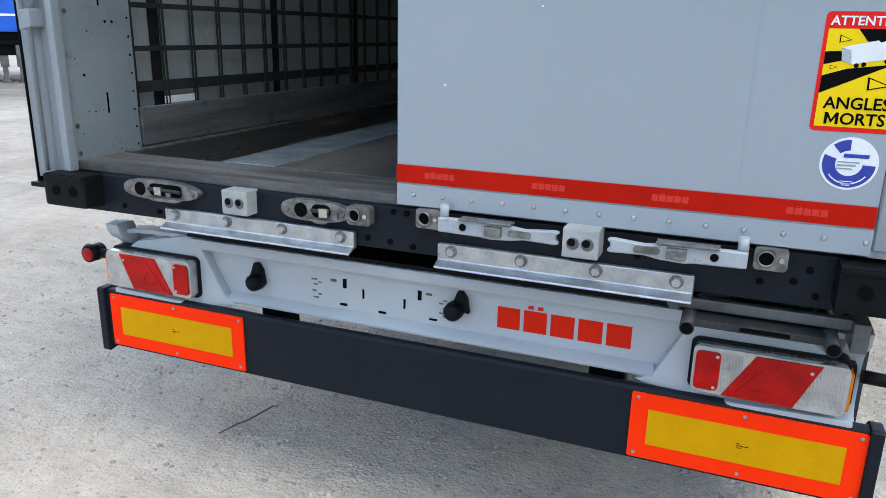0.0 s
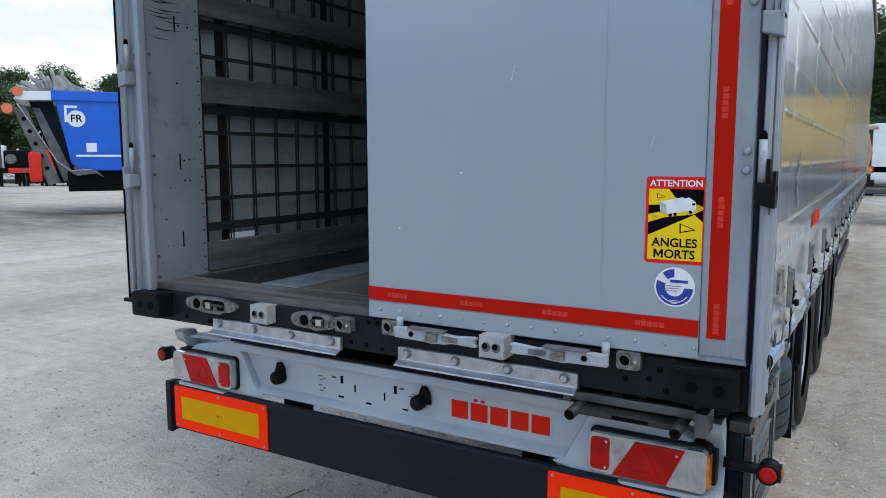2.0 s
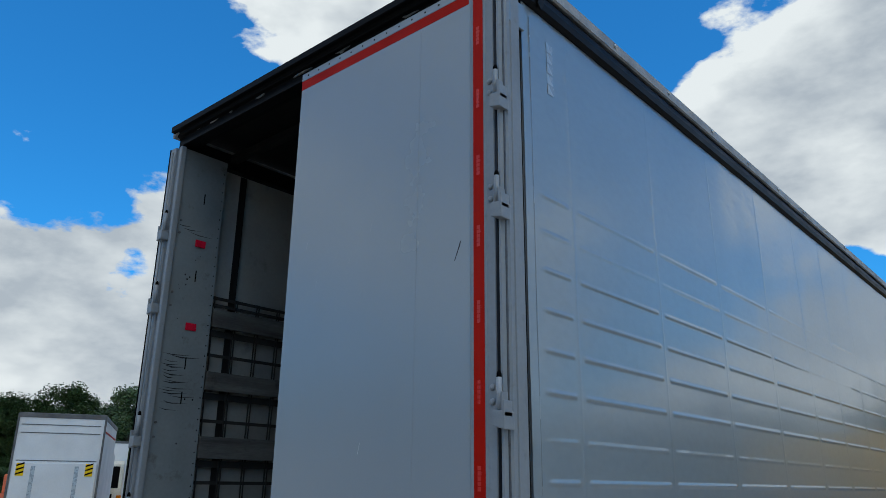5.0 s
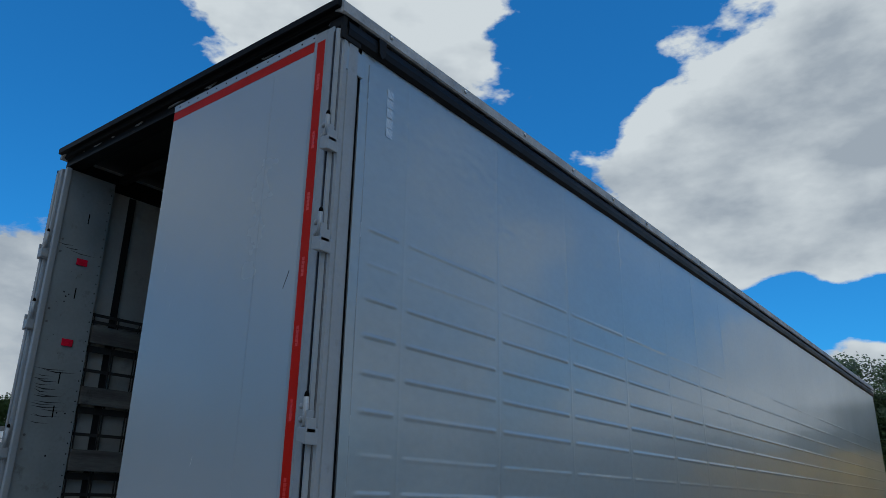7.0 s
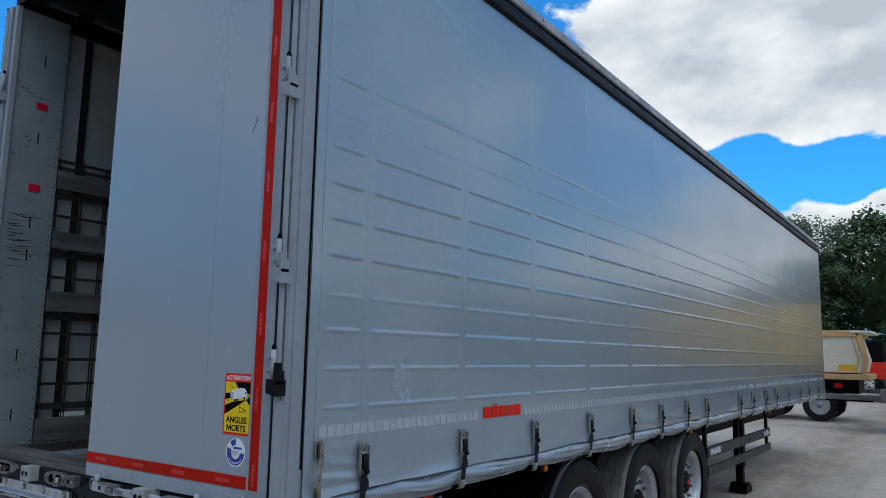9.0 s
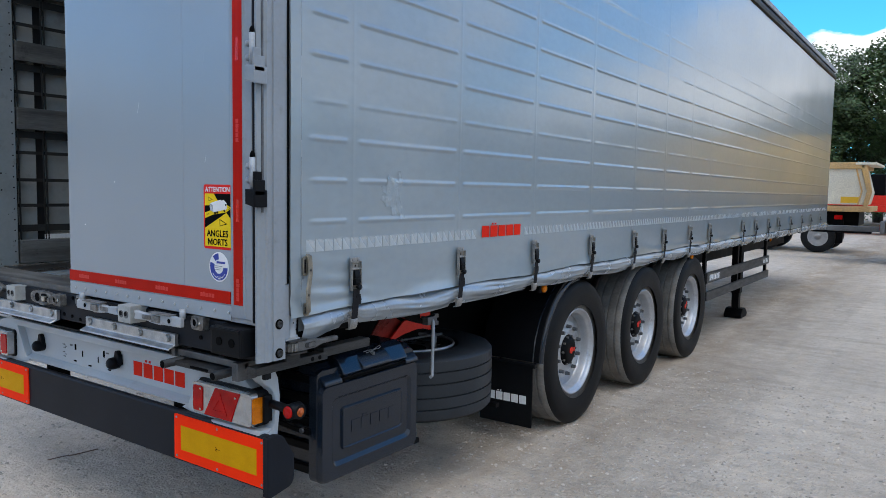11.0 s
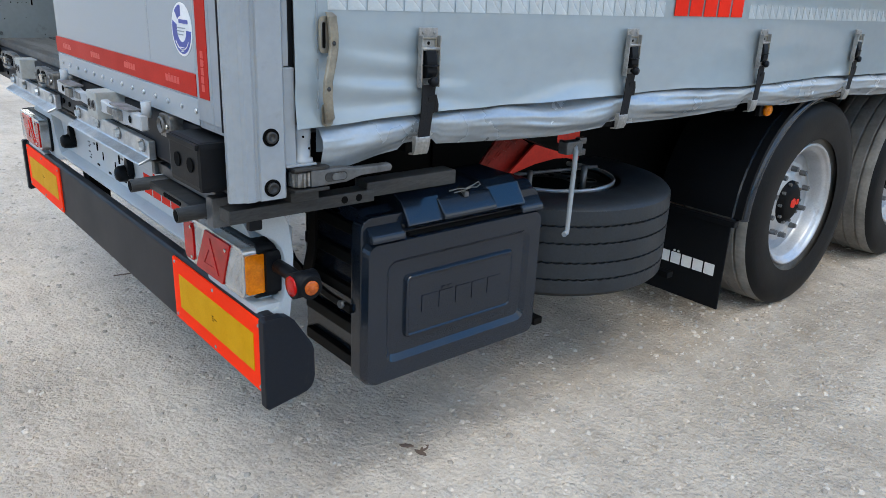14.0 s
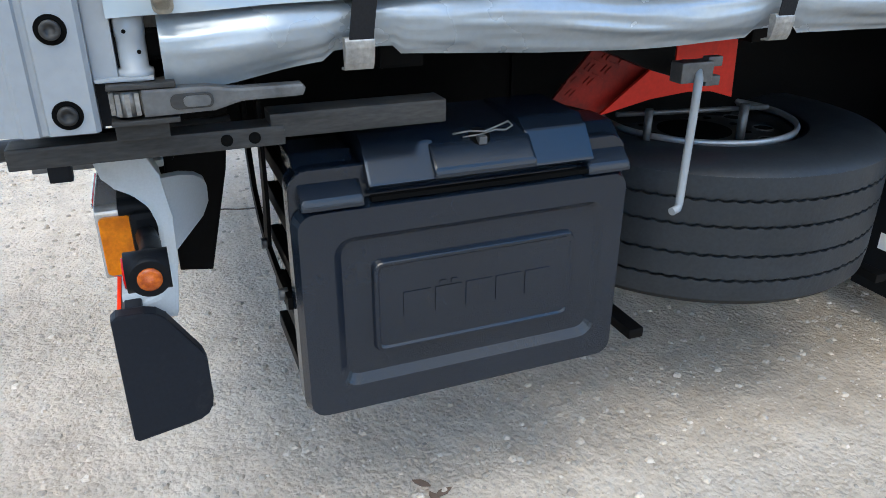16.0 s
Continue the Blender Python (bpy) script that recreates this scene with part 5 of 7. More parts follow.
for j in range(5):
    y0 = 0.24 + j * 2.65
    for i, (x0, x1) in enumerate(((-1.165, -0.785), (-0.568, 0.136), (0.14, 1.198))):
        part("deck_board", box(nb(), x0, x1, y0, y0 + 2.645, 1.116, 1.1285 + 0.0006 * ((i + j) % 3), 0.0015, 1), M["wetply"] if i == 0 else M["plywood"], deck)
    part("deck_plate", box(nb(), -0.782, -0.571, y0, y0 + 2.645, 1.116, 1.130, 0.0015, 1), M["deckplate"], deck)

jamb = part("rear_jamb", box(nb(), -1.262, -1.20, 0.022, 0.325, 1.10, 3.78, 0.004), M["jamb"], TR, "scuffed grey rear jamb panel")
part("jamb_edge", box(nb(), -1.212, -1.183, -0.012, 0.022, 1.10, 3.78, 0.006), M["frame"], jamb)
part("jamb_channel", box(nb(), -1.258, -1.212, 0.006, 0.022, 1.02, 3.78, 0.003), M["frame"], jamb)
part("jamb_edge", box(nb(), -1.282, -1.258, -0.010, 0.03, 1.0, 3.79, 0.006), M["frame"], jamb)
for k in range(42):
    part("rivet_hole", rod(nb(), (-1.1998, 0.308, 1.15 + k * 0.062), (-1.1988, 0.308, 1.15 + k * 0.062), 0.0042, n=8), M["ink_and_shade"], jamb)
for z in (1.27, 1.62, 2.22, 2.42, 2.95, 3.45):
    part("jamb_slot", box(nb(), -1.2, -1.1988, 0.185, 0.192, z, z + 0.07), M["ink_and_shade"], jamb)
for y, z in ((0.21, 1.66), (0.24, 1.665), (0.21, 1.57), (0.24, 1.57), (0.12, 2.98), (0.135, 2.955), (0.15, 2.97), (0.13, 2.92), (0.21, 2.25), (0.26, 2.25), (0.10, 1.4), (0.19, 2.0)):
    part("rivet_hole", rod(nb(), (-1.1998, y, z), (-1.1988, y, z), 0.005, n=8), M["ink_and_shade"], jamb)
for z in (1.15, 1.24, 1.60, 1.68, 2.03, 2.11, 2.78, 2.86, 3.23, 3.31):
    part("jamb_screw", lathe(nb(), [(0.008, 0.0), (0.007, 0.003), (0.0042, 0.003), (0.0035, 0.001), (0.0, 0.001)], (-1.2, 0.05, z), "x", 12), M["zinc"], jamb)
random.seed(31)
for k in range(30):
    y, z, r = random.uniform(0.06, 0.30), random.choice((1.2, 1.35, 1.5, 1.75, 2.6, 3.0)) + random.uniform(-0.12, 0.12), random.uniform(0.0010, 0.0030)
    part("chip_mark", prism(nb(), [(y, z), (y + 1.6 * r, z + 0.4 * r), (y + 1.2 * r, z + 2.2 * r), (y - 0.4 * r, z + 1.4 * r)], "x", -1.1999, -1.1990), M["ink_and_shade"], jamb)
random.seed(4)
for k in range(20):
    y, z, ln = 0.03 + random.random() * 0.08, (2.20 + 0.019 * k if k < 17 else 3.25 + 0.02 * (k - 17)) + random.uniform(-0.008, 0.008), random.uniform(0.08, 0.20)
    a = random.uniform(-0.007, 0.004)
    part("scuff", prism(nb(), [(y, z), (y + ln * 0.4, z - 0.004 + a), (y + ln, z + 2 * a), (y + ln * 0.4, z - 0.008 + a - random.uniform(0, 0.004))], "x", -1.1999, -1.1993), M["cord"], jamb)
for z in (3.19, 2.672):
    rf = part("red_reflector", box(nb(), -1.2, -1.193, 0.160, 0.228, z - 0.022, z + 0.022, 0.003), M["pink_reflector"], TR, "small red reflector on the jamb")
for z in (1.60, 2.03, 2.78, 3.23):
    hinge(-1, z, 0.0, False)
ldoor = part("open_rear_door", box(nb(), -1.338, -1.304, 0.03, 1.26, 1.06, 3.80, 0.004), M["door"], TR, "open rear door folded flat along the trailer's side")
part("door_profile", box(nb(), -1.345, -1.290, 0.0, 0.034, 1.07, 3.80, 0.006), M["frame"], ldoor)
part("door_seal", box(nb(), -1.348, -1.338, -0.004, 0.05, 1.05, 3.80, 0.003), M["ink_and_shade"], ldoor)
part("door_foot", box(nb(), -1.35, -1.235, -0.03, 0.02, 1.040, 1.056, 0.005), M["black"], ldoor)
part("hinge_rod", rod(nb(), (-1.268, -0.026, 1.10), (-1.268, -0.026, 3.75), 0.008), M["frame"], ldoor)

lcur = part("left_curtain", grid(nb(), span(0.32, 13.5, 90), span(1.04, 3.78, 24), lambda y, z: (-1.262 - 0.008 * noise.noise(Vector((y, z, 20.0))), y, z)), M["liner"], TR, "pale inner face of the far side curtain")
part("curtain_outside", box(nb(), -1.285, -1.275, 0.34, 13.5, 1.04, 3.78), M["curtain"], lcur)
for y in BUCKLES:
    part("curtain_strap", box(nb(), -1.249, -1.245, y - 0.024, y + 0.024, 1.10, 3.74), M["strap"], lcur)
for z0, z1, w in ((2.70, 2.812, 1), (2.318, 2.428, 1), (1.925, 2.05, 1), (1.139, 1.275, 1)):
    for k in range(5):
        y0 = 0.335 + k * 2.63
        part("side_lath", box(nb(), -1.225 + 0.002 * (k % 2), -1.196, y0, y0 + 2.622, z0, z1, 0.004), M["board"], TR, "dirty aluminium side lath")
part("kick_strip", box(nb(), -1.215, -1.168, 0.24, 13.4, 1.116, 1.1345, 0.003), M["worn"], TR, "worn floor edge strip")
net = nb()
levels = ((2.812, 2.895, (2.885, 2.84)), (2.428, 2.70, (2.665, 2.53)), (2.05, 2.318, (2.285, 2.14)), (1.275, 1.925, (1.895, 1.79, 1.63, 1.48, 1.345)))
for lo, hi, lines in levels:
    for z in lines:
        w = 0.02 if z in (2.665, 2.285, 1.895, 1.345) else 0.0095
        box(net, -1.232, -1.227, 0.335, 13.4, z - w, z + w)
    y = 0.345
    while y < 13.3:
        for dy in (-0.0085, 0.0085):
            sway = 0.006 * math.sin(y * 7.0 + lo)
            prism(net, [(y + dy - 0.004, lo), (y + dy + 0.004, lo), (y + dy + sway + 0.004, hi), (y + dy + sway - 0.004, hi)], "x", -1.2265, -1.222)
        y += 0.161
tagged(part("cargo_net", net, M["cord"], TR, "black webbing cargo net between the laths"), kind="stuff")
part("paper_label", box(nb(), -1.2255, -1.2225, 0.49, 0.66, 1.278, 1.305), M["white"], TR, "dirty paper label on the wall")
front = part("front_wall", box(nb(), -1.26, 1.26, 13.52, 13.58, 1.0, 3.82, 0.006), M["frame"], TR, "grey front bulkhead")
for k in range(8):
    part("bulkhead_board", box(nb(), -1.18, 1.18, 13.50, 13.52, 1.12 + k * 0.32, 1.43 + k * 0.32, 0.004), M["board"], front)

# ---- roof ----
roof = part("roof", grid(nb(), span(-1.25, 1.25, 10), span(0.02, 13.58, 60), lambda x, y: (x, y, 3.905 + 0.008 * noise.noise(Vector((x * 2, y * 2, 4))))), M["roofskin"], TR, "weathered grey roof tarpaulin")
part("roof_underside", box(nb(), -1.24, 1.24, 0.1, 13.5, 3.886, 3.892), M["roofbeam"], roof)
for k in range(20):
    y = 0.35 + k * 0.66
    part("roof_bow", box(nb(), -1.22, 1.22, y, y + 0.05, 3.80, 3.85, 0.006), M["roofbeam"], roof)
hd = part("roof_header", prism(nb(), [(-0.045, 3.925), (0.10, 3.928), (0.10, 3.80), (0.02, 3.80), (0.02, 3.862), (-0.008, 3.868), (-0.012, 3.885), (-0.045, 3.885)], "x", -1.285, 1.285, 0.003, 1), M["blackmetal"], TR, "dirty black roof header over the doors")
part("header_lip", box(nb(), -1.24, 1.27, 0.0, 0.06, 3.792, 3.812, 0.003), M["blackmetal"], hd)
random.seed(9)
for k in range(16):
    x, w, z = -1.2 + 2.38 * random.random(), random.choice((0.03, 0.05, 0.09, 0.16)), 3.858 + random.uniform(-0.004, 0.01)
    part("peeling_film", prism(nb(), [(x, z), (x + w * 0.4, z - random.uniform(0.0, 0.008)), (x + w, z + 0.002), (x + w * random.uniform(0.6, 0.9), z + random.uniform(0.006, 0.014)), (x + w * 0.2, z + random.uniform(0.004, 0.016))], "y", 0.010 + 0.0004 * k, 0.019), M["board"] if k % 3 else M["roofskin"], hd)
for s in (-1, 1):
    bm = nb()
    prf = [(1.215, 3.755), (1.275, 3.752), (1.290, 3.768), (1.294, 3.80), (1.288, 3.838), (1.272, 3.852), (1.255, 3.856), (1.215, 3.856)]
    prism(bm, [(s * a, b) for a, b in prf], "y", 0.03, LEN, 0.0)
    rl = part("roof_rail", bm, M["black"], TR, "dark rounded roof rail along the side")
    bm = nb()
    prism(bm, [(s * a, b) for a, b in [(1.20, 3.905), (1.20, 3.93), (1.27, 3.932), (1.300, 3.918), (1.302, 3.862), (1.292, 3.857)]], "y", -0.02, LEN, 0.0)
    part("roof_capping", bm, M["roofskin"], rl, "pale weathered capping")
    for k in range(22):
        y = 0.3 + k * 0.61
        part("capping_bolt", lathe(nb(), [(0.012, 0.0), (0.010, 0.006 * s), (0.0, 0.009 * s)], (s * 1.302, y, 3.895), "x", 12), M["galv"], rl)
    if s > 0:
        part("rail_end_tag", prism(nb(), [(0.22, 3.85), (0.27, 3.85), (0.265, 3.77), (0.245, 3.745), (0.225, 3.77)], "x", 1.296, 1.302), M["roofbeam"], rl)
part("post_head", box(nb(), 1.19, 1.285, 0.0, 0.12, 3.74, 3.86, 0.01), M["roofbeam"], TR, "black post head under the roof")
part("curtain_pocket", box(nb(), 1.266, 1.278, 0.02, 0.15, 3.60, 3.72, 0.004), M["curtain"], TR, "tarpaulin flap over the post's top")

# ---- running gear ----
def tyre_profile(w, r, bead=0.295):
    """Half-worn tyre section as (radius, across) from the inner to the outer bead, with four tread grooves."""
    h = w / 2
    p = [(bead, -h * 0.72), (bead + 0.03, -h * 0.93), (r * 0.78, -h), (r * 0.90, -h * 0.985), (r * 0.965, -h * 0.93), (r * 0.992, -h * 0.85)]
    for g in (-0.55, -0.2, 0.2, 0.55):
        p += [(r, h * g - 0.009), (r, h * g - 0.0042), (r - 0.012, h * g - 0.0036), (r - 0.012, h * g + 0.0036), (r, h * g + 0.0042), (r, h * g + 0.009)]
    p += [(r * 0.992, h * 0.85), (r * 0.965, h * 0.93), (r * 0.90, h * 0.985), (r * 0.78, h), (bead + 0.03, h * 0.93), (bead, h * 0.72)]
    return p


def open_lathe(bm, prof, axis="x", n=72):
    put = (lambda r, h, a: (h, r * math.cos(a), r * math.sin(a))) if axis == "x" else (lambda r, h, a: (r * math.cos(a), r * math.sin(a), h))
    rings = [[bm.verts.new(put(r, h, 2 * math.pi * i / n)) for i in range(n)] for r, h in prof]
    for a, b in zip(rings, rings[1:]):
        for i in range(n):
            bm.faces.new((a[i], a[(i + 1) % n], b[(i + 1) % n], b[i])).smooth = True
    return bm


def zigzag_tread(prof, n=270, teeth=90):
    """Tread of the spare, about z: its grooves run in a fine zigzag."""
    bm, rings = nb(), []
    for r, h in prof:
        rings.append([])
        for i in range(n):
            a = 2 * math.pi * i / n
            f = (a * teeth / (2 * math.pi)) % 1.0
            zig = 0.0034 * (abs(2 * f - 1) * 2 - 1) if abs(h) < 0.13 else 0.0
            rings[-1].append(bm.verts.new((r * math.cos(a), r * math.sin(a), h + zig)))
    for a, b in zip(rings, rings[1:]):
        for i in range(n):
            bm.faces.new((a[i], a[(i + 1) % n], b[(i + 1) % n], b[i]))
    return bm


def build_wheel(name, parent, label, axis, hub=True):
    """Parts of one wheel round the origin under parent. axis: x for a running wheel, z for the spare."""
    w, r = 0.375, 0.503
    prof = tyre_profile(w, r, 0.295 if hub else 0.270)
    wh = part(name, open_lathe(nb(), [q for q in prof if q[1] >= w / 2 * 0.84], axis), M["sidewall"] if hub else M["sparerubber"], parent, label)
    part("inner_sidewall", open_lathe(nb(), [q for q in prof if q[1] <= -w / 2 * 0.84], axis), M["rubber"], wh)
    band = [q for q in prof if abs(q[1]) <= w / 2 * 0.86]
    part("tread", open_lathe(nb(), band, axis) if hub else zigzag_tread(band), M["tread"] if hub else M["sparerubber"], wh)
    rim = [(0.300, 0.135), (0.304, 0.150), (0.299, 0.157), (0.290, 0.155), (0.285, 0.145), (0.279, 0.137), (0.268, 0.132), (0.263, 0.122), (0.257, 0.085), (0.250, 0.060), (0.238, 0.052), (0.222, 0.060), (0.205, 0.074), (0.19, 0.080), (0.14, 0.082), (0.10, 0.082)] if hub else [(0.274, 0.140), (0.277, 0.152), (0.270, 0.157), (0.263, 0.150), (0.257, 0.138), (0.250, 0.133), (0.235, 0.132), (0.19, 0.138), (0.15, 0.139), (0.105, 0.137)]
    part("rim", open_lathe(nb(), rim, axis, 60), M["rim"] if hub else M["darksteel"], wh, "silver painted steel rim" if hub else "dark steel rim")
    part("rim_well", open_lathe(nb(), [(0.30, -0.15), (0.28, -0.13), (0.25, -0.05), (0.245, 0.07), (0.10, 0.09)], axis, 40), M["rim"] if hub else M["black"], wh)
    P = (lambda a, rr, h: (h, rr * math.cos(a), rr * math.sin(a))) if axis == "x" else (lambda a, rr, h: (rr * math.cos(a), rr * math.sin(a), h))
    for i in range(10):
        a = 2 * math.pi * (i + 0.5) / 10
        if hub:
            part("wheel_nut", rod(nb(), P(a, 0.1675, 0.08), P(a, 0.1675, 0.112), 0.0150, 0.0125, n=6, smooth=False), M["zinc"], wh)
        else:
            part("bolt_hole", rod(nb(), P(a, 0.145, 0.136), P(a, 0.145, 0.1402), 0.013, n=10), M["ink_and_shade"], wh)
        b = 2 * math.pi * i / 10
        if not hub:
            c = P(b, 0.207, 0.0)
            part("hand_hole", rod(nb(), P(b, 0.207, 0.130), P(b, 0.207, 0.1382), 0.026, n=20), M["ink_and_shade"], wh)
            part("hole_rim", lathe(nb(), [(0.026, 0.136), (0.029, 0.141), (0.031, 0.138), (0.030, 0.132)], c, "z", 20, closed=True), M["zinc"], wh)
    if hub:
        part("hub", open_lathe(nb(), [(0.112, 0.08), (0.108, 0.094), (0.094, 0.100), (0.088, 0.110), (0.075, 0.116), (0.05, 0.118), (0.0005, 0.118)], axis, 36), M["blackmetal"], wh, "black hub with a red cap")
        part("hub_cap", open_lathe(nb(), [(0.027, 0.117), (0.026, 0.122), (0.020, 0.124), (0.0005, 0.124)], axis, 5), M["red_steel"], wh)
        part("cap_mark", box(nb(), 0.117, 0.1205, 0.034, 0.058, -0.012, 0.016, 0.002, 1), M["red_steel"], wh)
        for i in range(10):
            a = 2 * math.pi * i / 10
            part("hub_bolt", rod(nb(), P(a, 0.099, 0.094), P(a, 0.099, 0.110), 0.008, n=6, smooth=False), M["worn"], wh)
    else:
        part("rim_ring", lathe(nb(), [(0.262, 0.172), (0.266, 0.181), (0.273, 0.182), (0.277, 0.174), (0.272, 0.160)], (0, 0, 0), "z", 60, closed=True), M["rim"], wh)
        part("centre_hole", rod(nb(), P(0, 0, 0.130), P(0, 0, 0.1385), 0.105, n=30), M["ink_and_shade"], wh)
    return wh


AXLES = (2.94, 4.25, 5.56)
w0 = build_wheel("wheel", TR, "black tyre with a dusty tread on a silver steel wheel", "x")
w0.location = (1.0, AXLES[0], 0.503)
for k, y in enumerate(AXLES):
    if k:
        copy_thing(w0, pose(1.0, y, 0.503, 17 * k, 0, 0))
    copy_thing(w0, pose(-1.0, y, 0.503, 25 * k, 0, 180))
    part("axle", rod(nb(), (-1.0, y, 0.503), (1.0, y, 0.503), 0.07, n=16), M["blackmetal"], TR, "black axle beam")
    for s in (-1, 1):
        part("air_spring", lathe(nb(), [(0.12, 0.0), (0.15, 0.06), (0.14, 0.16), (0.15, 0.24), (0.12, 0.30)], (s * 0.54, y + 0.3, 0.52), "z", 20), M["rubber"], TR, "black rubber air spring")
fender = nb()
arcs = [(AXLES[0] - 0.635 * math.cos(radians(a)), 0.52 + 0.565 * math.sin(radians(a))) for a in span(2, 96, 18)]
for (ya, za), (yb, zb) in zip(arcs, arcs[1:]):
    f = lambda y, z, k: (AXLES[0] + (y - AXLES[0]) * k, 0.52 + (z - 0.52) * k)
    pts = [(ya, za), (yb, zb), f(yb, zb, 0.975), f(ya, za, 0.975)]
    prism(fender, pts, "x", 0.78, 1.195)
    pts = [f(ya, za, 0.976), f(yb, zb, 0.976), f(yb, zb, 0.90), f(ya, za, 0.90)]
    prism(fender, pts, "x", 1.172, 1.194)
fd = part("mudguard", fender, M["black"], TR, "black plastic mudguard over the wheel")


def lip_pt(a, b):
    """Rounded outer lip of the mudguard: a round the wheel, b over the lip."""
    k = 1.004 - 0.105 * b + 0.05 * b * (1 - b)
    x = 1.150 + 0.056 * math.sin(0.5 * math.pi * min(1.0, b * 1.25)) - 0.012 * max(0.0, b - 0.8) * 5
    return (x, AXLES[0] - 0.635 * k * math.cos(radians(a)), 0.52 + 0.565 * k * math.sin(radians(a)))


part("mudguard_lip", grid(nb(), span(1, 97, 40), span(0, 1, 12), lip_pt), M["boxplastic"], fd)
fl = part("mud_flap", box(nb(), 0.79, 1.172, 2.268, 2.276, 0.125, 0.53, 0.002), M["black"], TR, "black rubber mud flap with white print")
bm = nb()
logo_bars(bm, 0.85, 1.135, 0.272, 0.325, lambda u, w, d: (u, 2.2678 - d, w))
part("flap_print", bm, M["white"], fl, "white maker's mark as plain blocks")
part("flap_bar", box(nb(), 0.77, 1.19, 2.262, 2.30, 0.51, 0.535, 0.004), M["black"], fl)
for y, z in ((2.30, 1.015), (5.35, 1.02), (8.9, 1.02)):
    sl = part("side_marker", box(nb(), 1.195, 1.215, y - 0.05, y + 0.05, z - 0.025, z + 0.025, 0.004), M["black"], TR, "amber side marker light in a black base")
    part("amber_lens", lathe(nb(), [(0.026, 0.0), (0.025, 0.012), (0.015, 0.02), (0.0, 0.022)], (1.215, y, z), "x", 20), M["lens_amber"], sl)

# spare wheel lying in its carrier
spare = thing("spare_wheel", "black spare tyre lying flat in a carrier under the trailer", "spare wheel", (0.735, 1.568, 0.567))
spare.scale = (0.955, 0.955, 0.955)
build_wheel("spare_tyre", spare, "", "z", hub=False)
sc = part("spare_carrier", box(nb(), 0.55, 0.942, 1.28, 1.30, 0.905, 0.985, 0.004), M["blackmetal"], TR, "red and black spare wheel carrier")
part("red_bracket", prism(nb(), [(1.105, 0.829), (1.131, 0.834), (1.241, 0.856), (1.346, 0.865), (1.41, 0.861), (1.476, 0.842), (1.464, 1.06), (1.296, 1.06), (1.299, 0.93), (1.235, 0.925)], "x", 0.945, 0.955, 0.002), M["red_steel"], sc, "red painted carrier bracket")
part("tread_plate", prism(nb(), [(1.0, 0.865), (1.136, 0.824), (1.262, 0.913), (1.19, 0.95), (1.10, 0.975)], "x", 0.915, 0.925, 0.002), M["red_grime"], sc)
for i in range(9):
    for j in range(4):
        y, z = 1.03 + 0.022 * i + 0.011 * (j % 2), 0.866 + 0.0115 * i + 0.0155 * j * (1 if i < 6 else 0.6)
        k = 1 if (i + j) % 2 else -1
        part("tread_bar", prism(nb(), [(y - 0.009, z - 0.005 * k), (y - 0.006, z - 0.005 * k - 0.003), (y + 0.009, z + 0.005 * k), (y + 0.006, z + 0.005 * k + 0.003)], "x", 0.924, 0.928), M["red_grime"], sc)
part("carrier_bar", prism(nb(), [(0.93, 1.03), (1.118, 0.957), (1.20, 0.932), (1.216, 0.945), (1.172, 0.968), (1.166, 1.06), (0.95, 1.06)], "x", 1.07, 1.11, 0.004), M["blackmetal"], sc)
part("carrier_foot", box(nb(), 0.6, 1.1, 1.15, 1.19, 0.32, 0.345, 0.003), M["blackmetal"], sc)
part("carrier_foot", box(nb(), 0.6, 1.1, 1.95, 1.99, 0.32, 0.345, 0.003), M["blackmetal"], sc)
hk = part("crank_hook", pipe(nb(), [(1.10, 1.20, 0.965), (1.19, 1.165, 0.965), (1.196, 1.163, 0.955), (1.197, 1.162, 0.90), (1.197, 1.158, 0.70), (1.200, 1.153, 0.690), (1.205, 1.135, 0.688)], 0.0085, 10), M["frame"], TR, "pale bent crank rod hanging from its holder")
part("crank_holder", box(nb(), 1.155, 1.192, 1.125, 1.20, 0.945, 0.985, 0.005), M["zinc"], hk)
part("crank_claw", box(nb(), 1.165, 1.185, 1.19, 1.225, 0.972, 0.992, 0.004), M["zinc"], hk)
part("crank_claw", box(nb(), 1.165, 1.185, 1.19, 1.225, 0.935, 0.955, 0.004), M["zinc"], hk)
part("winch_pin", rod(nb(), (0.893, 1.29, 0.70), (0.893, 1.29, 0.815), 0.010), M["zinc"], TR, "zinc clamp bolts on the spare wheel")
part("winch_pin", rod(nb(), (0.932, 1.545, 0.70), (0.932, 1.545, 0.815), 0.012), M["zinc"], TR, "zinc clamp bolts on the spare wheel")
part("clamp_bar", rod(nb(), (0.86, 1.22, 0.80), (0.93, 1.62, 0.80), 0.0065), M["zinc"], TR, "zinc clamp bar across the spare wheel")

# toolbox
tb = part("toolbox", prism(nb(), rounded(0.392, 1.01, 0.40, 0.845, 0.03), "x", 0.86, 1.165, 0.006), M["boxplastic"], TR, "black plastic toolbox under the trailer")
bm = nb()
prism(bm, rounded(0.365, 1.017, 0.381, 0.86, 0.035), "x", 1.14, 1.188, 0.012, 3)
part("box_front", bm, M["boxplastic"], tb)


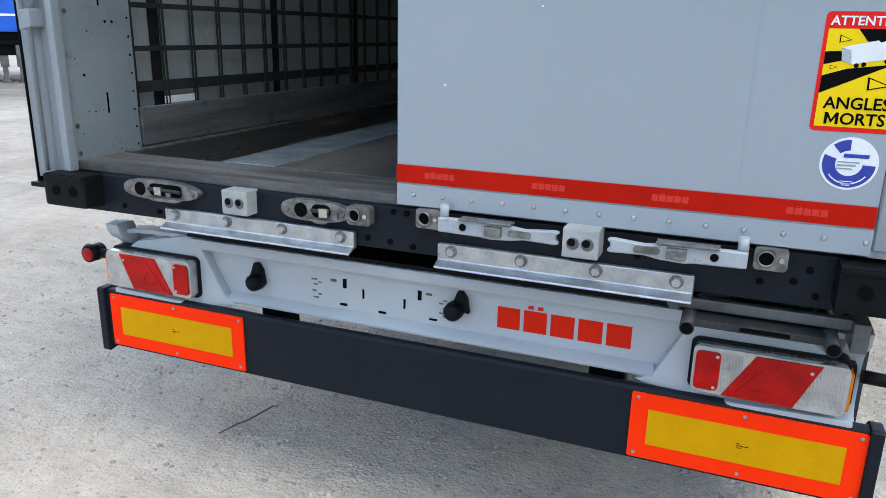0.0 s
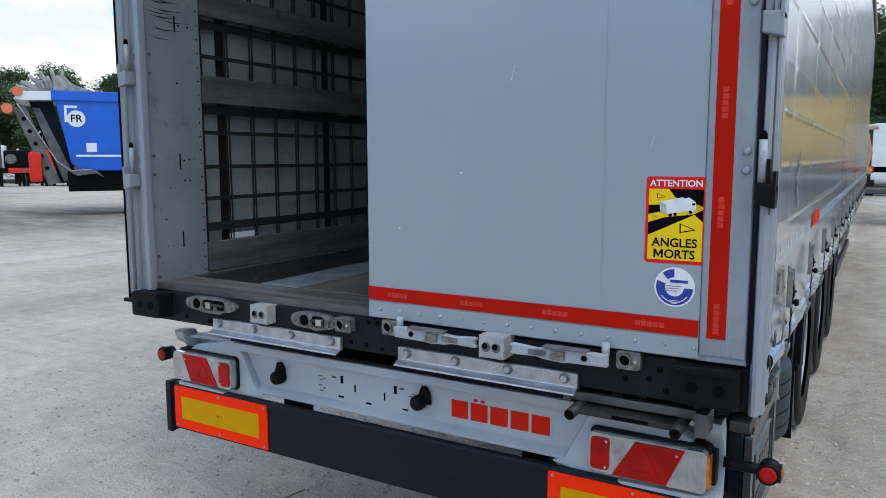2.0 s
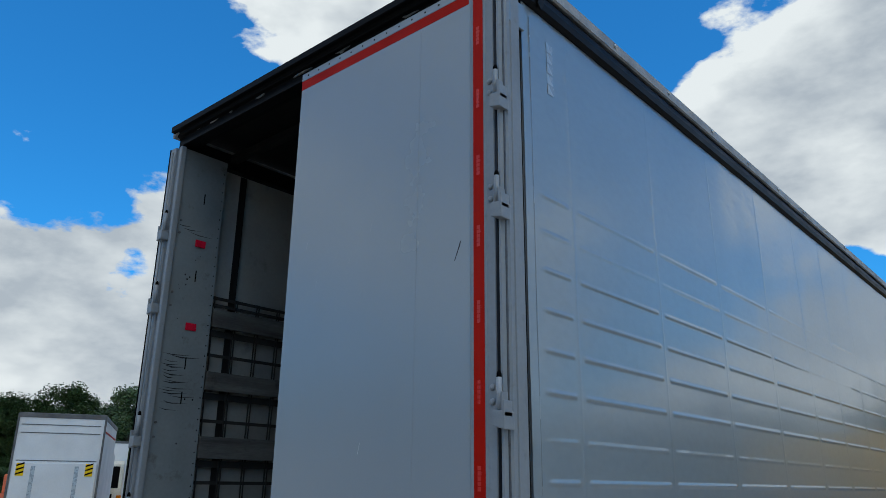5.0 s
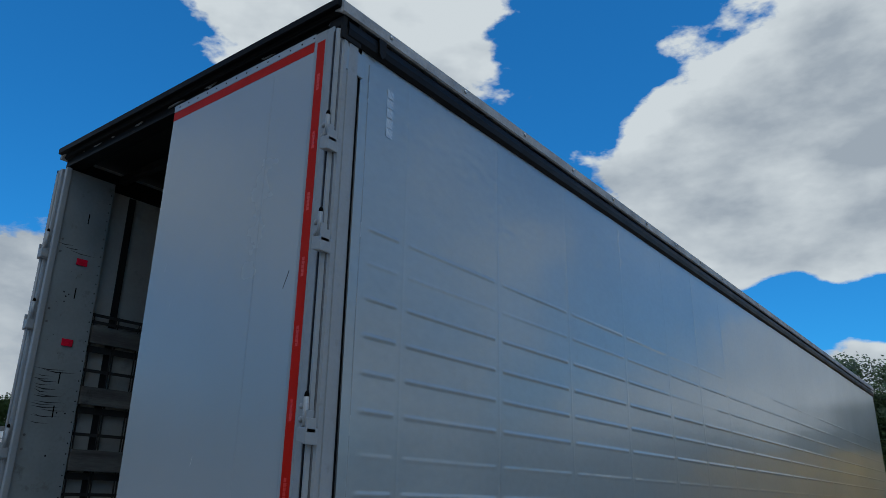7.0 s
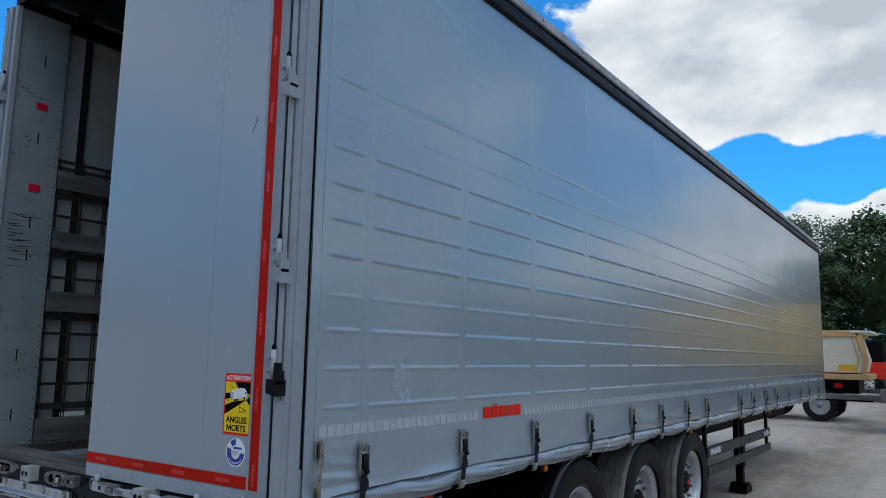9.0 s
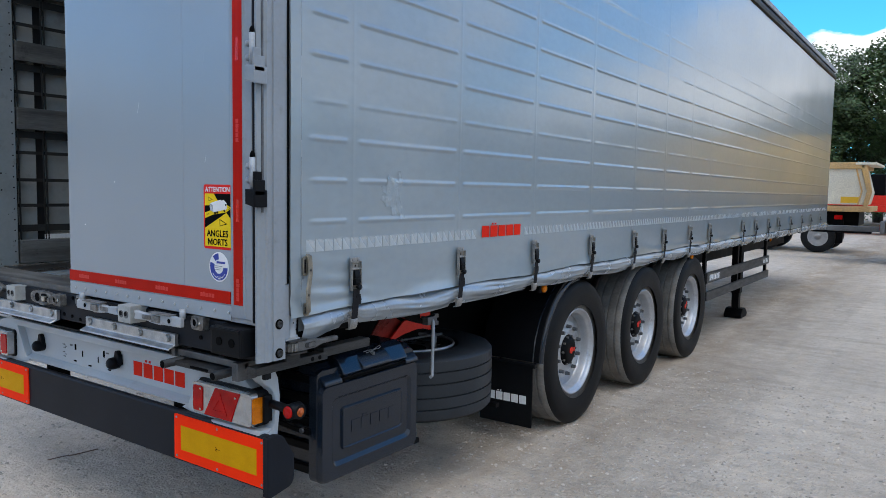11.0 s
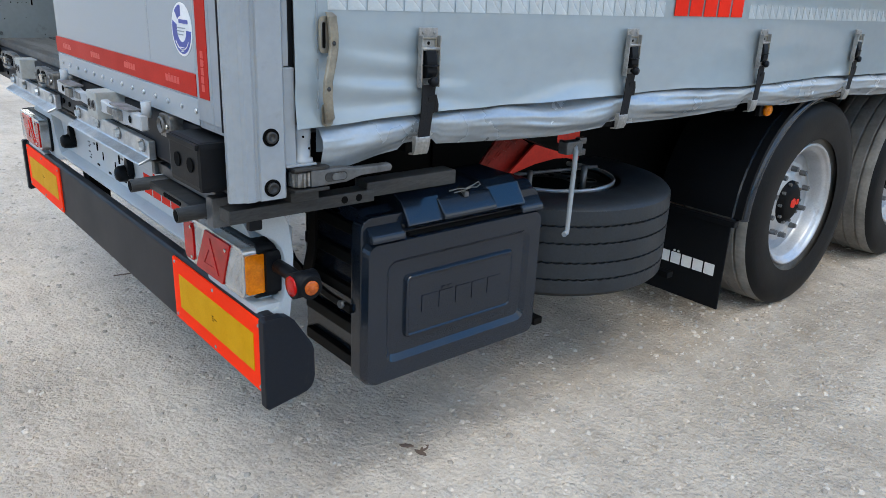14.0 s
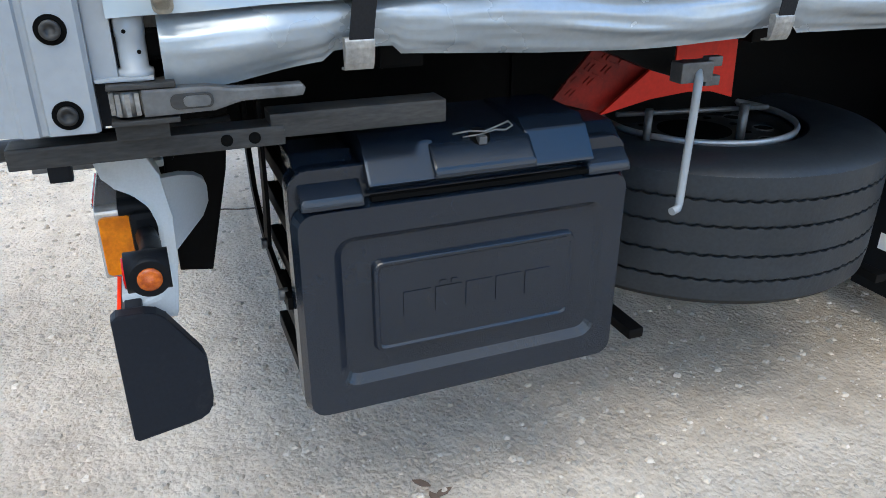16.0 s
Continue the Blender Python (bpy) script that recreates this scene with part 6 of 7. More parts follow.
def frame_ring(bm, o, i, x0, x1, r_o, r_i):
    """A raised ring between two rounded rectangles (y0, y1, z0, z1), sloped from x1 at the outer to x0 at the inner."""
    a, b = rounded(*o, r_o), rounded(*i, r_i)
    va, vb = [bm.verts.new((x1, *p)) for p in a], [bm.verts.new((x0, *p)) for p in b]
    n = len(a)
    for k in range(n):
        bm.faces.new((va[k], va[(k + 1) % n], vb[(k + 1) % n], vb[k])).smooth = False
    return va, vb


bm = nb()
oa, ob_ = frame_ring(bm, (0.372, 1.010, 0.388, 0.79), (0.43, 0.968, 0.44, 0.74), 1.2125, 1.2135, 0.03, 0.035)
ia = [bm.verts.new((1.200, *p)) for p in rounded(0.445, 0.953, 0.457, 0.727, 0.025)]
n = len(ia)
for k in range(n):
    bm.faces.new((ob_[k], ob_[(k + 1) % n], ia[(k + 1) % n], ia[k]))
oz = [bm.verts.new((1.192, *p)) for p in rounded(0.364, 1.018, 0.380, 0.80, 0.036)]
for k in range(n):
    bm.faces.new((oz[k], oz[(k + 1) % n], oa[(k + 1) % n], oa[k]))
bm.faces.new(ia)
part("front_frame", bm, M["boxplastic"], tb)
bm = nb()
rings = [[bm.verts.new((x, *p)) for p in rounded(0.50 + k, 0.905 - k, 0.50 + k, 0.682 - k, 0.016 - 0.5 * k)] for x, k in ((1.199, -0.003), (1.209, 0.0), (1.2115, 0.002), (1.2115, 0.006), (1.2080, 0.010))]
for p, q in zip(rings, rings[1:]):
    for k in range(len(p)):
        bm.faces.new((p[k], p[(k + 1) % len(p)], q[(k + 1) % len(p)], q[k]))
bm.faces.new(rings[-1])
part("front_boss", bm, M["boxplastic"], tb)
bm = nb()
logo_bars(bm, 0.55, 0.86, 0.565, 0.615, lambda u, w, d: (1.2076 + d, u, w), 0.0026)
part("embossed_mark", bm, M["boxplastic"], tb)
for y0, y1 in ((0.380, 0.487), (0.920, 1.012)):
    part("box_shoulder", prism(nb(), [(1.06, 0.878), (1.142, 0.876), (1.216, 0.812), (1.220, 0.797), (1.19, 0.79), (1.06, 0.84)], "y", y0, y1, 0.006), M["boxplastic"], tb)
part("box_top", box(nb(), 0.87, 1.10, 0.392, 1.008, 0.838, 0.858, 0.008), M["boxplastic"], tb)
part("lid", prism(nb(), [(0.98, 0.888), (1.15, 0.884), (1.186, 0.868), (1.19, 0.855), (1.10, 0.84), (0.98, 0.85)], "y", 0.50, 0.925, 0.006), M["boxplastic"], tb)
for y0, y1 in ((0.495, 0.622), (0.80, 0.930)):
    part("lid_lug", prism(nb(), [(1.0, 0.905), (1.15, 0.902), (1.178, 0.886), (1.218, 0.828), (1.205, 0.818), (1.16, 0.85), (1.0, 0.86)], "y", y0, y1, 0.005), M["boxplastic"], tb)
tg = nb()
prism(tg, [(0.99, 0.901), (1.15, 0.893), (1.185, 0.879), (1.221, 0.842), (1.224, 0.829), (1.212, 0.826), (1.17, 0.862), (0.99, 0.88)], "y", 0.612, 0.808, 0.006)
part("lid_tongue", tg, M["boxplastic"], tb)
part("latch_staple", box(nb(), 1.178, 1.196, 0.704, 0.720, 0.872, 0.886, 0.003), M["zinc"], tb)
part("latch_recess", rod(nb(), (1.176, 0.712, 0.880), (1.1785, 0.712, 0.8835), 0.020, n=18), M["ink_and_shade"], tb)
cl = [(1.18, 0.66, 0.892), (1.182, 0.69, 0.895), (1.183, 0.72, 0.892), (1.184, 0.745, 0.900), (1.183, 0.765, 0.906), (1.181, 0.775, 0.897), (1.181, 0.762, 0.890), (1.182, 0.74, 0.893), (1.18, 0.71, 0.886), (1.178, 0.68, 0.884)]
part("spring_clip", pipe(nb(), cl, 0.0018, 6), M["worn"], tb, "zinc spring clip")
part("lid_gap", box(nb(), 1.2005, 1.2145, 0.50, 0.925, 0.800, 0.808), M["ink_and_shade"], tb)
for z in (0.415, 0.515, 0.62, 0.715, 0.80):
    part("side_slat", box(nb(), 0.89, 1.15, 0.372, 0.392, z, z + 0.033, 0.004), M["blackmetal"], tb)
for x, z in ((1.115, 0.605), (0.935, 0.632)):
    part("side_bolt", rod(nb(), (x, 0.362, z), (x, 0.345, z), 0.011, n=6), M["zinc"], tb)
# curved strap that carries the toolbox
strap_out = [(1.15, 0.588), (1.05, 0.592), (0.93, 0.604), (0.83, 0.634), (0.76, 0.690), (0.72, 0.78), (0.70, 0.95)]
strap_in = [(0.745, 0.95), (0.762, 0.79), (0.795, 0.705), (0.855, 0.655), (0.94, 0.628), (1.05, 0.612), (1.15, 0.612)]
part("box_strap", prism(nb(), strap_out + strap_in, "y", 0.355, 0.365, 0.002), M["blackmetal"], tb, "curved black steel carrying strap")
part("box_strap", prism(nb(), [(0.90, 0.635), (0.945, 0.625), (0.975, 0.72), (0.985, 0.95), (0.945, 0.95), (0.935, 0.73)], "y", 0.356, 0.364, 0.002), M["blackmetal"], tb)
# short tab between the lamp carrier and the toolbox
part("hanger_plate", prism(nb(), [(0.185, 0.565), (0.250, 0.556), (0.300, 0.77), (0.325, 0.95), (0.185, 0.95)], "x", 0.845, 0.857, 0.003), M["blackmetal"], TR, "black hanger plate behind the lamp")
part("hanger_tab", prism(nb(), [(0.17, 0.95), (0.225, 0.95), (0.218, 0.90), (0.20, 0.862), (0.17, 0.862)], "x", 1.05, 1.062, 0.003), M["blackmetal"], TR, "short black hanger tab")
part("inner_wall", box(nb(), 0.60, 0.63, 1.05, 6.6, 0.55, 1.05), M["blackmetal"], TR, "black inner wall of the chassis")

# side guard and landing legs
sg = part("side_guard", box(nb(), 1.165, 1.195, 6.02, 9.02, 0.69, 0.80, 0.006), M["darksteel"], TR, "dull dark grey side guard on black posts")
part("guard_board", box(nb(), 1.165, 1.195, 6.02, 9.02, 0.505, 0.60, 0.006), M["darksteel"], sg)
for y in (6.03, 7.4, 8.96):
    part("guard_post", box(nb(), 1.13, 1.165, y, y + 0.06, 0.49, 1.02, 0.004), M["blackmetal"], sg)
part("guard_label", box(nb(), 1.195, 1.1965, 6.1, 6.5, 0.715, 0.775), M["reflect"], sg)
part("guard_label", box(nb(), 1.195, 1.1965, 8.65, 8.95, 0.715, 0.775), M["reflect"], sg)
for s in (-1, 1):
    lg = part("landing_leg", box(nb(), s * 0.92 - 0.06, s * 0.92 + 0.06, 8.38, 8.52, 0.32, 1.0, 0.01), M["blackmetal"], TR, "black landing leg with a foot")
    part("inner_leg", box(nb(), s * 0.92 - 0.045, s * 0.92 + 0.045, 8.395, 8.505, 0.10, 0.34, 0.008), M["blackmetal"], lg)
    part("leg_foot", prism(nb(), [(8.30, 0.0), (8.60, 0.0), (8.62, 0.05), (8.52, 0.12), (8.38, 0.12), (8.28, 0.05)], "x", s * 0.92 - 0.11, s * 0.92 + 0.11, 0.015), M["blackmetal"], lg)
    part("leg_brace", rod(nb(), (s * 0.92, 8.5, 0.5), (s * 0.7, 9.1, 0.98), 0.025), M["blackmetal"], lg)


# ---- the yard ----
def ground_mat():
    m = bpy.data.materials.new("pale_gravel")
    m.use_nodes = True
    nt = m.node_tree
    b, lk = nt.nodes["Principled BSDF"], nt.links.new
    co = nt.nodes.new("ShaderNodeTexCoord")

    def tex(scale, detail=6, rough=0.6, stretch=None, turn=-25):
        n = nt.nodes.new("ShaderNodeTexNoise")
        n.inputs["Scale"].default_value, n.inputs["Detail"].default_value, n.inputs["Roughness"].default_value = scale, detail, rough
        if stretch:
            mp = nt.nodes.new("ShaderNodeMapping")
            mp.inputs["Scale"].default_value, mp.inputs["Rotation"].default_value = stretch, (0, 0, radians(turn))
            lk(co.outputs["Object"], mp.inputs["Vector"])
            lk(mp.outputs["Vector"], n.inputs["Vector"])
        else:
            lk(co.outputs["Object"], n.inputs["Vector"])
        return n.outputs["Fac"]

    def ranged(v, lo, hi, a, c):
        r = nt.nodes.new("ShaderNodeMapRange")
        for k, x in zip(("From Min", "From Max", "To Min", "To Max"), (lo, hi, a, c)):
            r.inputs[k].default_value = x
        lk(v, r.inputs["Value"])
        return r.outputs["Result"]

    def mixed(fac, a, c, mode="MIX"):
        n = nt.nodes.new("ShaderNodeMix")
        n.data_type, n.blend_type = "RGBA", mode
        for sock, v in (("Factor", fac), ("A", a), ("B", c)):
            if isinstance(v, (tuple, float, int)):
                n.inputs[sock].default_value = v
            else:
                lk(v, n.inputs[sock])
        return n.outputs["Result"]

    sand, grey, dark = (0.57, 0.487, 0.398, 1), (0.50, 0.425, 0.345, 1), (0.30, 0.243, 0.185, 1)
    c = mixed(ranged(tex(0.35), 0.38, 0.64, 0, 1), sand, grey)
    c = mixed(ranged(tex(1.3, 6, 0.65, (0.35, 2.2, 1)), 0.50, 0.74, 0, 0.42), c, dark)
    c = mixed(ranged(tex(5.0, 5, 0.65, (0.22, 2.6, 1), -32), 0.52, 0.74, 0, 0.30), c, dark)
    c = mixed(ranged(tex(0.5, 6, 0.65, (0.3, 1.6, 1)), 0.56, 0.72, 0, 0.5), c, dark)
    c = mixed(ranged(tex(0.12, 4), 0.56, 0.7, 0, 0.55), c, dark)
    c = mixed(ranged(tex(1.0, 5, 0.6, (1.7, 0.09, 1), 4), 0.50, 0.68, 0, 0.45), c, (0.33, 0.275, 0.22, 1))
    # brown soil and the blue tipper's shadow, painted together as one round patch
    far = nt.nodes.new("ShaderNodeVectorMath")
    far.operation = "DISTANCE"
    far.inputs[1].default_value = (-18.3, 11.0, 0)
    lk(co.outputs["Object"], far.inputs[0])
    soil_shade = nt.nodes.new("ShaderNodeMath")
    soil_shade.operation = "MULTIPLY"
    lk(ranged(far.outputs["Value"], 3.4, 7.5, 0.9, 0.0), soil_shade.inputs[0])
    lk(ranged(tex(0.9, 6, 0.65, (0.5, 1.3, 1), 30), 0.40, 0.60, 0.55, 1.0), soil_shade.inputs[1])
    c = mixed(soil_shade.outputs["Value"], c, (0.16, 0.135, 0.105, 1))
    # brown soil worn up along the wheel track beside the trailer
    xyz = nt.nodes.new("ShaderNodeSeparateXYZ")
    lk(co.outputs["Object"], xyz.inputs["Vector"])
    off = nt.nodes.new("ShaderNodeMath")
    off.operation = "ABSOLUTE"
    shift = nt.nodes.new("ShaderNodeMath")
    shift.operation = "SUBTRACT"
    shift.inputs[1].default_value = 1.15
    lk(xyz.outputs["X"], shift.inputs[0])
    lk(shift.outputs["Value"], off.inputs[0])
    soil = None
    for v in (ranged(off.outputs["Value"], 0.2, 1.1, 1.0, 0.0), ranged(xyz.outputs["Y"], 0.9, 2.0, 0.0, 1.0), ranged(tex(1.6, 6, 0.65, (1.4, 0.5, 1), 8), 0.36, 0.6, 0.15, 0.75)):
        if soil is None:
            soil = v
        else:
            p = nt.nodes.new("ShaderNodeMath")
            p.operation = "MULTIPLY"
            lk(soil, p.inputs[0])
            lk(v, p.inputs[1])
            soil = p.outputs["Value"]
    c = mixed(soil, c, (0.30, 0.235, 0.17, 1))
    vor = nt.nodes.new("ShaderNodeTexVoronoi")
    vor.inputs["Scale"].default_value = 60
    lk(co.outputs["Object"], vor.inputs["Vector"])
    c = mixed(1.0, c, ranged(vor.outputs["Color"], 0.1, 0.9, 0.955, 1.045), "MULTIPLY")
    grit = nt.nodes.new("ShaderNodeTexVoronoi")
    grit.inputs["Scale"].default_value = 210
    lk(co.outputs["Object"], grit.inputs["Vector"])
    c = mixed(1.0, c, ranged(grit.outputs["Color"], 0.1, 0.9, 0.94, 1.05), "MULTIPLY")
    c = mixed(1.0, c, ranged(tex(30, 5, 0.65), 0.3, 0.7, 0.94, 1.05), "MULTIPLY")
    c = mixed(1.0, c, ranged(tex(6, 5, 0.65), 0.3, 0.7, 0.86, 1.12), "MULTIPLY")
    lk(c, b.inputs["Base Color"])
    b.inputs["Roughness"].default_value = 0.92
    b.inputs["Specular IOR Level"].default_value = 0.25
    h = nt.nodes.new("ShaderNodeMath")
    h.operation = "ADD"
    lk(ranged(vor.outputs["Distance"], 0, 0.6, 0.40, 0), h.inputs[0])
    lk(tex(38, 7, 0.70), h.inputs[1])
    h2 = nt.nodes.new("ShaderNodeMath")
    h2.operation = "MULTIPLY_ADD"
    h2.inputs[1].default_value = 2.4
    lk(tex(8.5, 5, 0.6, (0.8, 1.25, 1)), h2.inputs[0])
    lk(h.outputs["Value"], h2.inputs[2])
    bp = nt.nodes.new("ShaderNodeBump")
    bp.inputs["Strength"].default_value, bp.inputs["Distance"].default_value = 0.85, 0.021
    worn = nt.nodes.new("ShaderNodeMath")
    worn.operation = "MULTIPLY"
    lk(h2.outputs["Value"], worn.inputs[0])
    lk(ranged(tex(1.2, 5, 0.6, (1.0, 0.6, 1), 10), 0.40, 0.60, 0.50, 1.0), worn.inputs[1])
    lk(worn.outputs["Value"], bp.inputs["Height"])
    lk(bp.outputs["Normal"], b.inputs["Normal"])
    return m


GM = ground_mat()


def ground_z(x, y):
    """Gentle unevenness round the trailer, level under its wheels."""
    if abs(x) > 30 or abs(y) > 40:
        return 0.0
    return 0.012 * noise.noise(Vector((x * 0.5, y * 0.5, 0.0))) + 0.006 * noise.noise(Vector((x * 2.2, y * 2.2, 5.0))) - 0.004


gx = [-2500, -900, -300, -120, -60, -35, -22, -14, -9, -6] + span(-4, 5, 90) + [6, 9, 14, 22, 35, 60, 120, 300, 900, 2500]
gy = [-2500, -900, -300, -120, -60, -30, -15, -8, -5] + span(-3.5, 9, 110) + [10, 12, 15, 20, 28, 40, 60, 120, 300, 900, 2500]
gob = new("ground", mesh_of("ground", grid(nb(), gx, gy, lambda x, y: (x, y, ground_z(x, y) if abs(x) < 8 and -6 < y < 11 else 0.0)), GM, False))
tagged(gob, "pale compacted gravel and sand yard with dark stains", "ground", kind="structure")

M["stone"] = surf("loose_stones", (0.475, 0.412, 0.345), (0.36, 0.31, 0.255), rough=0.9, scale=30, fine=120, grain=0.2, per_island=0.32)
M["twig"] = surf("dry_wood", (0.10, 0.06, 0.04), (0.16, 0.11, 0.08), rough=0.8)
random.seed(11)
peb = nb()


def pebble(bm, x, y, z, r):
    """A squashed, uneven five-sided stone."""
    n = 5
    a0 = random.random() * 6.28
    ring = [bm.verts.new((x + r * random.uniform(0.7, 1.2) * math.cos(a0 + 6.283 * i / n), y + r * random.uniform(0.7, 1.2) * math.sin(a0 + 6.283 * i / n), z + r * random.uniform(-0.1, 0.25))) for i in range(n)]
    up = [bm.verts.new((x + (v.co.x - x) * 0.55, y + (v.co.y - y) * 0.55, z + r * random.uniform(0.45, 0.7))) for v in ring]
    for i in range(n):
        bm.faces.new((ring[i], ring[(i + 1) % n], up[(i + 1) % n], up[i]))
    bm.faces.new(up)


for k in range(60000):
    u = random.random()
    x, y = (random.uniform(-4, 4.2), random.uniform(-1.8, 5.0)) if u < 0.85 else (random.uniform(-6, 5), random.uniform(-2, 11))
    r = min(0.0026 * random.paretovariate(1.8), 0.014)
    pebble(peb, x, y, ground_z(x, y) - 0.1 * r, r)
tagged(new("loose_stones", mesh_of("loose_stones", peb, M["stone"])), "small loose pale stones on the gravel", "stones", kind="stuff")
tagged(new("twig", mesh_of("twig", pipe(nb(), [(-0.962, 0.34, 0.006), (-0.935, 0.42, 0.012), (-0.915, 0.47, 0.010), (-0.886, 0.606, 0.014)], 0.0035, 6), M["twig"])), "thin dry twig on the gravel", "twig")
lf = nb()
for dx, dy, a in ((0, 0, 0.3), (0.02, 0.005, 1.9), (-0.015, 0.01, 4.0)):
    pts = [(0, 0), (0.02, 0.008), (0.04, 0.004), (0.05, -0.004), (0.03, -0.012), (0.01, -0.008)]
    c, s = math.cos(a), math.sin(a)
    prism(lf, [(1.08 + dx + c * p - s * q, 0.65 + dy + s * p + c * q) for p, q in pts], "z", 0.004, 0.007 + 0.003 * dx)
tagged(new("dead_leaf", mesh_of("dead_leaf", lf, M["twig"])), "curled brown dead leaf on the gravel", "leaf")


# ---- trees ----
M["bark"] = surf("bark", (0.10, 0.08, 0.06), (0.06, 0.05, 0.04), rough=0.9, scale=6, fine=40, bump=0.6, depth=0.01)
M["leaf"] = surf("leaves", (0.062, 0.105, 0.030), (0.036, 0.066, 0.019), rough=0.6, scale=1.0, fine=9, grain=0.3, bump=0, per_island=0.45)


def tree_meshes(seed, h, spread, leaves):
    """A broadleaf tree: a forked, tapered trunk and a crown of leaf tufts with gaps and an uneven outline."""
    random.seed(seed)
    wood, crown = nb(), nb()
    pipe_taper(wood, [(0, 0, -0.1), (0.1, 0, h * 0.2), (0.05, 0.1, h * 0.42), (0.2, 0.1, h * 0.75)], [0.28, 0.22, 0.16, 0.04])
    tufts = []
    for k in range(16):
        a, z = k * 2.4 + random.random(), h * random.uniform(0.18, 0.62)
        ln = spread * random.uniform(0.55, 1.0) * (1.1 - 0.5 * z / h)
        tip = (ln * math.cos(a), ln * math.sin(a), z + h * random.uniform(0.1, 0.28))
        midp = (tip[0] * 0.5, tip[1] * 0.5, z + (tip[2] - z) * 0.65)
        pipe_taper(wood, [(0.05, 0.03, z), midp, tip], [0.10, 0.06, 0.02])
        tufts += [tip, midp, (tip[0] * 0.8, tip[1] * 0.8, tip[2] + h * 0.08)]
    for k in range(46):
        a, ph = random.uniform(0, 6.283), random.uniform(-0.55, 1.4)
        rr = spread * random.uniform(0.6, 1.02)
        tufts.append((rr * math.cos(a) * math.cos(ph), rr * math.sin(a) * math.cos(ph), h * 0.56 + h * 0.42 * math.sin(ph)))
    per = leaves // len(tufts)
    for t in tufts:
        size = spread * random.uniform(0.16, 0.34)
        for _ in range(per):
            d = Vector((random.gauss(0, 1), random.gauss(0, 1), random.gauss(0, 0.75))).normalized() * size * random.random() ** 0.4
            c = Vector(t) + d
            u = Vector((random.gauss(0, 1), random.gauss(0, 1), random.gauss(0, 0.6))).normalized()
            v = u.orthogonal().normalized()
            w = 0.04 + 0.045 * random.random()
            vs = [crown.verts.new(c + u * w * 1.5), crown.verts.new(c + v * w), crown.verts.new(c - u * w * 1.5), crown.verts.new(c - v * w)]
            crown.faces.new(vs)
    return mesh_of("trunk", wood, M["bark"]), mesh_of("crown", crown, M["leaf"], False)


def pipe_taper(bm, pts, rs, n=7):
    rings, pts = [], [Vector(p) for p in pts]
    for i, p in enumerate(pts):
        d = (pts[min(i + 1, len(pts) - 1)] - pts[max(i - 1, 0)]).normalized()
        u = d.orthogonal().normalized()
        v = d.cross(u)
        rings.append([bm.verts.new(p + rs[i] * (math.cos(6.283 * k / n) * u + math.sin(6.283 * k / n) * v)) for k in range(n)])
    for a, b in zip(rings, rings[1:]):
        for k in range(n):
            bm.faces.new((a[k], a[(k + 1) % n], b[(k + 1) % n], b[k])).smooth = True
    return bm


TREES = [tree_meshes(21, 9.0, 3.4, 24000), tree_meshes(22, 8.2, 3.8, 24000), tree_meshes(23, 10.0, 3.2, 24000)]


def tree(k, x, y, s, rz):
    t = thing("tree", "broadleaf tree with a dense green crown at the yard's edge", "tree", (x, y, 0), rz, "trees along the yard")
    t.scale = (s, s, s)
    for me in TREES[k % 3]:
        ob = new(me.name, me)
        ob.parent = t


random.seed(5)
for k in range(19):
    tree(k, -64 + k * 1.7 + random.uniform(-1.5, 1.5), 8 + k * 2.9 + random.uniform(-1, 1), random.uniform(0.80, 1.0), k * 67)
for k in range(26):
    tree(k + 2, -69 + k * 1.35 + random.uniform(-1, 1), 11 + k * 2.3 + random.uniform(-1, 1), random.uniform(0.74, 0.9), k * 41)
for k in range(20):
    tree(k + 1, -9 + k * 4.2 + random.uniform(-1, 1), 49 + 2.0 * (k % 3) - 1.2 * max(0, k - 11) + random.uniform(-1, 1), random.uniform(1.05, 1.25) * (1.0 if k < 4 else 0.66), k * 71)

# unseen tree rows, added to block low sky light and darken reflections
for k in range(17):
    tree(k, 60 - 0.6 * k + random.uniform(-2, 2), 36 - k * 4.8 + random.uniform(-1, 1), random.uniform(0.9, 1.2), k * 59)
for k in range(20):
    tree(k + 1, 48 - k * 5.2 + random.uniform(-1, 1), -46 + random.uniform(-2, 2), random.uniform(1.0, 1.3), k * 83)
for k in range(9):
    tree(k + 2, -62 + random.uniform(-2, 2), -42 + k * 5.2, random.uniform(0.9, 1.2), k * 37)
for k in range(16):
    b = thing("bush", "dense green bush below the trees at the yard's edge", "bush", (-61 + k * 1.9, 9 + k * 3.3, -0.6), k * 53, "bushes along the yard")
    b.scale = (0.85, 0.85, 0.42)
    for me in TREES[k % 3]:
        ob = new(me.name, me)
        ob.parent = b
for k in range(9):
    b = thing("bush", "dense green bush below the trees at the yard's edge", "bush", (-8 + k * 4.5, 47, -0.6), k * 53, "bushes along the yard")
    b.scale = (0.9, 0.9, 0.45)
    for me in TREES[k % 3]:
        ob = new(me.name, me)
        ob.parent = b

# ---- vehicles in the yard ----
M["blue"] = surf("blue_tipper_paint", (0.008, 0.105, 0.55), (0.007, 0.085, 0.46), rough=0.35, scale=1.5, fine=30, grain=0.05, spots=0.15, spot_col=(0.2, 0.2, 0.2), spot_scale=3)
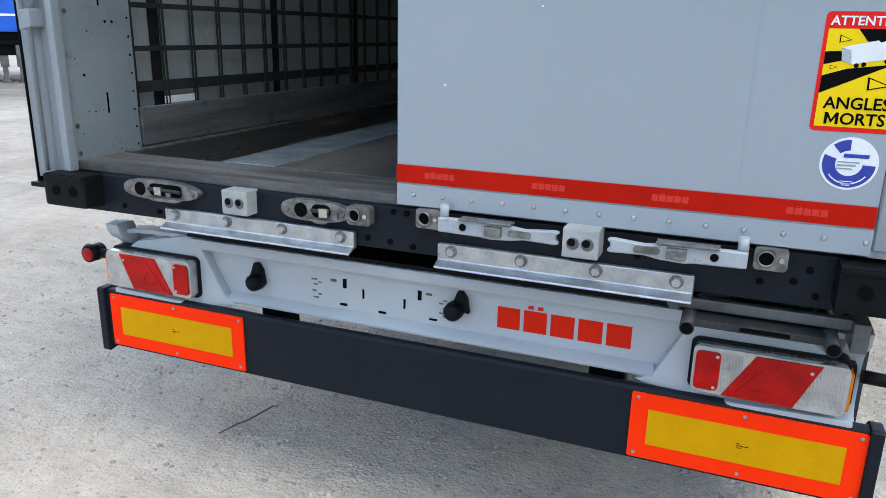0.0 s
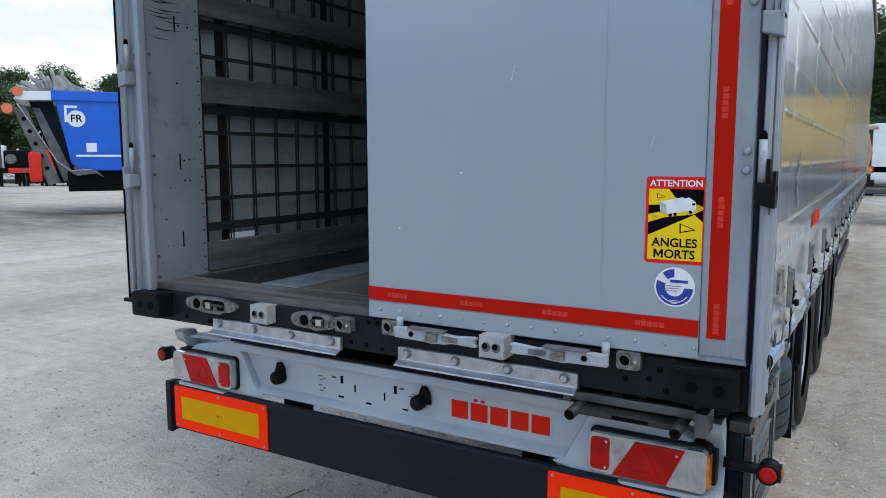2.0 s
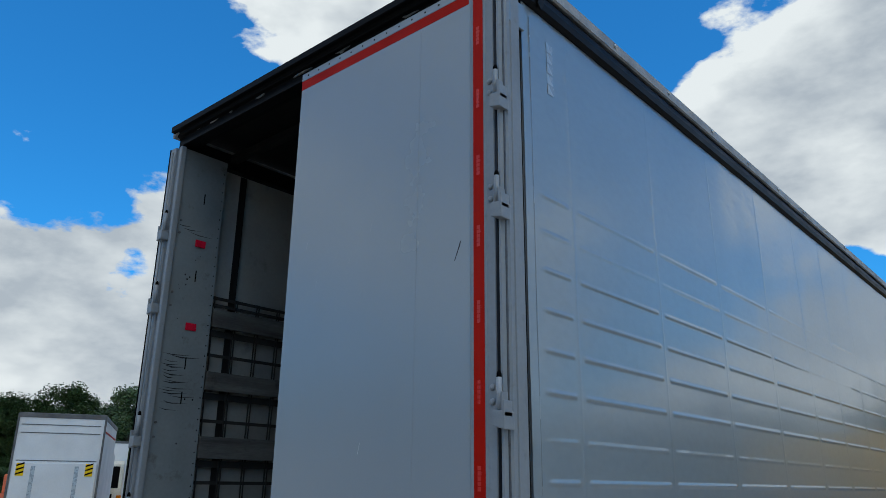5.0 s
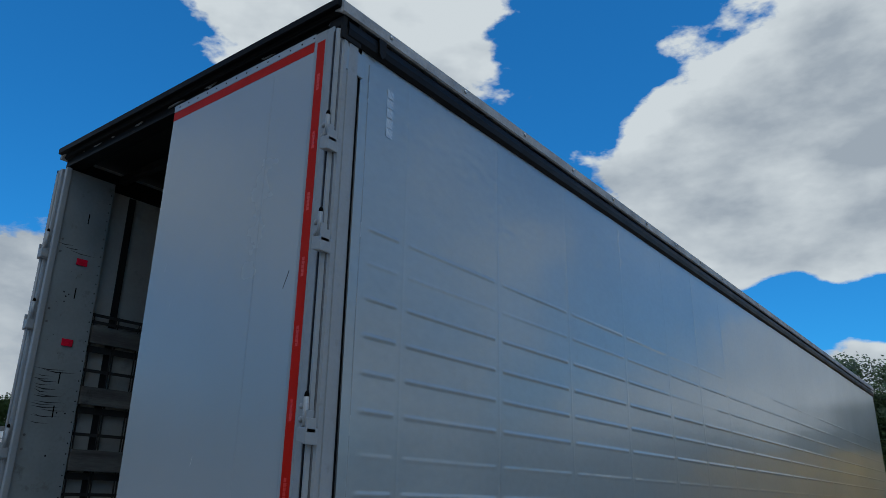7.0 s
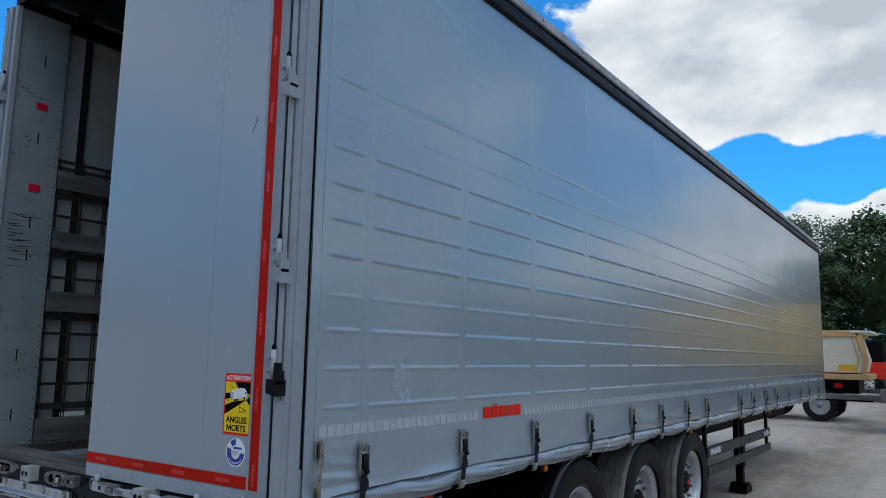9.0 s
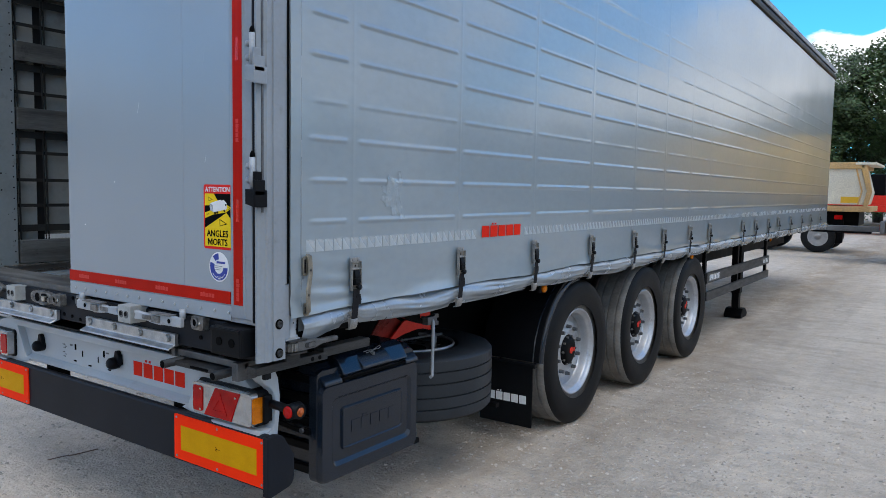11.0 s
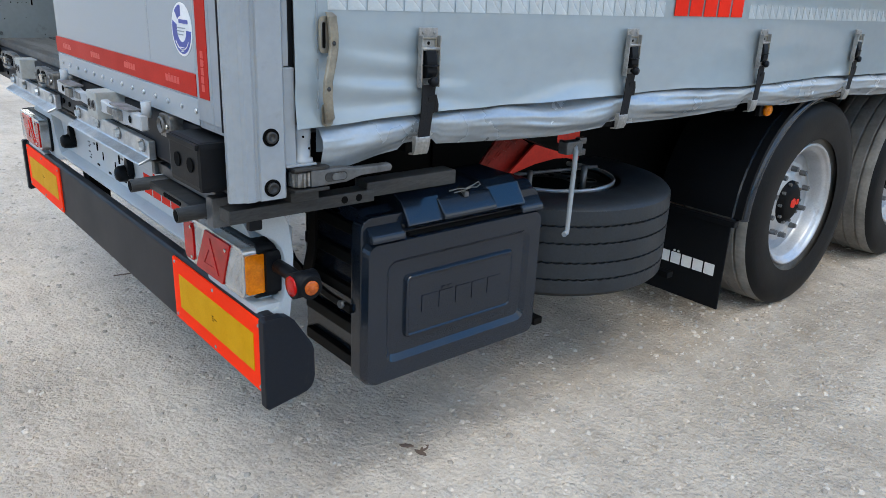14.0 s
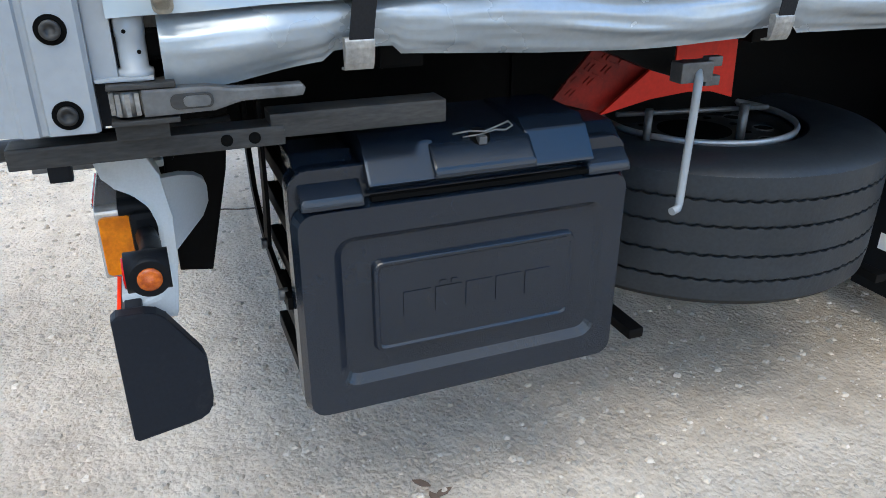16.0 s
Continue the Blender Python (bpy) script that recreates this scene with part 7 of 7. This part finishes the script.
M["yellow_paint"] = surf("yellow_tipper_paint", (0.78, 0.44, 0.02), (0.70, 0.39, 0.02), rough=0.4, scale=1.5, fine=30, grain=0.06, spots=0.25, spot_col=(0.25, 0.2, 0.12), spot_scale=2)
M["white_paint"] = surf("white_truck_paint", (0.72, 0.73, 0.73), (0.62, 0.63, 0.63), rough=0.4, scale=1.2, fine=20, grain=0.03, spots=0.2, spot_col=(0.35, 0.34, 0.32), spot_scale=2)
M["grey_paint"] = surf("grey_machine_paint", (0.13, 0.13, 0.13), (0.06, 0.06, 0.06), rough=0.55, scale=3, fine=30, spots=0.4, spot_col=(0.22, 0.20, 0.17), spot_scale=4)
M["ochre"] = surf("faded_ochre_paint", (0.60, 0.37, 0.14), (0.48, 0.30, 0.13), rough=0.5, scale=2, fine=30, spots=0.4, spot_col=(0.3, 0.22, 0.14), spot_scale=3)
M["cream"] = surf("cream_tailgate_paint", (0.70, 0.64, 0.50), (0.60, 0.54, 0.42), rough=0.5, scale=2, fine=30, spots=0.3, spot_col=(0.3, 0.25, 0.18), spot_scale=3)
M["orange"] = surf("faded_orange_plastic", (0.75, 0.16, 0.06), (0.62, 0.13, 0.06), rough=0.5)
M["canvas"] = surf("rolled_canvas", (0.36, 0.35, 0.335), (0.16, 0.155, 0.15), rough=0.7, scale=6, fine=40)


def road_wheel(parent, x, y, r=0.5, w=0.3, axis="y"):
    prof = [(0.27, -w / 2), (r * 0.9, -w / 2), (r, -w * 0.38), (r, w * 0.38), (r * 0.9, w / 2), (0.27, w / 2)]
    wh = part("wheel", lathe(nb(), prof, (x, y, r), axis, 32), M["rubber"], parent)
    part("wheel_disc", lathe(nb(), [(0.272, -w / 2 - 0.004), (0.24, -w / 2 + 0.05), (0.10, -w / 2 + 0.05), (0.09, -w / 2 - 0.02), (0.0, -w / 2 - 0.03)], (x, y, r), axis, 24), M["rim"], wh)


def blue_tipper():
    """Local x runs along the body from its rear (0) forwards; the seen side faces -y."""
    t = thing("tipper_trailer", "blue half-pipe tipper trailer with a rolled canvas cover", "tipper trailer", (-18.7, 10.5, 0), 57)
    L = 9.0
    side = [(-0.0, 3.55), (0.36, 1.55), (0.62, 1.32), (L, 1.32), (L, 3.55)]
    part("body_side", prism(nb(), side, "y", 0.0, 2.4, 0.05), M["blue"], t, "blue steel body")
    part("top_rail", box(nb(), -0.05, L, -0.06, 2.46, 3.30, 3.58, 0.03), M["blue"], t)
    part("side_line", box(nb(), 0.50, L, -0.008, 0.0, 1.72, 1.78), M["white"], t)
    part("corner_mark", box(nb(), 0.26, 0.60, -0.008, 0.0, 3.10, 3.17), M["white"], t)
    part("corner_mark", box(nb(), 0.26, 0.33, -0.008, 0.0, 2.70, 3.09), M["white"], t)
    sg_ = part("country_sign", rod(nb(), (0.56, 0.0, 2.80), (0.56, -0.012, 2.80), 0.235, n=36), M["white"], t, "round white country sign")
    part("lettering", words(nb(), "FR", 0.29, pose(0.56, -0.014, 2.80, 90, 0, 0), 0.002), M["ink_and_shade"], sg_)
    part("small_sign", box(nb(), 0.78, 1.05, -0.01, 0.0, 1.86, 2.12), M["white"], t)
    part("side_plate", box(nb(), 2.35, L, -0.01, 0.0, 2.62, 2.80), M["white"], t)
    part("chassis_beam", box(nb(), 0.2, L + 1, 0.5, 1.9, 0.95, 1.22, 0.02), M["blackmetal"], t)
    part("rear_frame", prism(nb(), [(-1.0, 3.05), (-0.70, 3.15), (0.05, 1.0), (-0.25, 0.9)], "y", 0.05, 0.25, 0.02), M["grey_paint"], t, "grey folded tail frame")
    part("rear_frame", prism(nb(), [(-0.55, 3.1), (-0.35, 3.1), (0.45, 1.1), (0.15, 1.0)], "y", 0.3, 0.45, 0.02), M["grey_paint"], t)
    for k in range(5):
        f = 0.15 + 0.16 * k
        part("frame_hole", rod(nb(), (-0.87 + 0.78 * f, 0.049, 3.1 - 2.15 * f), (-0.87 + 0.78 * f, 0.045, 3.1 - 2.15 * f), 0.06, n=12), M["ink_and_shade"], t)
    part("tail_rail", prism(nb(), [(-0.98, 3.32), (-0.8, 3.52), (0.0, 3.56), (0.0, 3.30), (-0.8, 3.28)], "y", -0.05, 2.4, 0.02), M["white_paint"], t)
    part("cover_drum", rod(nb(), (-0.86, -0.1, 3.52), (-0.86, 2.45, 3.52), 0.13, n=16), M["orange"], t)
    part("cover_drum", rod(nb(), (-1.14, -0.1, 3.05), (-1.14, 0.6, 3.05), 0.14, n=16), M["orange"], t)
    part("tail_gate", prism(nb(), [(-0.62, 3.28), (-0.02, 3.30), (0.40, 1.5), (0.5, 1.1), (0.05, 1.0)], "y", 0.5, 0.6, 0.02), M["bar"], t, "dark folded tailgate")
    part("dark_under_tray", box(nb(), 0.25, 9.0, 0.2, 2.2, 0.72, 1.31, 0.03), M["blackmetal"], t)
    part("loose_cable", pipe(nb(), [(-0.9, -0.02, 3.2), (-0.5, -0.06, 2.5), (0.0, -0.1, 1.6), (0.35, -0.1, 1.32), (0.9, -0.08, 1.36)], 0.02, 6), M["canvas"], t)
    part("red_box", box(nb(), -0.70, -0.38, -0.2, 0.2, 1.02, 1.85, 0.08), M["red_steel"], t, "red plastic box")
    for k in range(12):
        bm = nb()
        a = 2.3 + 0.16 * (5.5 - k)
        base = (-0.62 + 0.075 * k, 0.3, 3.55)
        tip = (base[0] + math.cos(a) * 0.42 * (1 if k < 8 else 0.8), 0.3, 3.55 + 0.55 * abs(math.sin(a)) * (0.85 + 0.3 * (k % 2)))
        pipe(bm, [base, ((base[0] + tip[0]) / 2 + 0.04, 0.3, (base[2] + tip[2]) / 2), tip], 0.055, 6)
        part("canvas_fold", bm, M["canvas"], t, "bunched grey canvas cover")
    bm = nb()
    prism(bm, [(0.0, 3.58), (0.15, 3.95), (0.3, 4.02), (0.5, 3.78), (0.9, 3.62), (0.9, 3.58)], "y", 0.0, 1.8, 0.05)
    part("canvas_roll", bm, M["canvas"], t)
    for x in (5.0, 6.3, 7.6):
        road_wheel(t, x, 0.35)
    for x, y, w in ((2.05, 2.1, 0.06), (2.12, 0.45, 0.06), (2.48, 0.25, 0.06), (2.88, 0.08, 0.075)):
        part("support_leg", box(nb(), x - w, x + w, y, y + 2 * w, 0.02, 0.80, 0.01), M["grey_paint"], t)
        part("leg_sleeve", box(nb(), x - 1.6 * w, x + 1.6 * w, y - 0.02, y + 2 * w + 0.02, 0.42, 0.98, 0.012), M["grey_paint"], t)
        part("leg_foot", prism(nb(), [(x - 2 * w, 0.0), (x + 2 * w, 0.0), (x + 1.6 * w, 0.06), (x - 1.6 * w, 0.06)], "y", y - 0.06, y + 2 * w + 0.06, 0.008), M["grey_paint"], t)
    part("under_run_rail", box(nb(), 2.0, 8.6, 0.10, 0.22, 0.98, 1.10, 0.02), M["blackmetal"], t)
    part("torn_flap", prism(nb(), [(0.3, 1.3), (1.0, 1.34), (1.2, 1.12), (1.0, 1.25), (0.5, 1.18)], "y", -0.1, -0.06), M["grey_paint"], t)
    part("amber_plate", box(nb(), 3.0, 3.3, -0.02, 0.5, 1.0, 1.12), M["yellow_paint"], t)


blue_tipper()


def box_truck(x, y, rz, h, hazard, label, ws=1.0):
    """A box-bodied truck seen from its rear; local y runs forwards, the rear face at 0."""
    t = thing("box_truck", label, "truck", (x, y, 0), rz)
    part("cargo_box", box(nb(), -1.25, 1.25, 0.0, 6.2, 0.95, h, 0.04), M["white_paint"], t, "white box body")
    part("tail_lift", box(nb(), -1.2, 1.2, -0.10, -0.005, 0.95, 2.35 if hazard else h - 0.5, 0.03), M["white_paint"], t)
    part("roof_edge", box(nb(), -1.27, 1.27, -0.02, 6.22, h - 0.12, h + 0.03, 0.02), M["grey_paint"], t)
    for z in (h - 0.35, h - 0.6, 2.4):
        part("shutter_line", box(nb(), -1.15, 1.15, -0.012, -0.004, z, z + 0.025), M["grey_paint"], t)
    for k in (-1, 1):
        part("box_corner", box(nb(), k * 1.27 - 0.03, k * 1.27 + 0.03, -0.03, 0.05, 0.95, h, 0.01), M["grey_paint"], t)
        if hazard:
            hz = part("hazard_panel", box(nb(), k * 0.98 - 0.11, k * 0.98 + 0.11, -0.112, -0.10, 1.95, 2.33), M["yellow"], t)
            for i in range(3):
                z = 1.97 + i * 0.13
                part("hazard_stripe", prism(nb(), [(k * 0.98 - 0.11, z), (k * 0.98 + 0.11, z + 0.08), (k * 0.98 + 0.11, z + 0.13), (k * 0.98 - 0.11, z + 0.05)], "y", -0.114, -0.1115), M["ink_and_shade"], hz)
        part("tail_light", box(nb(), k * 0.95 - 0.17, k * 0.95 + 0.17, 0.0, 0.08, 0.66, 0.80, 0.01), M["lens_red"], t)
        for yy in (0.9, 4.9):
            road_wheel(t, k * 1.0, yy, 0.46, 0.3, "x")
    part("chassis_beam", box(nb(), -1.1, 1.1, 0.05, 6.0, 0.55, 0.95, 0.02), M["blackmetal"], t)
    part("rear_bumper", box(nb(), -1.2, 1.2, -0.05, 0.08, 0.42, 0.56, 0.02), M["blackmetal"], t)
    for k in (-1, 1):
        part("mud_flap", box(nb(), k * 0.95 - 0.22, k * 0.95 + 0.22, 0.3, 0.33, 0.18, 0.6), M["blackmetal"], t)
        part("lift_arm", box(nb(), k * 0.42 - 0.07, k * 0.42 + 0.07, -0.14, 0.1, 0.5, 0.98, 0.02), M["blackmetal"], t)
        part("lift_strip", box(nb(), k * 0.62 - 0.06, k * 0.62 + 0.06, -0.106, -0.099, 1.05, 2.25), M["reflect"], t)
    part("lift_lip", box(nb(), -0.75, 0.75, -0.15, -0.10, 0.93, 1.03, 0.01), M["grey_paint"], t)
    part("cab", box(nb(), -1.2, 1.2, 6.4, 8.2, 0.6, min(h, 2.9), 0.12), M["white_paint"], t)
    part("red_line", box(nb(), 1.251, 1.256, 0.2, 6.0, h - 0.5, h - 0.44), M["red"], t)
    part("red_line", box(nb(), 1.251, 1.256, 0.15, 0.2, 1.0, h - 0.45), M["red"], t)


box_truck(-22.44, 8.13, 61.0, 3.85, True, "white box truck with a tail lift and hazard panels")


def parked_lorry(x, y, rz):
    """A lorry seen from its front; the front face at local y = 0, the body behind it."""
    t = thing("lorry", "white box lorry parked nose outwards behind another", "truck", (x, y, 0), rz)
    part("cargo_box", box(nb(), -1.25, 1.25, 1.9, 8.0, 0.95, 3.55, 0.04), M["white_paint"], t, "white box body")
    part("cab", prism(nb(), [(0.0, 0.55), (0.0, 1.5), (0.22, 2.55), (0.6, 2.7), (1.8, 2.7), (1.8, 0.55)], "x", -1.15, 1.15, 0.05), M["cream"], t, "pale beige cab")
    part("windscreen", prism(nb(), [(-0.012, 1.55), (0.19, 2.45), (0.21, 2.45), (0.01, 1.55)], "x", -1.0, 1.0), M["ink_and_shade"], t)
    part("grille", box(nb(), -0.8, 0.8, -0.03, 0.01, 0.85, 1.3, 0.01), M["blackmetal"], t)
    part("bumper", box(nb(), -1.2, 1.2, -0.08, 0.1, 0.4, 0.8, 0.04), M["grey_paint"], t)
    part("roof_edge", box(nb(), -1.27, 1.27, 1.88, 8.0, 3.5, 3.6, 0.02), M["grey_paint"], t)
    for k in (-1, 1):
        part("mirror", box(nb(), k * 1.38 - 0.12, k * 1.38 + 0.12, -0.1, 0.02, 1.7, 2.5, 0.03), M["ink_and_shade"], t)
        part("headlight", box(nb(), k * 0.95 - 0.15, k * 0.95 + 0.15, -0.1, -0.07, 0.6, 0.75), M["lens_clear"], t)
        part("indicator", box(nb(), k * 1.08 - 0.1, k * 1.08 + 0.1, -0.03, 0.01, 1.0, 1.25), M["lens_amber"], t)
        for yy in (1.0, 6.5):
            road_wheel(t, k * 1.0, yy, 0.46, 0.3, "x")
    part("chassis_beam", box(nb(), -1.0, 1.0, 0.2, 7.8, 0.5, 0.94, 0.02), M["blackmetal"], t)


parked_lorry(-30.4, 13.0, 64)


def yellow_tipper():
    """Local x runs along the body; the seen side faces -y."""
    t = thing("tipper_truck", "yellow round-bodied tipper truck on a dark chassis", "truck", (2.25, 18.4, 0), 0)
    prof = [(0.1, 3.0), (2.4, 3.0), (2.5, 2.6), (2.3, 1.75), (1.8, 1.42), (0.7, 1.42), (0.2, 1.75), (0.0, 2.6)]
    part("tipper_body", prism(nb(), prof, "x", 0.0, 4.6, 0.06), M["yellow_paint"], t, "yellow rounded tipper body")
    part("body_rim", box(nb(), -0.05, 4.65, 0.02, 2.48, 2.95, 3.12, 0.05), M["yellow_paint"], t)
    for x in (0.75, 2.2, 3.6):
        part("body_rib", prism(nb(), [(-0.02, 2.95), (-0.06, 2.6), (0.16, 1.72), (0.2, 1.78), (0.0, 2.6), (0.06, 2.95)], "x", x, x + 0.08), M["yellow_paint"], t)
    part("tailgate", prism(nb(), [(0.15, 2.9), (2.35, 2.9), (2.42, 2.6), (2.2, 1.8), (0.3, 1.8), (0.08, 2.6)], "x", -0.07, 0.0, 0.02), M["yellow_paint"], t, "yellow tailgate")
    part("chassis_beam", box(nb(), -0.4, 6.3, 0.6, 1.9, 0.85, 1.38, 0.03), M["blackmetal"], t)
    # black box added in place of the shade below the tipper body
    part("underbody_shade_box", box(nb(), -0.35, 4.9, 0.42, 2.0, 0.34, 1.20, 0.05), M["blackmetal"], t, "dark box standing for the shade under the body")
    part("side_tank", box(nb(), 3.5, 4.8, 0.15, 0.6, 0.6, 1.2, 0.08), M["grey_paint"], t)
    part("light_board", box(nb(), -0.5, -0.4, 0.1, 2.4, 0.75, 1.05, 0.02), M["grey_paint"], t)
    for y in (0.3, 1.9):
        part("tail_light", box(nb(), -0.52, -0.49, y, y + 0.3, 0.82, 0.98), M["lens_red"], t)
    part("mudguard", prism(nb(), [(0.3, 1.05), (0.45, 1.25), (2.9, 1.25), (3.1, 1.0), (3.0, 0.95), (2.85, 1.17), (0.5, 1.17), (0.4, 1.0)], "y", 0.1, 0.5, 0.01), M["white_paint"], t)
    part("draw_bar", box(nb(), -2.6, -0.4, 1.1, 1.4, 0.75, 0.88, 0.02), M["grey_paint"], t)
    for x in (1.0, 2.3, 5.3):
        for y in (0.3, 2.2):
            road_wheel(t, x, y, 0.5, 0.32)


yellow_tipper()


def cream_tipper():
    """A short tipper body seen from the side; local x runs along it, its slanted end at 1.95."""
    t = thing("tipper_trailer", "cream tipper trailer with a faded ochre frame on a dark chassis", "tipper trailer", (-0.66, 21.7, 0), 0)
    part("body_panel", prism(nb(), [(-2.5, 1.40), (1.72, 1.40), (1.80, 1.75), (1.62, 2.45), (-2.5, 2.45)], "y", 0.0, 2.3, 0.02), M["cream"], t, "faded cream side panel")
    part("end_frame", prism(nb(), [(1.72, 1.36), (1.84, 1.36), (1.93, 1.78), (1.76, 2.58), (1.60, 2.58), (1.80, 1.78)], "y", -0.06, 0.1, 0.02), M["ochre"], t, "faded ochre slanted end frame")
    part("end_strip", prism(nb(), [(1.58, 1.41), (1.62, 1.41), (1.70, 1.78), (1.54, 2.40), (1.50, 2.40), (1.66, 1.78)], "y", -0.03, 0.0), M["ochre"], t)
    part("top_frame", box(nb(), -2.5, 1.74, -0.06, 2.36, 2.40, 2.58, 0.03), M["ochre"], t)
    part("top_lip", box(nb(), 1.5, 2.02, -0.08, 2.3, 2.50, 2.57, 0.02), M["cream"], t)
    for x in (0.2, 1.17):
        part("panel_badge", box(nb(), x, x + 0.46, -0.008, 0.0, 1.45, 1.62), M["yellow_paint"], t)
    part("sill_beam", box(nb(), -2.5, 1.9, -0.08, 2.3, 1.20, 1.36, 0.03), M["ochre"], t)
    part("chassis_beam", box(nb(), -3.0, 1.6, 0.5, 1.9, 0.8, 1.19, 0.03), M["blackmetal"], t)
    part("rear_bar", box(nb(), -3.0, 2.0, -0.3, -0.2, 0.62, 0.75, 0.02), M["blackmetal"], t)
    part("tail_light", box(nb(), 1.05, 1.25, -0.1, 0.05, 0.98, 1.1), M["lens_red"], t)
    part("mud_flap", box(nb(), 0.95, 1.25, 0.2, 0.24, 0.3, 1.0), M["blackmetal"], t)
    for x in (-0.83, 0.62):
        for y in (0.3, 2.0):
            road_wheel(t, x, y, 0.46, 0.32)


cream_tipper()


def flatbed(x, y, rz, L):
    t = thing("flatbed_trailer", "red flatbed trailer parked far off", "trailer", (x, y, 0), rz)
    part("bed", box(nb(), 0, L, 0, 2.4, 1.0, 1.3, 0.03), M["red_steel"], t)
    part("head_board", box(nb(), 0.0, 2.4, 0.05, 2.35, 1.3, 1.9, 0.04), M["red_steel"], t)
    part("white_sacks", box(nb(), 0.3, 1.9, 0.3, 2.0, 1.9, 2.2, 0.12), M["white_paint"], t)
    for k in range(3):
        road_wheel(t, 1.2 + k * 1.2, 0.3)
        road_wheel(t, 1.2 + k * 1.2, 2.1)
    part("load_board", box(nb(), 4.6, 6.5, 0.0, 0.1, 1.3, 1.7, 0.02), M["red_steel"], t)
    part("dark_stack", box(nb(), 5.6, 6.2, 0.4, 1.2, 1.7, 2.6, 0.05), M["blackmetal"], t)
    part("white_cab", box(nb(), L - 2.3, L - 1.2, 0.0, 2.4, 0.7, 3.1, 0.1), M["white_paint"], t)


flatbed(-5.6, 34.5, 0, 9.0)


def implement(x, y, rz, col, seed, size=1.5):
    """A rough farm or building machine far off: a frame on legs with posts, a seat and a drum."""
    random.seed(seed)
    t = thing("machine", "small machine on a frame among parked vehicles", "machine", (x, y, 0), rz)
    t.scale = (size, size, size)
    part("frame", box(nb(), 0, 2.8, 0, 0.9, 0.55, 0.75, 0.03), col, t)
    for k in range(4):
        part("leg", box(nb(), 0.15 + k * 0.8, 0.25 + k * 0.8, 0.1, 0.2, 0.0, 0.56), M["blackmetal"], t)
    for k in range(6):
        a = random.uniform(0.1, 2.5)
        part("post", box(nb(), a, a + 0.09, 0.3, 0.4, 0.74, random.uniform(1.2, 2.4), 0.01), random.choice((M["grey_paint"], M["white_paint"], M["blackmetal"], col)), t)
    part("drum", rod(nb(), (0.6, 0.0, 1.1), (0.6, 0.9, 1.1), 0.2, n=20), M["grey_paint"], t)
    part("cover", box(nb(), 1.3, 2.3, 0.05, 0.8, 0.75, 1.45, 0.08), col, t)


implement(-44.6, 21.0, 60, M["blackmetal"], 1)
implement(-44.0, 22.3, 50, M["red_steel"], 2)
implement(-43.0, 23.4, 70, M["grey_paint"], 3)
implement(-42.5, 24.6, 20, M["grey_paint"], 4)
implement(-48.0, 25.5, 65, M["orange"], 5)
implement(-45.5, 12.6, 65, M["orange"], 6)
implement(-44.0, 14.6, 80, M["grey_paint"], 7)
implement(-50.0, 27.5, 30, M["white_paint"], 8)
